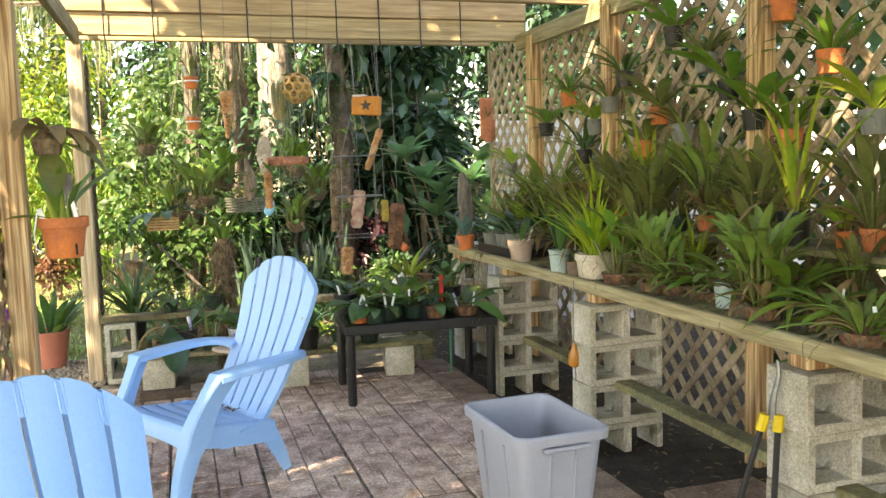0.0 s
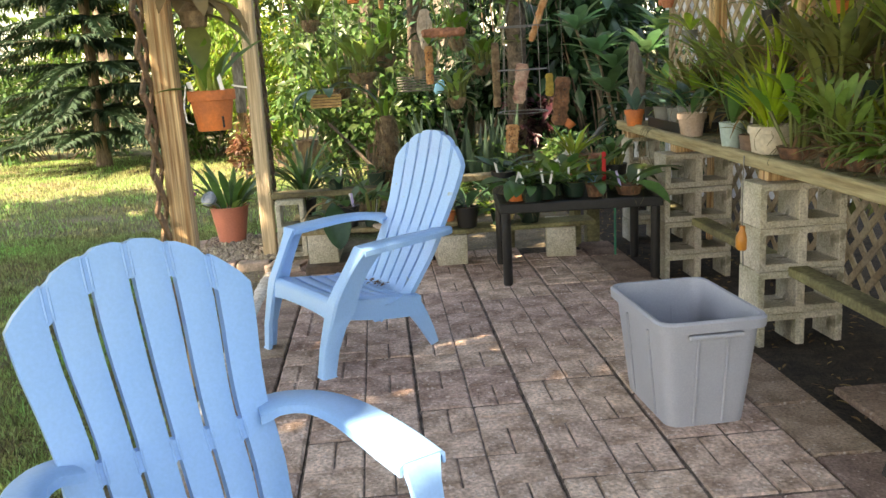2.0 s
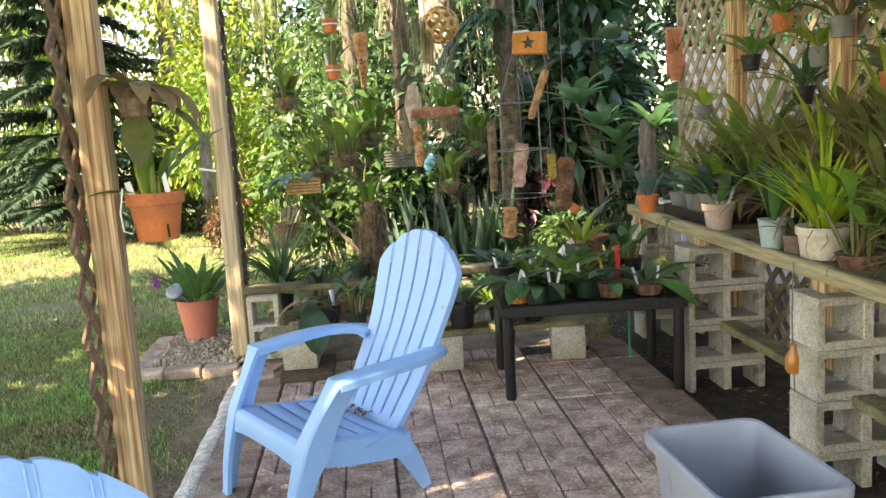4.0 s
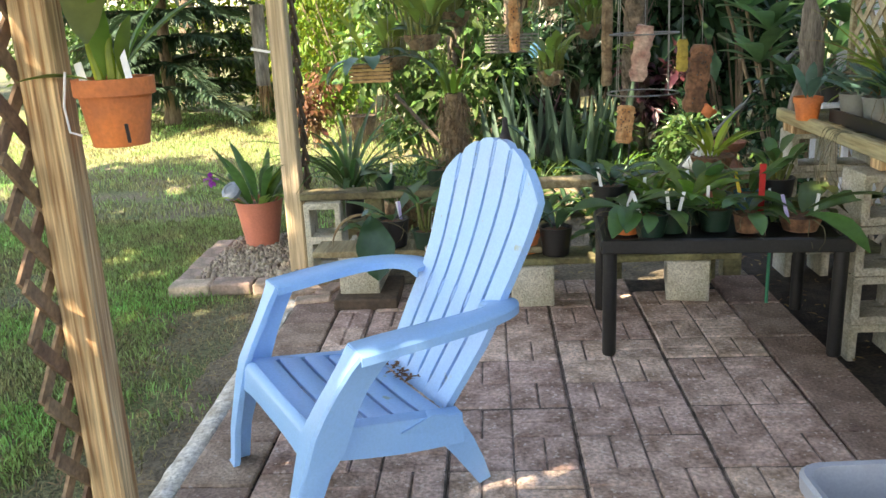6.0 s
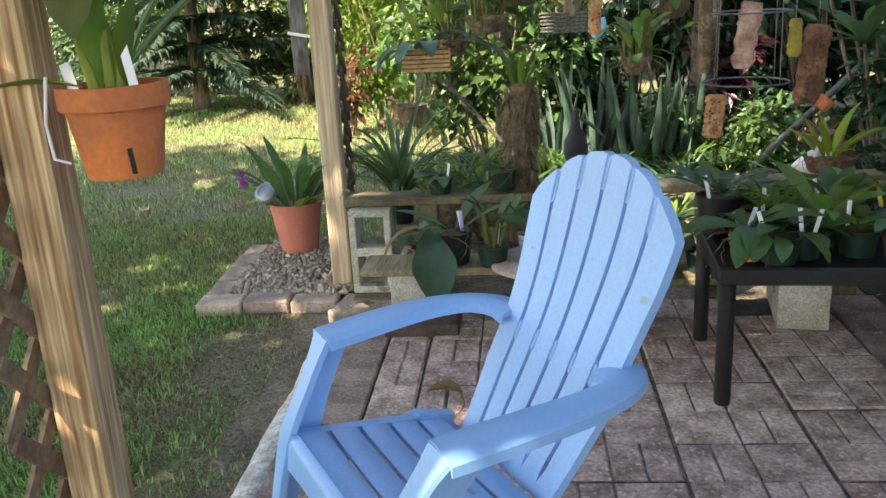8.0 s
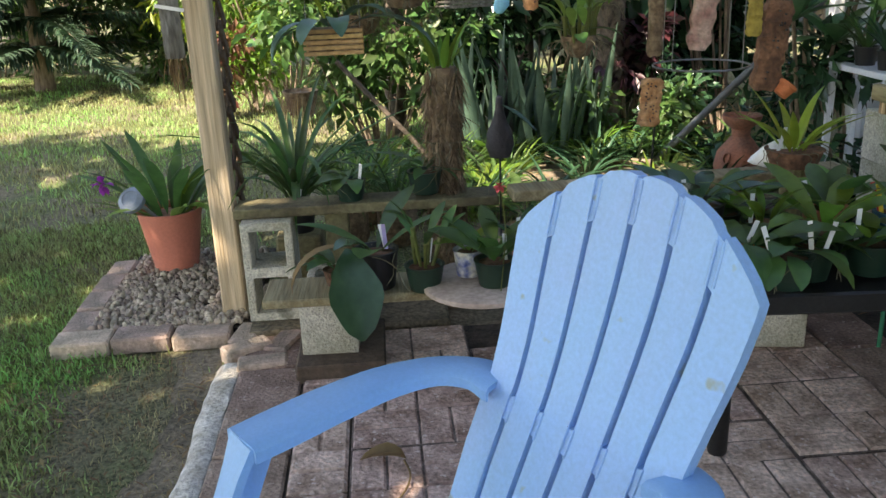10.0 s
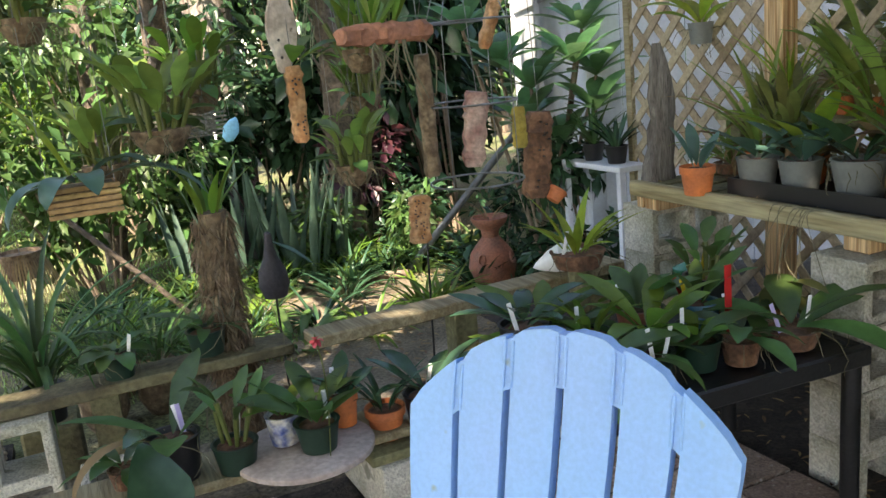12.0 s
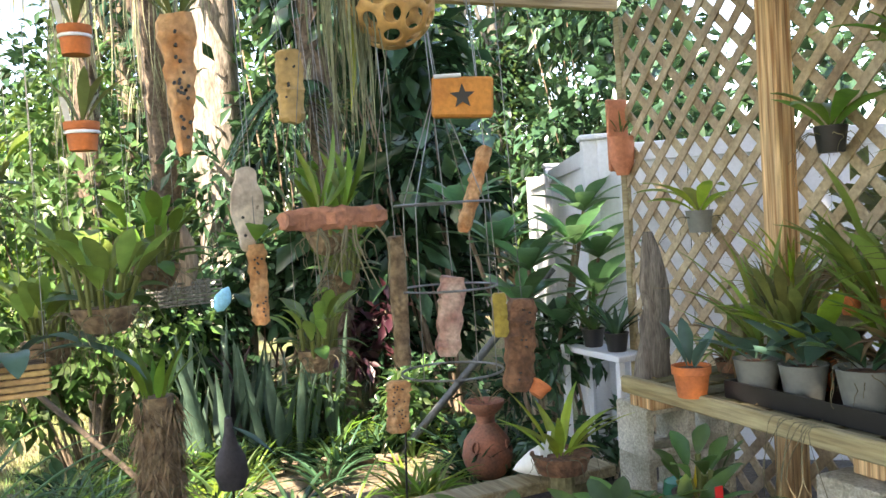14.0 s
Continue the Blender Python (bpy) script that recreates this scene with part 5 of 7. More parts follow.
# orange plaque with a star
pq = thing("hanging_planter", pose(0.567, 1.687, 1.8, 0, 0, -25), "orange clay wall planter with a dark star", "hanging planter")
part("planter_body", boxed((-0.10, -0.03, -0.065), (0.10, 0.03, 0.065), Matrix.Rotation(0.06, 4, "Y"), 0.008), material("orange_clay", (0.62, 0.26, 0.055), rough=0.75, var=0.15, scale=9, bump=0.3, second=(0.50, 0.19, 0.04)), pq)
star = [(0.042 * (1 if k % 2 == 0 else 0.42) * math.cos(math.pi / 2 + k * math.pi / 5), 0.042 * (1 if k % 2 == 0 else 0.42) * math.sin(math.pi / 2 + k * math.pi / 5)) for k in range(10)]
part("star", prism(bmesh.new(), star, 0.031, 0.036, Matrix.Rotation(math.pi / 2, 4, "X")), BLACKPOT, pq)
part("top_rim", boxed((-0.09, -0.035, 0.062), (0.0, 0.035, 0.075), None, 0.003), WHITE, pq)
for x in (-0.08, 0.08):
    hang(pq, (x, 0, 0.06))

# woven ball basket
bb = thing("ball_basket", pose(-0.05, 0.66, 1.82), "golden pierced wooden ball basket", "hanging basket")
g = np.random.default_rng(4)
ico = bmesh.new()
bmesh.ops.create_icosphere(ico, subdivisions=2, radius=0.088)
bm = bmesh.new()
corner = {f.index: bm.verts.new(f.calc_center_median().normalized() * 0.088) for f in ico.faces}
for v in ico.verts:
    # one rounded hole at each vertex, rimmed by a flat woven strip
    up = v.co.normalized()
    e1 = up.orthogonal().normalized()
    e2 = up.cross(e1)
    ring = sorted(v.link_faces, key=lambda f: math.atan2(f.calc_center_median().dot(e2), f.calc_center_median().dot(e1)))
    grow = g.uniform(0.55, 0.78)
    inner = [bm.verts.new((v.co.lerp(corner[f.index].co, grow)).normalized() * 0.086) for f in ring]
    for k in range(len(ring)):
        q = (k + 1) % len(ring)
        bm.faces.new((corner[ring[k].index], corner[ring[q].index], inner[q], inner[k]))
ico.free()
ball = part("ball", bm, material("golden_wood", (0.62, 0.40, 0.15), rough=0.6, var=0.25, scale=14, second=(0.40, 0.22, 0.07)), bb, smooth=True)
ball.modifiers.new("thick", "SOLIDIFY").thickness = 0.007
ball.modifiers.new("round", "SUBSURF").levels = 1
hang(bb, (0, 0, 0.08))
moss = Leaves()
for k in range(70):
    moss.blade((-0.10 + g.uniform(-0.05, 0.05), g.uniform(-0.04, 0.04), 0.05), (g.uniform(-0.2, 0.2), g.uniform(-0.2, 0.2), -1), g.uniform(0.12, 0.35), 0.006, 0.4, 4, 0.1, 0.3)
moss.make("moss", MOSS, bb)
fin = Leaves()
fin.blade((-0.085, 0, 0.0), (0.02, 0, -1), 0.20, 0.035, 0.1, 6, 0.2, 0.5)
fin.make("pale_leaf", L_YELLOW, bb)

# two small red pots, one above the other
for z, s in ((1.655, 0.95), (1.915, 0.9)):
    rp = thing("hanging_pot", pose(-0.585, 1.68, z), "small terracotta pot hanging from a beam with orchid", "hanging plant", "small hung pots")
    part("pot", lathe(bmesh.new(), pot_profile(0.048 * s, 0.036, 0.078, True), 24), TERRA, rp, smooth=True)
    part("band", lathe(bmesh.new(), [(0.0485 * s, 0.045), (0.050 * s, 0.047), (0.050 * s, 0.052), (0.0485 * s, 0.054)], 24), TAGW, rp)
    leaves_broad(6, 0.16, 0.03, 0.5, 0.5, np.random.default_rng(int(z * 100)), 0.01, 0.07).make("foliage", L_OLIVE, rp)
    add_tag(rp, -0.03, 0, 0.06, -0.15, None, 0.09, 0.016)
    for a in (0, 2.1, 4.2):
        hang(rp, (0.048 * math.cos(a), 0.048 * math.sin(a), 0.075), 0.001)


def mount(m, L, w, t, mat, label, beam=2.35, taper=0.0, holes=0, seed=0, name="orchid_mount"):
    """A hanging slab of wood or cork; rough outline, small black plugs shown as holes."""
    g = np.random.default_rng(seed)
    th = thing(name, m, label, "orchid mount", "hung mounts")
    bm = bmesh.new()
    secs = []
    for i in range(19):
        s = i / 18
        ww = w * (1 - taper * s) * g.uniform(0.86, 1.12) / 2 * (0.72 if i in (0, 18) else 1)
        tt = t * g.uniform(0.82, 1.15) / 2
        z = L * (0.5 - s)
        secs.append([(px * g.uniform(0.92, 1.08), py * g.uniform(0.72, 1.22), pz + L * g.uniform(-0.012, 0.012)) for px, py, pz in [(-ww, -tt * 0.6, z), (-ww * 0.5, -tt, z), (ww * 0.5, -tt, z), (ww, -tt * 0.6, z), (ww, tt * 0.6, z), (ww * 0.5, tt, z), (-ww * 0.5, tt, z), (-ww, tt * 0.6, z)]])
    loft(bm, secs)
    part("slab", bm, mat, th, smooth=True)
    if holes:
        for k in range(holes):
            x, z = g.uniform(-0.3, 0.3) * w * (1 - taper * 0.6), g.uniform(-0.4, 0.42) * L
            # solid black plug on the face; the shade inside a drilled hole is its colour
            part("dark_hole_plug", lathe(bmesh.new(), [(0.0, -0.006), (0.0032, -0.006), (0.0032, 0.006), (0.0, 0.006)], 8, Matrix.Translation((x, -t * 0.52, z)) @ Matrix.Rotation(math.pi / 2, 4, "X")), BLACKPOT, th)
    h = drop(m.translation.z, beam)
    if h > 0.02:
        hang(th, (0, 0, L * 0.48), 0.0016)
    return th


cn = mount(pose(-0.42, 0.81, 1.69), 0.26, 0.075, 0.045, DRIFT, "tapering orange-brown cork mount with holes", 2.42, 0.65, 22, 5)
leaves_strap(8, 0.14, 0.02, 0.9, 0.6, np.random.default_rng(6), 0.02, 0.12).make("foliage", L_OLIVE, cn)
bp = thing("bird_plaque", pose(-0.135, 1.81, 1.48, 0, 4, 12), "pale wooden bird-shaped cut-out plaque on a wire", "plaque", "hung mounts")
BIRD = smooth_path([(-0.030, 0.115, 0), (0.0, 0.128, 0), (0.030, 0.115, 0), (0.034, 0.080, 0), (0.052, 0.045, 0), (0.056, -0.020, 0), (0.040, -0.085, 0), (0.016, -0.130, 0), (-0.012, -0.128, 0), (-0.024, -0.080, 0), (-0.046, -0.020, 0), (-0.046, 0.045, 0), (-0.036, 0.080, 0)], 3)
part("board", prism(bmesh.new(), [(p.x, p.y) for p in BIRD], -0.008, 0.008, Matrix.Rotation(math.pi / 2, 4, "X")), material("pale_cutout", (0.74, 0.64, 0.52), rough=0.85, var=0.2, bump=0.3, second=(0.30, 0.22, 0.16), specks=(0.10, 0.07, 0.05), speck_scale=40.0, speck_from=0.66), bp)
for x, z in ((-0.012, -0.03), (0.010, -0.055), (-0.004, -0.085)):
    part("dark_knot", lathe(bmesh.new(), [(0.0, -0.0095), (0.005, -0.0095), (0.005, -0.008)], 10, Matrix.Translation((x, 0, z)) @ Matrix.Rotation(-math.pi / 2, 4, "X")), BLACKPOT, bp)
hang(bp, (0, 0, 0.12), 0.0012)
hm = mount(pose(-0.113, 1.8, 1.24), 0.25, 0.055, 0.035, DRIFT, "upright brown wooden mount with drilled holes", 2.35, 0.1, 16, 10)
leaves_broad(4, 0.16, 0.06, 1.1, 0.5, np.random.default_rng(16), 0.01, 0.13).make("foliage", L_BRIGHT, hm)
mount(pose(-0.049, 1.485, 1.8), 0.20, 0.075, 0.05, material("honey_wood", (0.48, 0.32, 0.13), rough=0.8, var=0.2, bump=0.4), "honey-coloured bark slab hanging from a beam", 2.35, 0.1, 5, 11)
# horizontal cork log with an orchid growing from it
ml = mount(pose(-0.066, 1.079, 1.428, 0, 90, 8), 0.25, 0.055, 0.06, material("rosy_cork", (0.46, 0.20, 0.12), rough=0.9, var=0.3, scale=12, bump=0.7), "rosy cork log with orchid and hanging roots", 0, 0.1, 0, 12)
gl = Leaves()
g = np.random.default_rng(44)
for k in range(9):
    gl.blade((-0.02, g.uniform(-0.01, 0.01), -0.02 + g.uniform(-0.03, 0.05)), (-1, g.uniform(-0.6, 0.6), g.uniform(-0.9, 0.9)), g.uniform(0.14, 0.24), 0.035, 0.3, 6, 0.2, 0.5)
gl.make("foliage", L_BRIGHT, ml)
bm = bmesh.new()
for k in range(8):
    z = g.uniform(-0.1, 0.1)
    tube(bm, smooth_path([(0.02, -0.02, z), (0.07, -0.04, z + g.uniform(-0.03, 0.03)), (0.13 + g.uniform(0, 0.06), -0.03, z + g.uniform(-0.05, 0.05))], 3), 0.003, 5, 0.0015)
part("root_tangle", bm, DRIFT2, ml)
for z in (-0.10, 0.10):
    hang(ml, (-0.02, 0, z), 0.001)

# wire hoop hanger with ornaments
hoop = thing("hoop_hanger", pose(0.5, 1.75, 0.9), "hanging wire hoops with orchid mounts and ornaments", "hanging hoops")
for z, r in ((0.0, 0.170), (0.28, 0.165), (0.56, 0.160)):
    bm = bmesh.new()
    pts = [(r * math.cos(a), r * math.sin(a), z) for a in np.linspace(0, 2 * math.pi, 33)]
    tube(bm, pts, 0.004, 6)
    part("hoop", bm, WIRE, hoop, smooth=True)
for k in range(4):
    a = 0.6 + k * math.pi / 2
    wire_to(hoop, [(0.170 * math.cos(a), 0.170 * math.sin(a), 0), (0.165 * math.cos(a), 0.165 * math.sin(a), 0.28), (0.160 * math.cos(a), 0.160 * math.sin(a), 0.56), (0, 0, 0.95)], 0.002)
hang(hoop, (0, 0, 0.95), 0.002)
mount(pose(0.482, 1.7, 1.09, 0, 8, 0), 0.26, 0.09, 0.035, material("wine_wood", (0.30, 0.15, 0.12), rough=0.8, var=0.4, scale=16, second=(0.50, 0.36, 0.28)), "mottled wooden ornament on a wire", 1.57, 0.1, 0, 13)
mount(pose(0.619, 1.75, 1.5, 0, 20, 0), 0.30, 0.05, 0.05, DRIFT, "twisted driftwood piece on a wire", 2.37, 0.2, 0, 14)
mount(pose(0.327, 1.75, 1.15), 0.42, 0.05, 0.05, FIBRE, "bundle of dry brown stems on a wire", 1.57, 0.0, 0, 15)
b3 = mount(pose(0.765, 1.76, 0.955, 0, 6, 0), 0.32, 0.10, 0.06, CORK, "rough red-brown cork slab with a small pot", 2.35, 0.0, 14, 17)
part("small_pot", lathe(bmesh.new(), pot_profile(0.035, 0.026, 0.05, True), 18, Matrix.Translation((0.05, -0.03, -0.17)) @ Matrix.Rotation(0.6, 4, "Y")), TERRA, b3, smooth=True)
mount(pose(0.683, 1.74, 1.07), 0.15, 0.05, 0.03, material("mustard_wood", (0.36, 0.27, 0.05), rough=0.8, var=0.2), "mustard-coloured wooden tube on a wire", 2.35, 0.0, 0, 18)
tg = mount(pose(0.515, 2.36, 0.665, 0, 4, -8), 0.21, 0.10, 0.02, DRIFT, "orange wooden insect house with drilled holes on a stake", 0, 0.1, 24, 19, "insect_house")
part("stake", tube(bmesh.new(), [(0.03, 0.01, 0.08), (0.035, 0.01, -0.2), (0.05, 0.0, -0.74)], 0.005, 6), BLACK, tg)

# basket orchid behind the post, with broad hanging leaves
bk = thing("basket_orchid", pose(-0.81, 1.68, 1.01), "wooden slat basket orchid with broad drooping leaves", "hanging plant")
for k in range(5):
    for s in (-1, 1):
        part("basket_slat", boxed((-0.10, s * 0.055 - 0.006, 0.018 * k), (0.10, s * 0.055 + 0.006, 0.018 * k + 0.013), None, 0.002), material("basket_wood", (0.45, 0.28, 0.12), rough=0.8, var=0.2, rand=0.2) if k == 0 and s == -1 else bpy.data.materials["basket_wood"], bk)
part("fibre", boxed((-0.085, -0.045, 0.0), (0.085, 0.045, 0.085)), FIBRE, bk)
lv = Leaves()
for d, L, w, dr in (((-0.7, -0.3, 0.3), 0.24, 0.07, 2.0), ((-0.3, -0.5, 0.4), 0.20, 0.075, 2.0), ((0.1, -0.6, 0.5), 0.19, 0.08, 1.9), ((0.8, -0.2, 0.35), 0.34, 0.085, 1.5), ((0.4, -0.3, 0.6), 0.22, 0.07, 1.5), ((-0.9, 0.1, 0.1), 0.22, 0.06, 1.6)):
    lv.blade((0.3 * d[0] * 0.2, 0, 0.09), d, L, w, dr, 8, 0.12, 0.55)
lv.make("foliage", L_BLUE, bk)
lv = Leaves()
lv.blade((-0.02, 0, 0.09), (-0.35, 0.1, 0.9), 0.30, 0.07, 0.35, 8, 0.15, 0.55)
lv.make("yellow_leaf", L_YELLOW, bk, "upright yellowing leaf")
for x in (-0.09, 0.09):
    hang(bk, (x, 0, 0.08))
# dry rooted pot hung lower behind
hr = thing("root_basket", pose(-1.073, 3.1, 0.567), "hanging pot wrapped in dry trailing roots", "hanging plant")
part("pot", lathe(bmesh.new(), pot_profile(0.09, 0.06, 0.12, False), 18), FIBRE, hr, smooth=True)
lv = Leaves()
for k in range(60):
    a = 0.105 * k
    lv.blade((0.09 * math.cos(a), 0.09 * math.sin(a), 0.11), (math.cos(a) * 0.4, math.sin(a) * 0.4, -1), 0.24, 0.008, 0.1, 4, 0.1, 0.3)
lv.make("dry_root_mass", L_DRY, hr)
hang(hr, (0, 0, 0.1))

# slatted grill basket, yellow orchid and blue ornament farther back
gr = thing("slat_basket", pose(-0.046, 4.55, 0.978, 0, 0, 12), "grey slatted wooden orchid basket", "hanging basket")
for k in range(6):
    for s in (-1, 1):
        part("basket_slat", boxed((-0.20, s * 0.10 - 0.006, 0.026 * k), (0.20, s * 0.10 + 0.006, 0.026 * k + 0.012), None, 0.002), BARKPALE, gr)
leaves_broad(7, 0.2, 0.06, 0.9, 0.6, np.random.default_rng(3), 0.03, 0.12).make("foliage", L_OLIVE, gr)
for x in (-0.19, 0.19):
    hang(gr, (x, 0, 0.14))
tagged_at(driftwood(pose(-0.045, 4.5, 1.115), 0.42, 0.05, "slim brown bark mount behind a basket", BARK, 6), pose(-0.046, 4.45, 1.094), "slim brown bark mount behind a basket", "driftwood")
bl = thing("garden_ornament", pose(0.128, 4.2, 1.017), "small pale blue painted ornament on a wire", "ornament")
part("shape", lathe(bmesh.new(), [(0.0, -0.08), (0.035, -0.06), (0.05, 0.0), (0.03, 0.05), (0.012, 0.07), (0.0, 0.08)], 14, Matrix.Rotation(0.5, 4, "Y"), 0.4), SKYB, bl, smooth=True)
hang(bl, (0, 0, 0.07))

# large leafy orchid clump hung at shoulder height
for k, (x, y, z, s) in enumerate(((-0.56, 1.75, 1.20, 0.9), (-0.40, 1.95, 1.30, 0.75), (0.06, 1.8, 1.00, 0.65), (0.06, 1.6, 1.38, 0.65), (-0.72, 1.95, 1.10, 0.75), (0.30, 2.3, 1.20, 0.7), (-0.88, 1.8, 1.55, 0.65))):
    oc = thing("hanging_orchid", pose(x, y, z), "hanging basket orchid with leafy canes and dry roots", "hanging plant", "hanging orchids")
    g = np.random.default_rng(70 + k)
    part("basket", lathe(bmesh.new(), [(0.0, -0.06), (0.06 * s, -0.05), (0.10 * s, 0.0), (0.10 * s, 0.02), (0.0, 0.02)], 12), FIBRE, oc, smooth=True)
    lvs, bmc = leaves_cane(17, 0.33 * s, 0.056 * s, g, 0.0, 0.10 * s)
    lvs.make("foliage", (L_CANE, L_BRIGHT)[k % 2], oc)
    for bm in bmc:
        part("cane", bm, L_OLIVE, oc, smooth=True)
    leaves_broad(7, 0.2 * s, 0.07 * s, 1.4, 1.0, g, 0.03, 0.02).make("drooping_foliage", L_MID, oc)
    roots(oc, 0.08 * s, 0.0, 30, 0.22 * s, g)
    for a in (0.5, 2.6, 4.7):
        hang(oc, (0.1 * s * math.cos(a), 0.1 * s * math.sin(a), 0.0), 0.001)

# pole of dry palm fibre standing behind the planks
sp = thing("palm_log", pose(-0.43, 1.9, -0.06), "standing palm-fibre log with orchids and loose roots", "log")
bm = bmesh.new()
secs = []
g = np.random.default_rng(25)
for i in range(12):
    z = 0.98 * i / 11
    r = 0.054 * (1.12 - 0.25 * i / 11 + 0.10 * math.sin(1.7 * i))
    secs.append([(r * math.cos(0.5236 * k) * g.uniform(0.85, 1.2), r * math.sin(0.5236 * k) * g.uniform(0.85, 1.2), z) for k in range(12)])
loft(bm, secs)
part("log", bm, FIBRE, sp, smooth=True)
lv = Leaves()
for k in range(1500):
    a, z = g.uniform(0, 6.28), g.uniform(0.15, 0.98)
    w = g.uniform(-0.8, 0.8)
    lv.blade((0.055 * math.cos(a), 0.055 * math.sin(a), z), (math.cos(a) * 0.22 - w * math.sin(a), math.sin(a) * 0.22 + w * math.cos(a), g.uniform(-1.0, -0.3)), g.uniform(0.04, 0.13), 0.007, g.uniform(-0.2, 0.9), 4, 0.1, 0.4)
lv.make("fibre_mass", FIBRE, sp)
roots(sp, 0.055, 0.35, 26, 0.26, g)
roots(sp, 0.053, 0.70, 26, 0.24, g, "aerial_root_tangle")
leaves_strap(9, 0.22, 0.03, 0.5, 0.5, g, 0.05, 0.96).make("foliage", L_BRIGHT, sp)

# dark urn and red flower
ur = thing("dark_urn", pose(-0.16, 2.32, 0.46), "dark clay bird-shaped planter on a black stake", "planter")
part("body", lathe(bmesh.new(), [(0.0, 0.0), (0.045, 0.01), (0.062, 0.06), (0.055, 0.12), (0.03, 0.17), (0.018, 0.22), (0.014, 0.27), (0.0, 0.28)], 18), material("dark_clay", (0.05, 0.042, 0.045), rough=0.7, var=0.25, bump=0.4), ur, smooth=True)
part("stake", tube(bmesh.new(), [(0, 0, 0.02), (0, 0, -0.52)], 0.005, 6), BLACK, ur)
lv = Leaves()
lv.blade((0.0, 0, 0.24), (0.5, -0.5, -0.25), 0.22, 0.04, 0.3, 6)
lv.make("leaf", L_DARK, ur)
rf = thing("flower_spike", pose(-0.321, 1.18, 0.3), "thin orchid spike with one coral flower", "flower")
part("stem", tube(bmesh.new(), smooth_path([(0, 0, 0), (0.02, 0.02, 0.2), (0.0, 0.0, 0.36)], 4), 0.002, 5), L_OLIVE, rf)
lv = Leaves()
for k in range(6):
    a = k * 1.05
    lv.blade((0, 0, 0.345), (math.cos(a) * 0.7, -0.6, math.sin(a) * 0.7), 0.026, 0.02, 0.3, 3)
lv.make("blossom", PINKF, rf)
tall = thing("tall_vase", pose(0.271, 4.75, -0.05), "tall dark vase with reddish leaves", "vase")
part("body", lathe(bmesh.new(), [(0.09, 0), (0.13, 0.15), (0.10, 0.34), (0.05, 0.42), (0.06, 0.46)], 18), material("dark_vase", (0.04, 0.035, 0.04), rough=0.4, var=0.2), tall, smooth=True)
leaves_strap(12, 0.35, 0.02, 0.5, 0.5, np.random.default_rng(2), 0.02, 0.42).make("foliage", L_WINE, tall)

# terracotta jar with openings, shell and pipes
cj = thing("clay_jar", pose(1.39, 3.4, -0.04) @ Matrix.Scale(0.82, 4), "weathered round terracotta jar with side openings and a dish top", "clay jar")
part("body", lathe(bmesh.new(), [(0.10, 0), (0.155, 0.06), (0.175, 0.15), (0.155, 0.25), (0.095, 0.33), (0.062, 0.37), (0.066, 0.42), (0.12, 0.47), (0.135, 0.50), (0.135, 0.515), (0.12, 0.515), (0.06, 0.45), (0.0, 0.44)], 26), material("old_terracotta", (0.34, 0.13, 0.075), rough=0.9, var=0.25, scale=8, second=(0.20, 0.10, 0.07)), cj, smooth=True)
for a, z in ((-1.75, 0.19), (-1.0, 0.22), (-2.5, 0.23)):
    mm = Matrix.Translation((0.158 * math.cos(a), 0.158 * math.sin(a), z)) @ Matrix.Rotation(a, 4, "Z") @ Matrix.Rotation(math.pi / 2 - 0.4, 4, "Y")
    part("side_opening", lathe(bmesh.new(), [(0.040, -0.02), (0.046, 0.018), (0.034, 0.02), (0.028, -0.005), (0.0, -0.008)], 14, mm, 0.6), bpy.data.materials["old_terracotta"], cj, smooth=True)
leaves_strap(12, 0.22, 0.012, 1.1, 1.2, np.random.default_rng(91), 0.05, 0.5).make("dry_foliage", L_DRY, cj)
sh = thing("sea_shell", pose(0.77, 1.68, 0.565, 70, 20, 40), "large white sea shell lying on a rail", "shell")
part("whorl", lathe(bmesh.new(), [(0.0, -0.10), (0.02, -0.08), (0.055, -0.02), (0.07, 0.03), (0.055, 0.055), (0.045, 0.058), (0.04, 0.075), (0.025, 0.082), (0.022, 0.095), (0.0, 0.11)], 18, None, 0.8), TAGW, sh, smooth=True)
tagged(part("ground_pipe", tube(bmesh.new(), [(0.40, 4.20, -0.005), (0.70, 4.08, -0.005), (1.05, 3.92, -0.005)], 0.028, 10), BARK, smooth=True), "grey-brown pipe lying on the ground", "pipe")
tagged(part("leaning_pole", tube(bmesh.new(), [(1.09, 4.06, -0.04), (1.70, 3.73, 0.72), (1.98, 3.58, 1.07)], 0.024, 10), material("grey_pole", (0.10, 0.11, 0.11), rough=0.6, var=0.2), smooth=True), "grey pole leaning over the garden", "pole")
tagged(part("leaning_pole", tube(bmesh.new(), [(-0.22, 3.5, -0.03), (-0.50, 3.5, 0.32), (-0.90, 3.5, 0.78)], 0.014, 10), PALMBARK, smooth=True), "brown pole leaning behind the strap plants", "pole")
gu = thing("white_shelf", pose(1.62, 2.42, -0.06), "narrow white-painted plant shelf beside the lattice", "shelf")
part("top_board", boxed((0.0, 0.0, 0.755), (0.17, 0.52, 0.785), None, 0.004), WHITE, gu)
for x, y in ((0.02, 0.02), (0.02, 0.50), (0.15, 0.02), (0.15, 0.50)):
    part("leg", boxed((x - 0.016, y - 0.016, 0.0), (x + 0.016, y + 0.016, 0.755), None, 0.003), WHITE, gu)
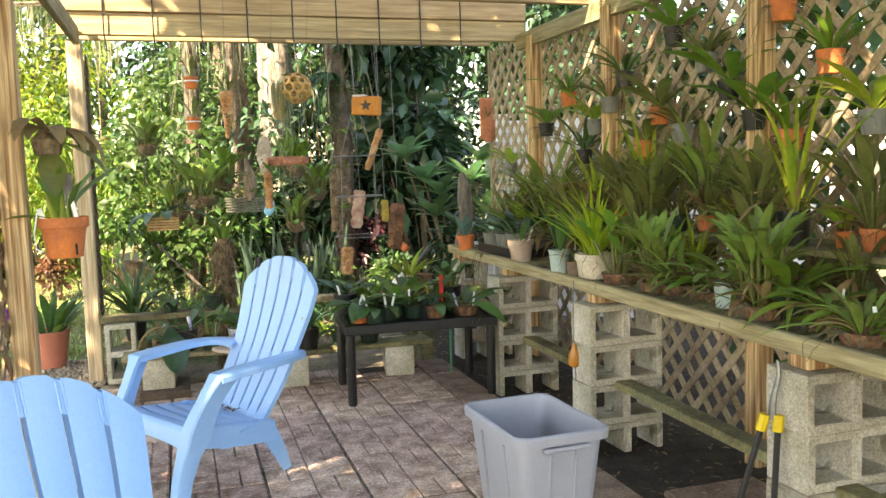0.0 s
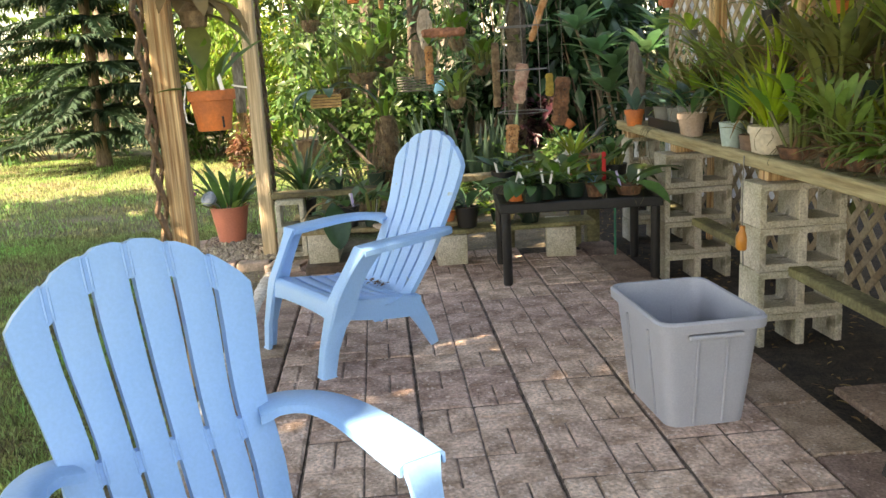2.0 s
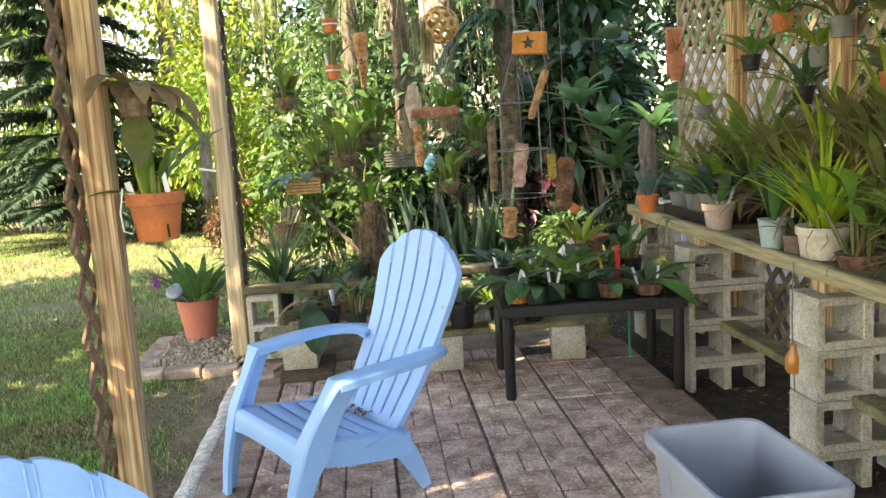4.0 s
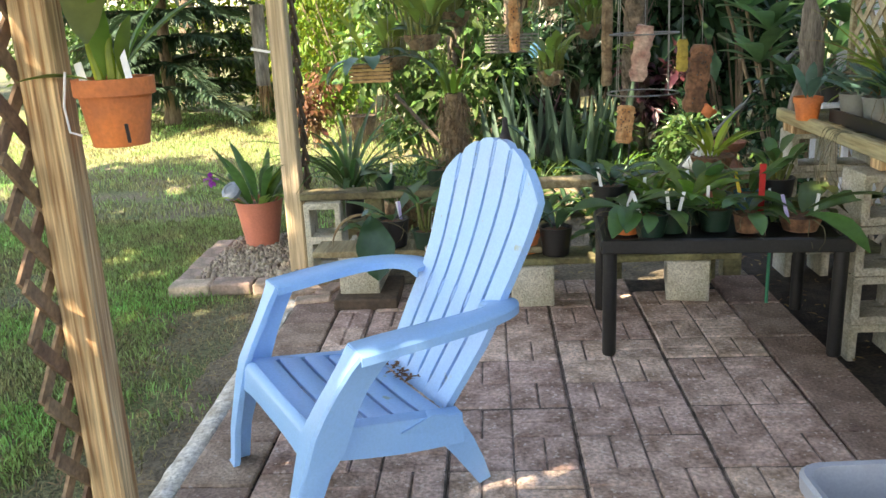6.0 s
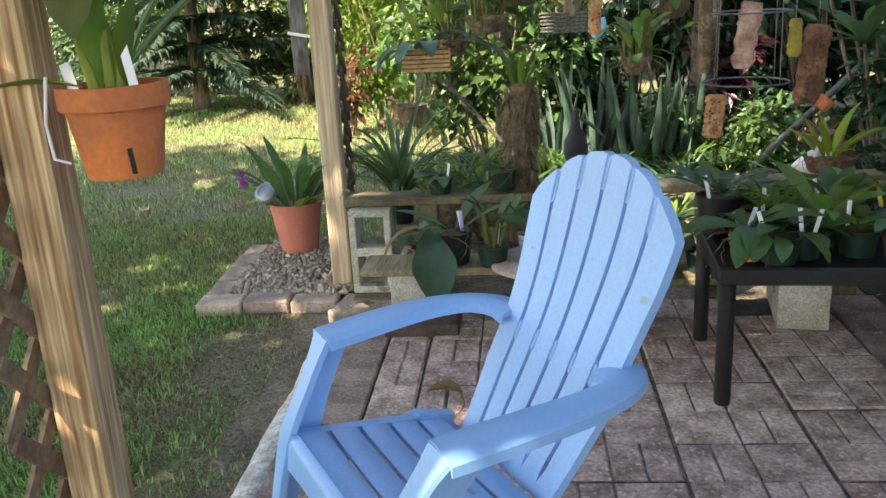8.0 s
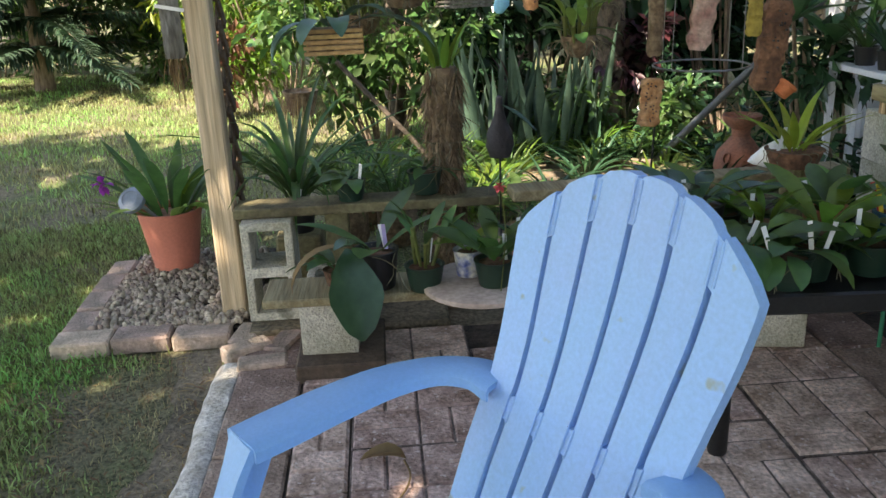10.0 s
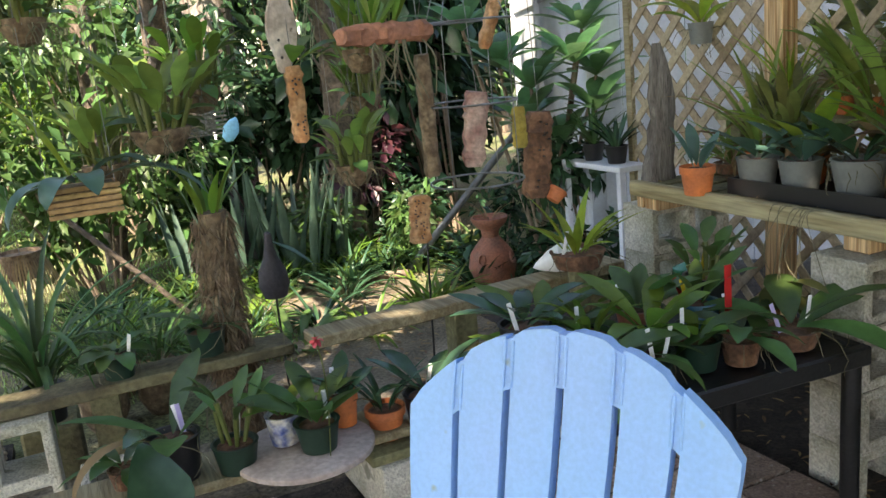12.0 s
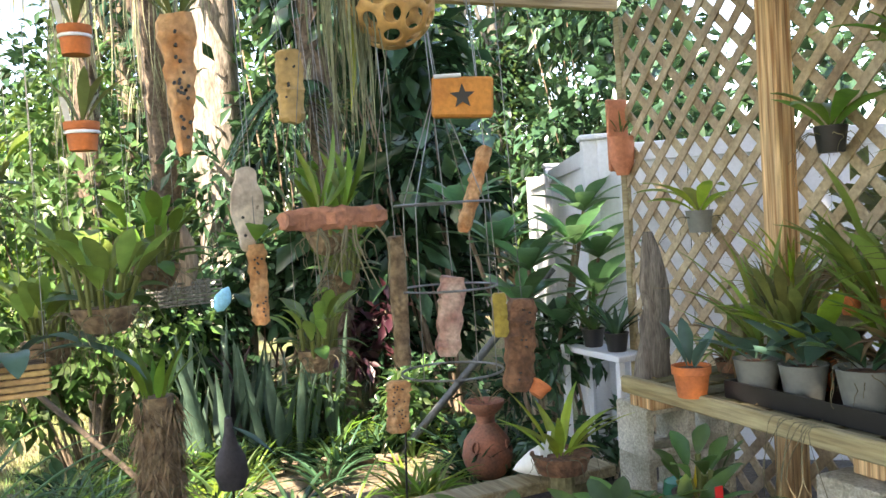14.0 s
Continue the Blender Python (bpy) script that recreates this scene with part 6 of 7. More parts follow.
for k, y in enumerate((2.56, 2.76)):
    br = thing("bromeliad", pose(1.71, y, 0.725), "spiky dark bromeliad in a black pot on a white shelf", "potted plant", "shelf bromeliads")
    part("pot", lathe(bmesh.new(), pot_profile(0.058, 0.044, 0.09, False), 20), BLACKPOT, br, smooth=True)
    leaves_strap(20, 0.24, 0.026, 0.75, 0.5, np.random.default_rng(33 + k), 0.03, 0.08).make("foliage", (L_DARK, L_MID)[k], br)

# terracotta wall pocket on the lattice edge
wp = thing("wall_pocket", pose(1.755, 2.5, 1.56), "salmon terracotta plaque with a wall pocket on the lattice", "wall planter")
part("pocket", lathe(bmesh.new(), [(0.03, 0.0), (0.06, 0.06), (0.068, 0.18), (0.055, 0.18), (0.05, 0.08), (0.0, 0.06)], 18, None, 0.7), material("salmon_clay", (0.60, 0.24, 0.14), rough=0.85, var=0.15), wp, smooth=True)
part("back_plate", boxed((-0.06, 0.02, 0.02), (0.06, 0.036, 0.36), None, 0.008), bpy.data.materials["salmon_clay"], wp)
leaves_strap(8, 0.16, 0.014, 0.9, 0.7, np.random.default_rng(8), 0.02, 0.2).make("foliage", L_OLIVE, wp)

# bark plank and roots tied on the garden post
pb = thing("bark_mount", pose(-1.385, 1.86, 1.2), "split bark slab tied to the post with white string", "orchid mount")
bm = bmesh.new()
secs = []
for i in range(7):
    z = -0.20 + 0.066 * i
    secs.append([(-0.035, -0.012, z), (0.0, -0.022, z), (0.035, -0.010, z), (0.03, 0.02, z), (-0.03, 0.02, z)])
loft(bm, secs)
part("slab", bm, BARKPALE, pb, smooth=True)
part("string", boxed((-0.04, -0.028, -0.03), (0.06, -0.020, -0.018), Matrix.Rotation(0.2, 4, "Y")), TAGW, pb)
lv = Leaves()
g = np.random.default_rng(19)
for k in range(40):
    lv.blade((g.uniform(-0.03, 0.03), -0.01, -0.18), (g.uniform(-0.4, 0.4), g.uniform(-0.3, 0.3), -1), g.uniform(0.08, 0.22), 0.006, 0.2, 4)
lv.make("dry_root_mass", L_DRY, pb)

# trailing plant with leaves hanging from the bench front
tr = thing("trailing_orchid", pose(1.07, 0.847, 0.8), "trailing orchid hanging over the bench edge on long roots", "trailing plant")
g = np.random.default_rng(73)
bm = bmesh.new()
for k in range(9):
    x, y = g.uniform(-0.02, 0.06), g.uniform(-0.12, 0.10)
    tube(bm, smooth_path([(0.03, y, 0.02), (-0.02, y + g.uniform(-0.02, 0.02), 0.012), (-0.045 + x * 0.3, y + g.uniform(-0.04, 0.04), -0.12), (-0.03 + x, y + g.uniform(-0.05, 0.05), -0.22 - g.uniform(0, 0.1))], 4), 0.0016, 5, 0.001)
part("root_tangle", bm, DRIFT2, tr, smooth=True)
lv = Leaves()
for k in range(12):
    a = 2.4 * k
    lv.blade((-0.03, g.uniform(-0.08, 0.08), -0.20 - g.uniform(0, 0.1)), (math.cos(a) - 0.5, math.sin(a), g.uniform(-0.6, 0.3)), g.uniform(0.12, 0.19), 0.055, 0.6, 6, 0.15, 0.55)
lv.make("foliage", L_OLIVE, tr)

# loppers leaning on a block column
lp = thing("garden_loppers", pose(1.0, -1.86, 0), "black and yellow long-handled loppers leaning on blocks", "loppers")
YEL = material("yellow_plastic", (0.70, 0.50, 0.02), rough=0.45, var=0.1, bump=0.02)
for sx, foot in ((-1, (-0.066, 0.05, 0.016)), (1, (0.05, -0.05, 0.016))):
    f, top = Vector(foot), Vector((0.068 + 0.016 * sx, -0.03 - 0.012 * sx, 0.545))
    part("grip", tube(bmesh.new(), [f, f.lerp(top, 0.12), f.lerp(top, 0.25)], 0.016, 8, 0.014), BLACK, lp, smooth=True)
    part("grip_band", tube(bmesh.new(), [f.lerp(top, 0.25), f.lerp(top, 0.29)], 0.019, 8), YEL, lp, smooth=True)
    part("handle", tube(bmesh.new(), [f.lerp(top, 0.29), f.lerp(top, 0.90)], 0.010, 8), BLACK, lp, smooth=True)
    part("collar", tube(bmesh.new(), [f.lerp(top, 0.90), f.lerp(top, 1.0)], 0.018, 8), YEL, lp, smooth=True)
part("cutting_head", tube(bmesh.new(), smooth_path([(0.068, -0.03, 0.53), (0.072, -0.032, 0.60), (0.088, -0.035, 0.67), (0.086, -0.03, 0.72)], 4), 0.014, 6, 0.004), WIRE, lp, smooth=True)

# cord and small orange bottle hanging at the bench
cd = thing("bottle_on_cord", pose(1.09, -0.42, 0.78), "thin cord with a small orange bottle tied below", "cord")
part("cord", tube(bmesh.new(), [(0, 0, 0.02), (0.0, 0.01, -0.2), (0.01, 0.0, -0.56)], 0.003, 5), WIRE, cd)
part("bottle", lathe(bmesh.new(), [(0.02, -0.40), (0.028, -0.39), (0.028, -0.34), (0.012, -0.31), (0.012, -0.29), (0.0, -0.29)], 12), material("amber_plastic", (0.50, 0.20, 0.03), rough=0.35, var=0.1), cd, smooth=True)
# green glass ball on a stake by the table
gb_ = thing("glass_globe", pose(0.971, 1.2, 0), "green glass plant-watering globe on a stem", "glass globe")
part("globe", lathe(bmesh.new(), [(0.0, 0.50), (0.03, 0.51), (0.048, 0.55), (0.042, 0.59), (0.0, 0.61)], 16), material("green_glass", (0.04, 0.20, 0.12), rough=0.08, var=0.1, bump=0), gb_, smooth=True)
part("stem", tube(bmesh.new(), [(0, 0, 0.0), (0, 0, 0.5)], 0.008, 8), bpy.data.materials["green_glass"], gb_)
# hooks under the main beam
for k in range(9):
    x = -1.1 + 0.30 * k
    tagged(part("beam_hook", tube(bmesh.new(), [(x, 1.798, 2.575), (x, 1.790, 2.465), (x, 1.795, 2.275), (x + 0.01, 1.795, 2.175), (x + 0.03, 1.795, 2.165)], 0.005, 5), BLACK), "black wire hook under the beam", "hook", "beam hooks")

# ---- trees and shrubs behind ----
def trunk_mesh(name, parent, pts, r0, r1, mat, seed=0, label=""):
    g = np.random.default_rng(seed)
    pts = smooth_path(pts, 5)
    bm = bmesh.new()
    secs = []
    n = 12
    for i, p in enumerate(pts):
        s = i / (len(pts) - 1)
        r = r0 + (r1 - r0) * s
        if i == 0:
            r *= 1.25
        secs.append([p + Vector((r * math.cos(2 * math.pi * k / n) * g.uniform(0.88, 1.12), r * math.sin(2 * math.pi * k / n) * g.uniform(0.88, 1.12), 0)) for k in range(n)])
    loft(bm, secs)
    return part(name, bm, mat, parent, label, smooth=True)


def tree(m, h, r, label, crown, leaf, mat, bark=None, seed=0, count=4000, limbs=4, category="tree"):
    """crown: list of (centre, radii) relative to the foot."""
    g = np.random.default_rng(seed)
    t = thing("tree", m, label, category)
    trunk_mesh("trunk", t, [(0, 0, -0.1), (g.uniform(-0.1, 0.1), g.uniform(-0.1, 0.1), h * 0.5), (g.uniform(-0.2, 0.2), g.uniform(-0.2, 0.2), h)], r, r * 0.55, bark or BARK, seed)
    for k in range(limbs):
        c = crown[k % len(crown)][0]
        a = Vector((0, 0, h * g.uniform(0.45, 0.9)))
        b = Vector(c)
        part("limb", tube(bmesh.new(), smooth_path([a, (a + b) / 2 + Vector((0, 0, 0.15)), b], 3), r * 0.4, 7, r * 0.12), bark or BARK, t, smooth=True)
    leaf_cloud("crown", [c for c, _ in crown], [q for _, q in crown], count, leaf, mat, t, hang=0.35, seed=seed, shell=0.15)
    return t


def shrub(m, label, blobs, count, leaf, mat, seed=0, aspect=0.42, hang=0.2, category="shrub"):
    g = np.random.default_rng(seed)
    t = thing("shrub", m, label, category)
    for c, q in blobs:
        part("stem", tube(bmesh.new(), smooth_path([(c[0] * 0.2, c[1] * 0.2, -0.08), (c[0] * 0.6, c[1] * 0.6, c[2] * 0.5), c], 3), 0.012, 6, 0.005), BARK, t, smooth=True)
    leaf_cloud("foliage", [c for c, _ in blobs], [q for _, q in blobs], count, leaf, mat, t, hang=hang, seed=seed, shell=0.1, aspect=aspect)
    return t


def blobs(g, n, x, y, z, r):
    return [((g.uniform(*x), g.uniform(*y), g.uniform(*z)), (r * g.uniform(0.7, 1.3), r * g.uniform(0.7, 1.3), r * g.uniform(0.7, 1.2))) for _ in range(n)]


gt = np.random.default_rng(77)
# broad-leaved dark shrub beside the fence
shrub(pose(1.927, 4.9, 0), "tall shrub of large glossy dark leaves", blobs(gt, 12, (-0.85, 0.0), (-0.2, 0.6), (0.9, 3.3), 0.38), 1500, 0.25, L_DARK, 101, 0.5, 0.35)
shrub(pose(1.09, 6, 0), "dark evergreen thicket beyond the garden", blobs(gt, 16, (-1.0, 0.9), (-0.5, 0.6), (0.3, 4.2), 0.55), 3300, 0.15, L_DARK, 102)
shrub(pose(4.881, 6.2, 0), "dense dark shrub behind the fence", blobs(gt, 16, (-0.6, 1.5), (-1.6, 1.6), (0.8, 3.8), 0.6), 3600, 0.2, L_DARK, 103, 0.5)
shrub(pose(-0.667, 5.1, 0), "airy shrub of broad green leaves", blobs(gt, 14, (-0.7, 0.6), (-0.3, 0.4), (0.35, 1.75), 0.30), 2300, 0.11, L_MID, 104, 0.5, 0.3)
shrub(pose(-0.094, 7, 0), "tall leafy shrub in dappled sun", blobs(gt, 14, (-0.9, 0.7), (-0.4, 0.4), (0.5, 3.0), 0.45), 2600, 0.13, L_MID, 105)
shrub(pose(-1.635, 7.6, 0), "bright yellow-green bamboo-like shrub", blobs(gt, 18, (-0.9, 0.9), (-0.5, 0.5), (0.5, 3.4), 0.45), 3800, 0.12, L_BRIGHT, 106, 0.28, 0.5)
shrub(pose(-2.393, 8.8, 0), "sunlit yellow-green thicket by the lawn", blobs(gt, 14, (-0.9, 0.9), (-0.6, 0.6), (0.4, 3.2), 0.5), 3200, 0.12, L_YELLOW, 107, 0.35, 0.4)
shrub(pose(-3.16, 9.6, 0), "low rounded green shrub at the lawn edge", blobs(gt, 14, (-1.3, 1.3), (-0.5, 0.5), (0.2, 1.1), 0.42), 4200, 0.11, L_MID, 108)
shrub(pose(-5.871, 10.8, 0), "low green hedge at the lawn edge", blobs(gt, 14, (-1.6, 1.6), (-0.5, 0.5), (0.2, 1.3), 0.5), 4200, 0.13, L_MID, 109)
shrub(pose(-2.1, 6.5, 0), "small rust-red and green shrub", blobs(gt, 5, (-0.15, 0.15), (-0.15, 0.15), (0.2, 0.75), 0.17), 420, 0.10, L_RUST, 110)
shrub(pose(-1.847, 6.9, 0), "small green shrub with white flowers", blobs(gt, 6, (-0.3, 0.3), (-0.2, 0.2), (0.2, 0.7), 0.22), 800, 0.09, L_BRIGHT, 111)
shrub(pose(1.12, 4.72, 0), "wine-red leafy shrub in the shade", blobs(gt, 8, (-0.2, 0.22), (-0.12, 0.12), (0.25, 0.90), 0.14), 420, 0.11, L_WINE, 112)

shrub(pose(2.307, 6.5, 0), "dark leafy shrub inside the fence corner", blobs(gt, 12, (-0.7, 0.5), (-0.4, 0.5), (0.2, 2.8), 0.42), 2200, 0.17, L_DARK, 113)

shrub(pose(5.631, 8.2, 0), "tall dark thicket beyond the white fence", blobs(gt, 20, (-1.4, 1.6), (-0.5, 1.0), (1.2, 5.2), 0.6), 4200, 0.19, L_DARK, 114, 0.5)

shrub(pose(0.55, 5.35, 0), "dense shaded shrub of dark broad leaves", blobs(gt, 16, (-0.7, 1.1), (-0.25, 0.30), (0.3, 1.25), 0.33), 2900, 0.14, L_DARK, 115, 0.5, 0.35)
shrub(pose(1.75, 5.6, 0), "dense shaded shrub of dark glossy leaves", blobs(gt, 14, (-0.6, 0.6), (-0.3, 0.3), (0.3, 2.2), 0.36), 2200, 0.16, L_DARK, 116, 0.5, 0.35)
# woods behind the lawn
for k in range(26):
    x = -17 + 0.95 * k + gt.uniform(-0.4, 0.4)
    y = 12.5 + gt.uniform(-0.8, 5.5) - (2.0 if x > -2 else 0)
    h = gt.uniform(4.5, 7.5)
    cr = [((gt.uniform(-1.0, 1.0), gt.uniform(-0.8, 0.8), gt.uniform(0.8, h)), (gt.uniform(0.6, 1.1),) * 3) for _ in range(9)]
    tree(pose(x, y, 0), h, gt.uniform(0.09, 0.2), "tall woodland tree behind the lawn", cr, 0.20, (L_WOODS, L_BRIGHT, L_YELLOW, L_WOODS, L_MID)[k % 5] if k < 16 else (L_MID, L_DARK)[k % 2], (BARK, BARKPALE)[k % 2], 200 + k, 2000 if k < 16 else 3200, 3)

# norfolk pine: tiers of flat drooping branches
nf = thing("conifer", pose(-4.632, 9.2, 0), "dark conifer with tiers of flat branches", "tree")
trunk_mesh("trunk", nf, [(0, 0, -0.1), (0.02, 0, 3), (0, 0, 6)], 0.10, 0.03, BARK, 5)
gn = np.random.default_rng(15)
for tier in range(16):
    z = 0.45 + 0.33 * tier
    R = 2.0 * (1 - tier / 20)
    for k in range(9):
        a = 2 * math.pi * k / 9 + tier * 0.35 + gn.uniform(-0.15, 0.15)
        d = Vector((math.cos(a), math.sin(a), 0))
        r = R * gn.uniform(0.8, 1.1)
        sag = gn.uniform(0.15, 0.6)
        line = lambda s: Vector((0, 0, z)) + d * r * s + Vector((0, 0, 0.20 * s - sag * s * s))
        br = part("branch", tube(bmesh.new(), [line(s) for s in (0, 0.35, 0.7, 1.0)], 0.014, 5, 0.005), BARK, nf)
        lv = Leaves()
        for j in range(44):
            s = 0.10 + 0.90 * j / 44
            p = line(s)
            for side in (-1, -0.4, 0.4, 1):
                w = Vector((-d.y, d.x, 0)) * side
                lv.blade(p, d * 0.8 + w + Vector((0, 0, 0.25 - 0.5 * (abs(side) < 0.5))), (0.22 * (1.2 - s) + 0.09) * gn.uniform(0.5, 1.4), 0.036, gn.uniform(0.3, 1.6), 3, 0.4, 0.5)
        lv.make("needle_mass", L_CONIFER, br)

# trunks with moss behind the orchids
def mossy_trunk(m, pts, r0, r1, mat, label, seed, moss=30, zs=(1.4, 3.6), boots=0):
    t = thing("palm_tree", m, label, "tree")
    trunk_mesh("trunk", t, pts, r0, r1, mat, seed)
    part("limb", tube(bmesh.new(), smooth_path([Vector(pts[-1]) * 0.75 + Vector(pts[0]) * 0.25, Vector(pts[-1]) * 0.9 + Vector((0.3, 0.2, 0)), Vector(pts[-1]) + Vector((0.7, 0.35, 0.3))], 3), r1 * 0.45, 7, r1 * 0.2), mat, t, smooth=True)
    if boots:
        lv = Leaves()
        axis = smooth_path(pts, 5)
        for k in range(boots):
            a, z = 2.4 * k, 0.2 + 3.2 * k / boots
            c = min(axis, key=lambda q: abs(q.z - z))
            lv.blade((c.x + r1 * math.cos(a), c.y + r1 * math.sin(a), z), (math.cos(a) * 0.35 + 0.3 * math.sin(5 * k), math.sin(a) * 0.35, 1), 0.15, 0.055, -0.3, 3, 0.3, 0.3)
        lv.make("leaf_base_mass", PALMBARK, t)
    if moss:
        g = np.random.default_rng(seed)
        lv = Leaves()
        for k in range(moss):
            a = g.uniform(0, 6.28)
            z = g.uniform(*zs)
            rr = r0 * 1.02
            for j in range(5):
                lv.blade((rr * math.cos(a + 0.06 * j), rr * math.sin(a + 0.06 * j), z + g.uniform(-0.05, 0.05)), (math.cos(a) * 0.35, math.sin(a) * 0.35, -1), g.uniform(0.2, 0.5), 0.008, 0.3, 4, 0.1, 0.3)
        lv.make("moss", MOSS, t, "grey-green hanging moss")
    return t


mossy_trunk(pose(0.92, 4.65, 0), [(0, 0, -0.1), (0.03, 0, 1.6), (-0.05, 0.05, 3.4), (0.1, 0, 5.6)], 0.095, 0.085, PALMBARK, "rough brown palm trunk with old leaf bases", 3, 25, boots=150)
mossy_trunk(pose(0.45, 6.1, 0), [(0, 0, -0.1), (0.0, 0, 2), (0.05, 0, 5.6)], 0.21, 0.17, BARKSUN, "thick tree trunk coloured pale for sunlight", 4, 0)
mossy_trunk(pose(-0.056, 6.2, 0), [(0, 0, -0.1), (0.1, 0, 2), (-0.2, 0, 5.6)], 0.12, 0.09, PALMBARK, "leaning brown palm trunk with old leaf bases", 5, 30, (2, 4.5), boots=170)
mossy_trunk(pose(-0.561, 5.6, 0), [(0, 0, -0.1), (0.05, 0, 2), (0.1, 0, 5.6)], 0.08, 0.07, PALMBARK, "slim rough palm trunk with moss", 6, 60, (1.6, 4), boots=120)
mossy_trunk(pose(-3.395, 10.1, 0), [(0, 0, -0.1), (0.08, 0, 1.6), (0.0, 0, 5.6)], 0.10, 0.08, BARKPALE, "pale lichened tree trunk on the lawn", 7, 20)
mossy_trunk(pose(-5.36, 12.2, 0), [(0, 0, -0.1), (0.08, 0, 2), (0.0, 0, 6.6)], 0.16, 0.12, BARK, "brown tree trunk at the wood edge", 8, 0)

# moss curtains hanging high in the trees
for k, (x, y, z, rx, ry) in enumerate(((-0.5, 4.6, 2.9, 0.98, -0.52), (-1.5, 6.2, 3.2, 0.85, -0.6), (-2.4, 8.0, 3.5, -1.32, 2.05), (-4.4, 9.9, 4.0, 0.65, 0.2))):
    side = 1 if rx > 0 else -1
    g = np.random.default_rng(300 + k)
    th = thing("hanging_moss", pose(x, y, z), "curtain of grey-green moss hanging from a limb", "moss", "moss curtains")
    part("limb", tube(bmesh.new(), [(-0.9 * side, 0, 0.05), (-0.3 * side, 0.05, 0.1), (0.3 * side, 0, 0.06), (rx, ry, 0.2)], 0.018, 7, 0.03), BARK, th, smooth=True)
    lv = Leaves()
    for j in range(110):
        u = g.uniform(-0.85, 0.85)
        lv.blade((u, g.uniform(-0.06, 0.06), 0.07), (g.uniform(-0.15, 0.15), g.uniform(-0.15, 0.15), -1), g.uniform(0.15, 0.65) * (1 + 0.6 * math.sin(u * 5 + k)), 0.010, 0.35, 5, 0.1, 0.3)
    lv.make("moss_mass", MOSS, th)

# dark feathery palm leaves beside the trunk
th = thing("feather_palm", pose(0.62, 4.65, 1.80), "dark drooping feathery palm leaves", "palm")
g = np.random.default_rng(8)
lv, bm = Leaves(), bmesh.new()
for k in range(7):
    a = radians(150 + 18 * k)
    d = Vector((math.cos(a), math.sin(a) * 0.5, 0.0))
    pts = [Vector((0.25, 0, 0.55)) + d * 0.55 * s + Vector((0, 0, 0.25 * s - 0.75 * s * s)) for s in (0, 0.25, 0.5, 0.75, 1)]
    tube(bm, pts, 0.008, 5, 0.003)
    for j in range(26):
        s = 0.1 + 0.9 * j / 26
        p = Vector((0.25, 0, 0.55)) + d * 0.55 * s + Vector((0, 0, 0.25 * s - 0.75 * s * s))
        for side in (-1, 1):
            lv.blade(p, d * 0.6 + Vector((-d.y, d.x, 0)) * side + Vector((0, 0, -0.3)), 0.20, 0.022, 0.7, 3)
part("midrib_fan", bm, BARK, th)
lv.make("leaflet_mass", L_DARK, th)

# frangipani by the fence: rosettes of long leaves on bare stems
fr = thing("frangipani", pose(1.72, 3.3, 0), "bare-stemmed shrub with rosettes of long blue-green leaves", "shrub")
lv = Leaves()
g = np.random.default_rng(12)
for x, y, z in ((0.19, -0.2, 1.40), (0.27, -0.2, 1.14), (0.03, -0.35, 1.23), (-0.25, -0.35, 1.12), (0.15, -0.35, 0.96), (-0.30, -0.35, 0.93), (-0.35, -0.2, 1.24), (-0.5, -0.1, 1.45), (-0.05, -0.3, 0.80)):
    part("stem", tube(bmesh.new(), smooth_path([(0, 0, -0.05), (x * 0.5, y * 0.5, z * 0.5), (x, y, z)], 3), 0.014, 7, 0.010), BARK, fr, smooth=True)
    for k in range(13):
        a = 2.4 * k
        sp = 0.5 + 0.85 * (k / 15)
        lv.blade((x, y, z), (math.cos(a) * math.sin(sp), math.sin(a) * math.sin(sp), math.cos(sp)), g.uniform(0.24, 0.36), 0.115, 0.6, 7, 0.1, 0.66)
lv.make("foliage", L_FRANGI, fr)
shrub(pose(1.85, 2.95, -0.05), "low dark leafy shrub before the white fence", blobs(np.random.default_rng(801), 7, (-0.3, 0.25), (-0.1, 0.25), (0.1, 0.8), 0.2), 700, 0.11, L_DARK, 801)
# epiphytes rooted on the palm trunk
for k, (z, a) in enumerate(((0.95, -1.9), (1.38, -1.2), (1.75, -2.4), (2.15, -1.5))):
    g = np.random.default_rng(820 + k)
    ep = thing("trunk_orchid", pose(0.93 + 0.09 * math.cos(a), 4.65 + 0.09 * math.sin(a), z), "leafy orchid growing on a palm trunk", "orchid", "trunk orchids")
    leaves_broad(9, 0.2, 0.06, 1.2, 0.9, g, 0.02, 0.0).make("foliage", (L_BRIGHT, L_OLIVE)[k % 2], ep)
    roots(ep, 0.04, 0.0, 12, 0.2, g)

# spear-leaved clumps
for k, (x, y, n) in enumerate(((0.12, 4.45, 15), (0.48, 4.40, 18), (0.80, 4.55, 14), (0.30, 4.75, 16), (-0.14, 4.6, 10))):
    th = thing("snake_plant", pose(x, y, -0.05), "clump of upright grey-green spear leaves", "snake plant", "spear plants")
    g = np.random.default_rng(400 + k)
    for j in range(n):
        lv = Leaves()
        a, r = g.uniform(0, 6.28), 0.17 * math.sqrt(g.random())
        lv.blade((r * math.cos(a), r * math.sin(a), 0), (math.cos(a) * 0.20, math.sin(a) * 0.20, 1), g.uniform(0.45, 0.95), g.uniform(0.055, 0.085), g.uniform(-0.1, 0.25), 6, 0.3, 0.45, g.uniform(-1, 1))
        lv.make("leaf", L_SPEAR, th)

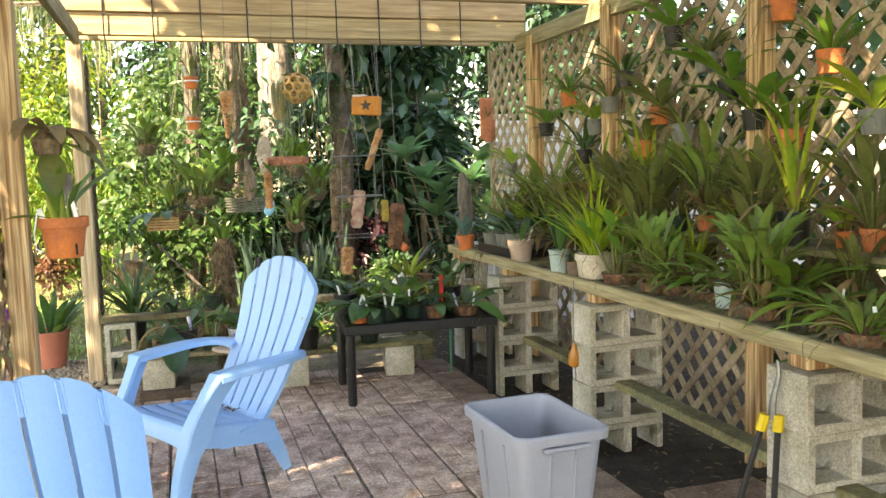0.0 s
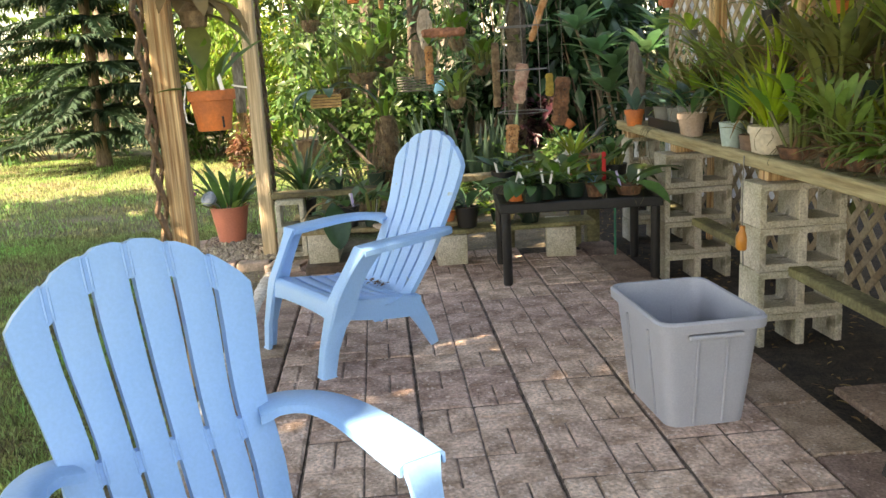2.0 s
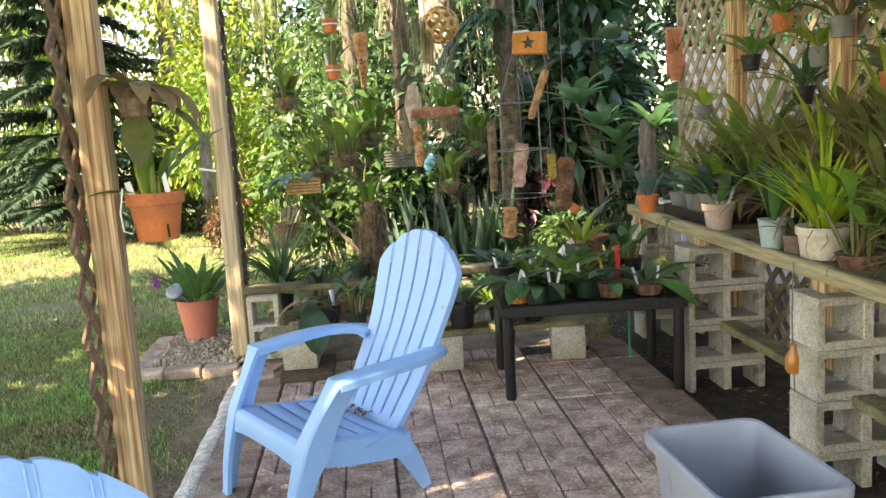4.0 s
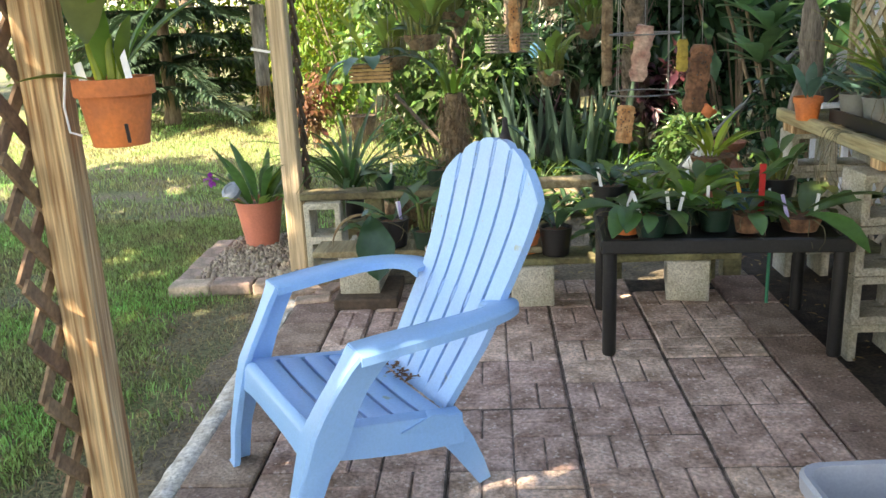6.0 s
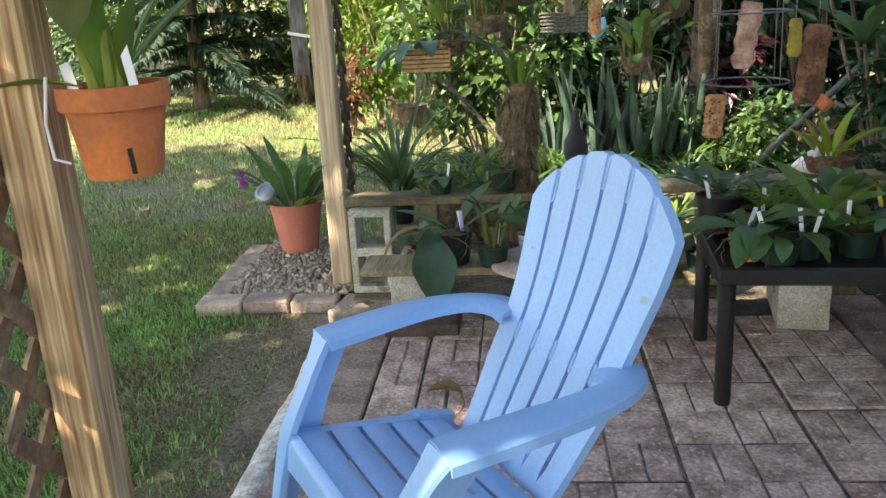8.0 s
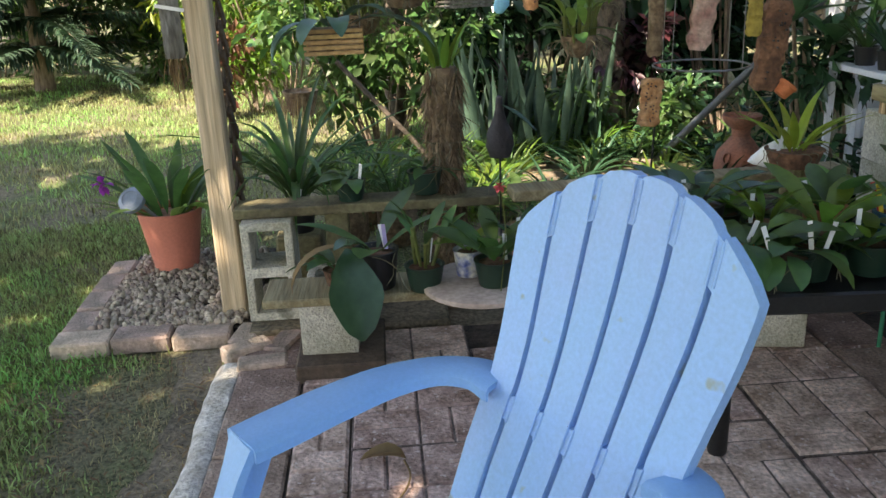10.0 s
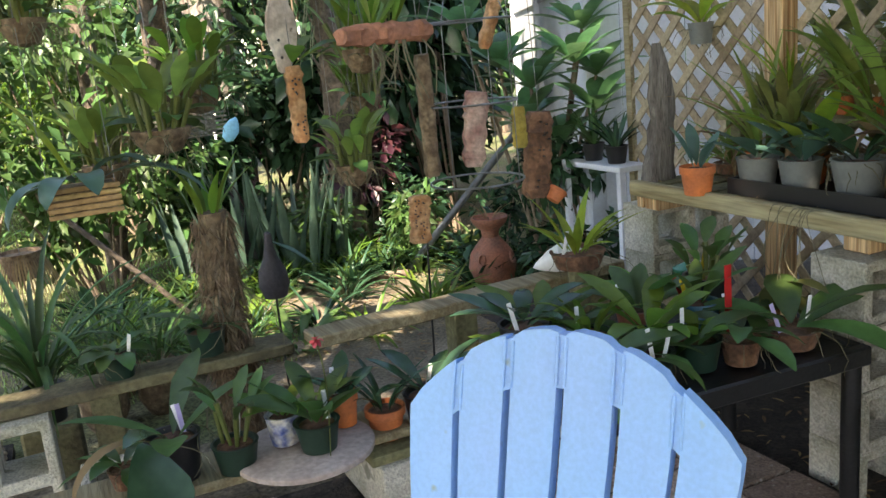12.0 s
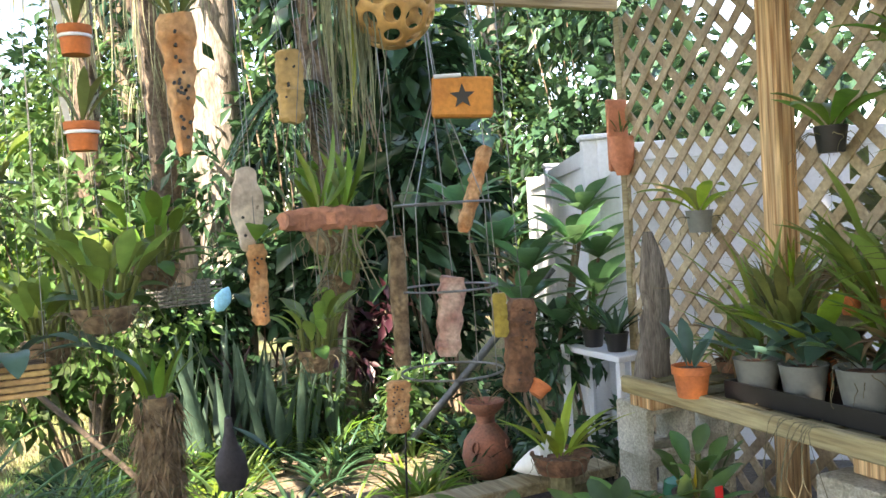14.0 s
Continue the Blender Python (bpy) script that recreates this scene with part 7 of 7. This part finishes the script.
# low plants on the ground behind the rails
for k in range(92):
    g = np.random.default_rng(500 + k)
    x, y = g.uniform(-0.8, 1.85), g.uniform(3.05, 4.5)
    if (0.1 < x < 1.5 and y < 4.1 and k % 3) or k >= 64:
        x, y = (x, g.uniform(4.15, 4.6)) if k < 64 else (g.uniform(-0.5, 1.3), g.uniform(4.0, 4.55))
    th = thing("ground_plant", pose(x, y, -0.06), ("low spreading fern-like plant", "low tuft of arching green leaves", "low broad-leaved garden plant")[k % 3], "garden plant", "low garden plants")
    if k % 3 == 0:
        lv = leaves_strap(26, 0.36, 0.030, 1.0, 1.0, g, 0.05)
    elif k % 3 == 1:
        lv = leaves_strap(30, 0.30, 0.018, 0.8, 1.0, g, 0.05)
    else:
        lv = leaves_broad(22, 0.22, 0.06, 1.0, 0.7, g, 0.06)
    lv.make("foliage", (L_MID, L_DARK, L_MID, L_DARK)[k % 4] if k % 5 else L_BRIGHT, th)
for k, (x, y) in enumerate(((-0.78, 3.05), (-0.62, 2.75), (-0.86, 2.7))):
    g = np.random.default_rng(540 + k)
    th = thing("grassy_clump", pose(x, y, 0.10), "arching clump of narrow pale green leaves in dry roots", "garden plant", "grassy clumps")
    leaves_strap(60, 0.42, 0.014, 0.9, 1.1, g, 0.08, 0.08).make("foliage", (L_BRIGHT, L_MID, L_MID)[k], th)
    bm = lathe(bmesh.new(), [(0.06, -0.16), (0.10, -0.08), (0.10, 0.05), (0.06, 0.10)], 12)
    part("root_ball", bm, FIBRE, th, smooth=True)
for k, (x, y, z) in enumerate(((1.30, 4.25, 0.12), (1.62, 3.75, 0.2), (0.60, 4.75, 0.2), (1.40, 4.5, 0.45), (0.75, 4.5, 0.12))):
    shrub(pose(x, y, -0.05), "low leafy ground shrub", blobs(np.random.default_rng(560 + k), 5, (-0.2, 0.2), (-0.15, 0.15), (0.06, 0.3 + z), 0.13), 420, 0.085, (L_MID, L_DARK)[k % 2], 560 + k)

# shrubs behind the lattice wall
for k, (x, y) in enumerate(((2.6, 1.4), (2.65, 0.45), (2.55, -0.6), (2.65, -1.9), (2.65, -3.3))):
    shrub(pose(x, y, -0.05), "leafy shrub close behind the lattice wall", blobs(np.random.default_rng(700 + k), 9, (-0.4, 0.5), (-0.6, 0.6), (0.3, 2.9), 0.34), 1100, 0.14, (L_OLIVE, L_DARK, L_MID)[k % 3], 700 + k)

# unseen tree added lawn-side; crown keeps sun off the patio but for small gaps
st = thing("shade_tree", pose(-5.6, -5.2, 0), "large unseen tree added beside the patio to shade it", "tree")
trunk_mesh("trunk", st, [(0, 0, -0.1), (0.1, 0.1, 2.2), (0.3, 0.2, 4.6)], 0.26, 0.18, BARK, 9)
gc = np.random.default_rng(99)
cb = []
for i in range(11):
    for j in range(13):
        # thinner towards the garden end, open beyond it
        if (j > 11 and i < 9) or (8 < j < 12 and 4 < i < 9 and (i + j) % 3) or (8 < j < 12 and 5 < i < 8):
            continue
        cb.append(((-3.4 + 0.92 * i + gc.uniform(-0.25, 0.25), -4.2 + 1.0 * j + gc.uniform(-0.25, 0.25), 4.6 + 0.13 * ((5 * i + 3 * j) % 13)), (gc.uniform(0.6, 0.85), gc.uniform(0.6, 0.85), gc.uniform(0.3, 0.5))))
for k in range(9):
    c = Vector(cb[k * 13 + 4][0])
    part("limb", tube(bmesh.new(), smooth_path([(0.2, 0.15, 3.4 + 0.12 * k), Vector((0.2, 0.15, 3.6)) * 0.5 + c * 0.5 + Vector((0, 0, 0.5)), c], 4), 0.10, 8, 0.03), BARK, st, smooth=True)
# extra leaf masses placed to shade chosen spots of patio, chairs and garden
cb += [((4.9 + 0.45 * (k % 4), 6.4 + 0.55 * (k // 4), 4.9 + 0.2 * (k % 3)), (0.6, 0.6, 0.35)) for k in range(8)]
cb += [((3.5 + 0.5 * math.cos(1.6 * k), 4.5 + 0.5 * math.sin(1.6 * k), 4.8 + 0.3 * k), (0.55, 0.55, 0.3)) for k in range(4)]
cb += [((1.6 + 0.45 * math.cos(2.1 * k), 0.2 + 0.45 * math.sin(2.1 * k), 5.0 + 0.4 * k), (0.6, 0.6, 0.3)) for k in range(3)]
cb += [((3.6 + 0.4 * math.cos(2.1 * k), 1.3 + 0.4 * math.sin(2.1 * k), 5.0 + 0.4 * k), (0.55, 0.55, 0.3)) for k in range(3)]
cb += [((1.7 + 0.75 * math.cos(k), 2.3 + 0.75 * math.sin(k), 4.7 + 0.2 * k), (0.75, 0.75, 0.35)) for k in range(7)] + [((1.7, 2.3, 5.6), (0.8, 0.8, 0.5))] * 2
cb += [((2.9 + 0.27 * k, 7.0 + 0.2 * k, 4.8 + 0.25 * (k % 3)), (0.42, 0.42, 0.28)) for k in range(4)]
cb += [((3.0 + 0.6 * math.cos(1.3 * k), 0.4 + 0.6 * math.sin(1.3 * k), 4.8 + 0.2 * k), (0.6, 0.6, 0.35)) for k in range(5)]
# spots whose line to the sun is cleared of leaves, to make sun patches
SUN_GAPS = [(1.78, 3.0, 1.3, 0.30), (-0.18, -0.26, 0, 0.18), (-0.02, -0.36, 0, 0.13), (0.36, -0.75, 0, 0.20), (-0.66, -0.78, 0, 0.15), (-0.40, -0.72, 0, 0.14), (0.40, 1.45, 0, 0.2), (-0.62, 0.72, 0, 0.16)]
SUN_GAPS += [(*(CHAIR_A @ Vector((0.35, 0.24, 0.58))), 0.26), (*(CHAIR_B @ Vector((0.35, 0.40, 0.58))), 0.18), (-1.32, -0.45, 1.35, 0.22), (-1.32, -0.45, 0.75, 0.18)]
leaf_cloud("crown", [c for c, _ in cb], [r for _, r in cb], 42500, 0.27, L_MID, st, seed=98, shell=0.0, aspect=0.55, gaps=[((x + 5.6, y + 5.2, z), tuple(_d), r) for x, y, z, r in SUN_GAPS])

# ---- grass ----
gg = np.random.default_rng(2024)
def grass(name, n, xr, yr, h, bare=0.0, mat=None, label="short patchy green and straw-coloured grass"):
    x = gg.uniform(*xr, n)
    y = gg.uniform(*yr, n)
    keep = np.ones(n, bool)
    nz = np.array([noise.noise((a * 1.3, b * 1.3, 2.0)) + 0.5 * noise.noise((a * 4, b * 4, 5.0)) for a, b in zip(x, y)])
    keep &= nz + gg.uniform(-0.3, 0.3, n) > bare - 0.35 * np.clip((y - 3) / 3, 0, 1) + (0.75 * np.clip((x + 1.82) / 0.5, 0, 1) if 0.03 < h < 0.04 else 0)
    keep &= ~((x > -1.96) & (y > 1.62) & (y < 2.72)) & ~((x > -1.27) & (y < 2.9))
    x, y = x[keep], y[keep]
    n = len(x)
    z = np.array([ground_height(a, b) for a, b in zip(x, y)])
    a = gg.uniform(0, 6.28, n)
    hh = h * gg.uniform(0.5, 1.4, n)
    ln = gg.uniform(0.3, 1.1, n) * hh
    d = np.stack([np.cos(a), np.sin(a), np.zeros(n)], 1)
    s = np.stack([-np.sin(a), np.cos(a), np.zeros(n)], 1) * (0.0028 + 0.002 * gg.random(n))[:, None] * (h / 0.05)
    p = np.stack([x, y, z - 0.005], 1)
    up = np.array([0, 0, 1.0])
    v = np.empty((n, 5, 3))
    v[:, 0], v[:, 1] = p - s, p + s
    mid = p + d * ln[:, None] * 0.35 + up * (hh * 0.65)[:, None]
    v[:, 2], v[:, 3] = mid - s * 0.8, mid + s * 0.8
    v[:, 4] = p + d * ln[:, None] + up * (hh * 0.9)[:, None]
    b = np.arange(n)[:, None] * 5
    f = (b[:, :, None] + np.array([[0, 1, 3], [0, 3, 2], [2, 3, 4]])[None]).reshape(-1, 3)
    me = bpy.data.meshes.new(name)
    me.vertices.add(n * 5)
    me.vertices.foreach_set("co", v.ravel())
    me.loops.add(len(f) * 3)
    me.loops.foreach_set("vertex_index", f.ravel().astype(np.int32))
    me.polygons.add(len(f))
    me.polygons.foreach_set("loop_start", np.arange(0, len(f) * 3, 3, dtype=np.int32))
    me.polygons.foreach_set("loop_total", np.full(len(f), 3, dtype=np.int32))
    me.update(calc_edges=True)
    me.materials.append(mat or GRASS)
    return tagged(new(name, me), label, "grass", kind="stuff")


grass("lawn_grass", 150000, (-4.2, -1.27), (-2.6, 3.4), 0.038, -0.22)
grass("lawn_grass_far", 80000, (-8.5, 0.2), (2.8, 10.5), 0.045, -0.35)
grass("dry_grass", 60000, (-3.6, -1.27), (-2.4, 3.2), 0.022, -0.9, STRAW, "short dry straw lying through the lawn")
grass("lawn_grass_back", 3500, (-0.4, 1.6), (2.95, 4.2), 0.035, -0.05)

# dead leaves and straw on the ground and pavers
lv = Leaves()
for k in range(800):
    x, y = gg.uniform(-2.1, -1.27), gg.uniform(-1.6, 1.6)
    a = gg.uniform(0, 6.28)
    lv.blade((x, y, -0.035), (math.cos(a), math.sin(a), 0.15), gg.uniform(0.02, 0.06), gg.uniform(0.003, 0.014), 0.4, 3)
for k in range(340):
    x, y = gg.uniform(1.06, 1.76), gg.uniform(-2.5, 1.8)
    a = gg.uniform(0, 6.28)
    lv.blade((x, y, -0.022), (math.cos(a), math.sin(a), 0.15), gg.uniform(0.02, 0.06), gg.uniform(0.006, 0.02), 0.4, 3)
for k in range(700):
    x, y = gg.uniform(-0.4, 1.6), gg.uniform(1.7, 4.2)
    a = gg.uniform(0, 6.28)
    lv.blade((x, y, -0.030), (math.cos(a), math.sin(a), 0.15), gg.uniform(0.02, 0.07), gg.uniform(0.006, 0.022), 0.4, 3)
for k in range(420):
    x, y = gg.uniform(1.17, 1.76), gg.uniform(-3.0, 1.65)
    a = gg.uniform(0, 6.28)
    lv.blade((x, y, 0.803), (math.cos(a), math.sin(a), 0.15), gg.uniform(0.02, 0.07), gg.uniform(0.006, 0.02), 0.5, 3)
tagged(lv.make("leaf_litter", L_DRY), "scattered dry straw and leaf litter", "leaf litter", kind="stuff")
th = thing("dead_leaf", pose(-0.72, 0.66, 0.004), "curled brown dead leaf on the pavers", "dead leaf")
lv = Leaves()
lv.blade((-0.06, 0.06, 0.012), (0.9, 0.05, 0.25), 0.13, 0.055, 0.8, 7, 0.5, 0.6)
lv.make("blade", L_DRY, th)
part("stalk", tube(bmesh.new(), smooth_path([(0.06, 0.05, 0.01), (0.075, -0.02, 0.006), (0.05, -0.10, 0.004), (0.0, -0.17, 0.004)], 4), 0.003, 5), L_DRY, th)

# ---- mortar kerb along the patio ----
bm = bmesh.new()
secs = []
for k in range(196):
    y = -5.4 + 0.035 * k
    w0 = 0.022 * noise.noise((0, y * 3, 1)) + 0.010 * noise.noise((0, y * 11, 4))
    w1 = 0.014 * noise.noise((3, y * 4, 1)) + 0.008 * noise.noise((3, y * 14, 1))
    hz = 0.005 * noise.noise((7, y * 4, 1)) + 0.003 * noise.noise((7, y * 15, 1))
    secs.append([(-1.300 + w0, y, -0.10), (-1.294 + w0, y, -0.030 + hz), (-1.276 + w0, y, -0.012 + hz), (-1.245 + w1, y, -0.006 + 1.5 * hz), (-1.216 + w1, y, -0.004), (-1.206, y, -0.010), (-1.206, y, -0.10)])
loft(bm, secs)
tagged(part("mortar_kerb", bm, MORTAR, smooth=True), "rough pale mortar kerb along the patio edge", "kerb", kind="structure")

# ---- pavers, each cast with eight bricks in relief ----
def paver_mesh(seed):
    g = np.random.default_rng(seed)
    bm = bmesh.new()
    h = S / 2 - 0.0018
    box(bm, (-h, -h, -0.05), (h, h, -0.007))
    q = S / 2 - 0.004
    cells = []
    for cx, cy, flat in ((-1, -1, True), (1, -1, False), (-1, 1, False), (1, 1, True)):
        for t in (-1, 1):
            x0, y0 = cx * q / 2, cy * q / 2
            if flat:
                cells.append((x0, y0 + t * q / 4, q / 2, q / 4))
            else:
                cells.append((x0 + t * q / 4, y0, q / 4, q / 2))
    for x, y, a, b in cells:
        z = g.uniform(-0.0015, 0.0012)
        e, i = 0.0032, 0.0085
        lo = [(x - a + e, y - b + e), (x + a - e, y - b + e), (x + a - e, y + b - e), (x - a + e, y + b - e)]
        up = [(x - a + i * g.uniform(0.6, 1.3), y - b + i * g.uniform(0.6, 1.3)), (x + a - i * g.uniform(0.6, 1.3), y - b + i * g.uniform(0.6, 1.3)), (x + a - i * g.uniform(0.6, 1.3), y + b - i * g.uniform(0.6, 1.3)), (x - a + i * g.uniform(0.6, 1.3), y + b - i * g.uniform(0.6, 1.3))]
        A = [bm.verts.new((*p, -0.0068)) for p in lo]
        B = [bm.verts.new((*p, z)) for p in up]
        bm.faces.new(B)
        for k in range(4):
            bm.faces.new((A[k], A[(k + 1) % 4], B[(k + 1) % 4], B[k]))
    me = bpy.data.meshes.new("paver")
    bmesh.ops.recalc_face_normals(bm, faces=bm.faces)
    for f in bm.faces:
        f.material_index = 1 if max(v.co.z for v in f.verts) < -0.0065 else 0
    bm.to_mesh(me)
    bm.free()
    me.materials.append(PAVER)
    me.materials.append(GROOVE)
    return me


PAVERS = [paver_mesh(k) for k in range(6)]
def plain_mesh(w, d):
    me = bpy.data.meshes.new("edge_paver")
    bm = boxed((-w / 2 + 0.003, -d / 2 + 0.003, -0.05), (w / 2 - 0.003, d / 2 - 0.003, 0.0), None, 0.006)
    bm.to_mesh(me)
    bm.free()
    me.materials.append(REDPAVER)
    return me


RIGHT_ME, LEFT_ME = plain_mesh(0.232, S), plain_mesh(0.225, 0.272)
for i in range(-2, 2):
    off = 0.5 * S if i % 2 else 0.0
    for j in range(-14, 4):
        y = (j + 0.5) * S - off
        if y - S / 2 < -5.7:
            continue
        if y + S / 2 > 1.64:
            continue
        ob = new("paver", PAVERS[(i * 5 + j * 3) % 6])
        ob.parent = patio
        ob.matrix_world = pose((i + 0.5) * S, y, random.uniform(-0.002, 0.002), random.uniform(-0.35, 0.35), random.uniform(-0.35, 0.35), 90 * ((i + 2 * j) % 4) + random.uniform(-0.4, 0.4))
for j in range(-14, 4):
    ob = new("edge_paver", RIGHT_ME)
    ob.parent = patio
    ob.matrix_world = pose(2 * S + 0.118, (j + 0.5) * S, random.uniform(-0.003, 0.0), random.uniform(-0.5, 0.5), random.uniform(-0.6, 0.6), random.uniform(-0.6, 0.6))
for j in range(-20, 6):
    ob = new("edge_paver", LEFT_ME)
    ob.parent = patio
    ob.matrix_world = pose(-2 * S - 0.284, (j + 0.5) * 0.272, random.uniform(-0.004, 0.0), random.uniform(-0.6, 0.6), 0, random.uniform(-1, 1))
HALF_ME = []
for sd in range(3):
    g = np.random.default_rng(900 + sd)
    bm = boxed((-0.080, -S / 2 + 0.003, -0.05), (0.080, S / 2 - 0.003, -0.007))
    for x0, x1, y0, y1 in ((-0.077, 0.077, -0.198, -0.104), (-0.077, 0.077, -0.098, -0.004), (-0.077, -0.003, 0.004, 0.198), (0.003, 0.077, 0.004, 0.198)):
        z = g.uniform(-0.0015, 0.0012)
        A = [bm.verts.new((x, y, -0.0068)) for x, y in ((x0, y0), (x1, y0), (x1, y1), (x0, y1))]
        B = [bm.verts.new((x, y, z)) for x, y in ((x0 + 0.006, y0 + 0.006), (x1 - 0.006, y0 + 0.006), (x1 - 0.006, y1 - 0.006), (x0 + 0.006, y1 - 0.006))]
        bm.faces.new(B)
        for k in range(4):
            bm.faces.new((A[k], A[(k + 1) % 4], B[(k + 1) % 4], B[k]))
    bmesh.ops.recalc_face_normals(bm, faces=bm.faces)
    me = bpy.data.meshes.new("half_paver")
    bm.to_mesh(me)
    bm.free()
    me.materials.append(PAVER)
    HALF_ME.append(me)
for j in range(-14, 4):
    ob = new("half_paver", HALF_ME[j % 3])
    ob.parent = patio
    ob.matrix_world = pose(-2 * S - 0.085, (j + 0.5) * S - 0.2, random.uniform(-0.002, 0.001), 0, 0, 180 * (j % 2) + random.uniform(-0.4, 0.4))
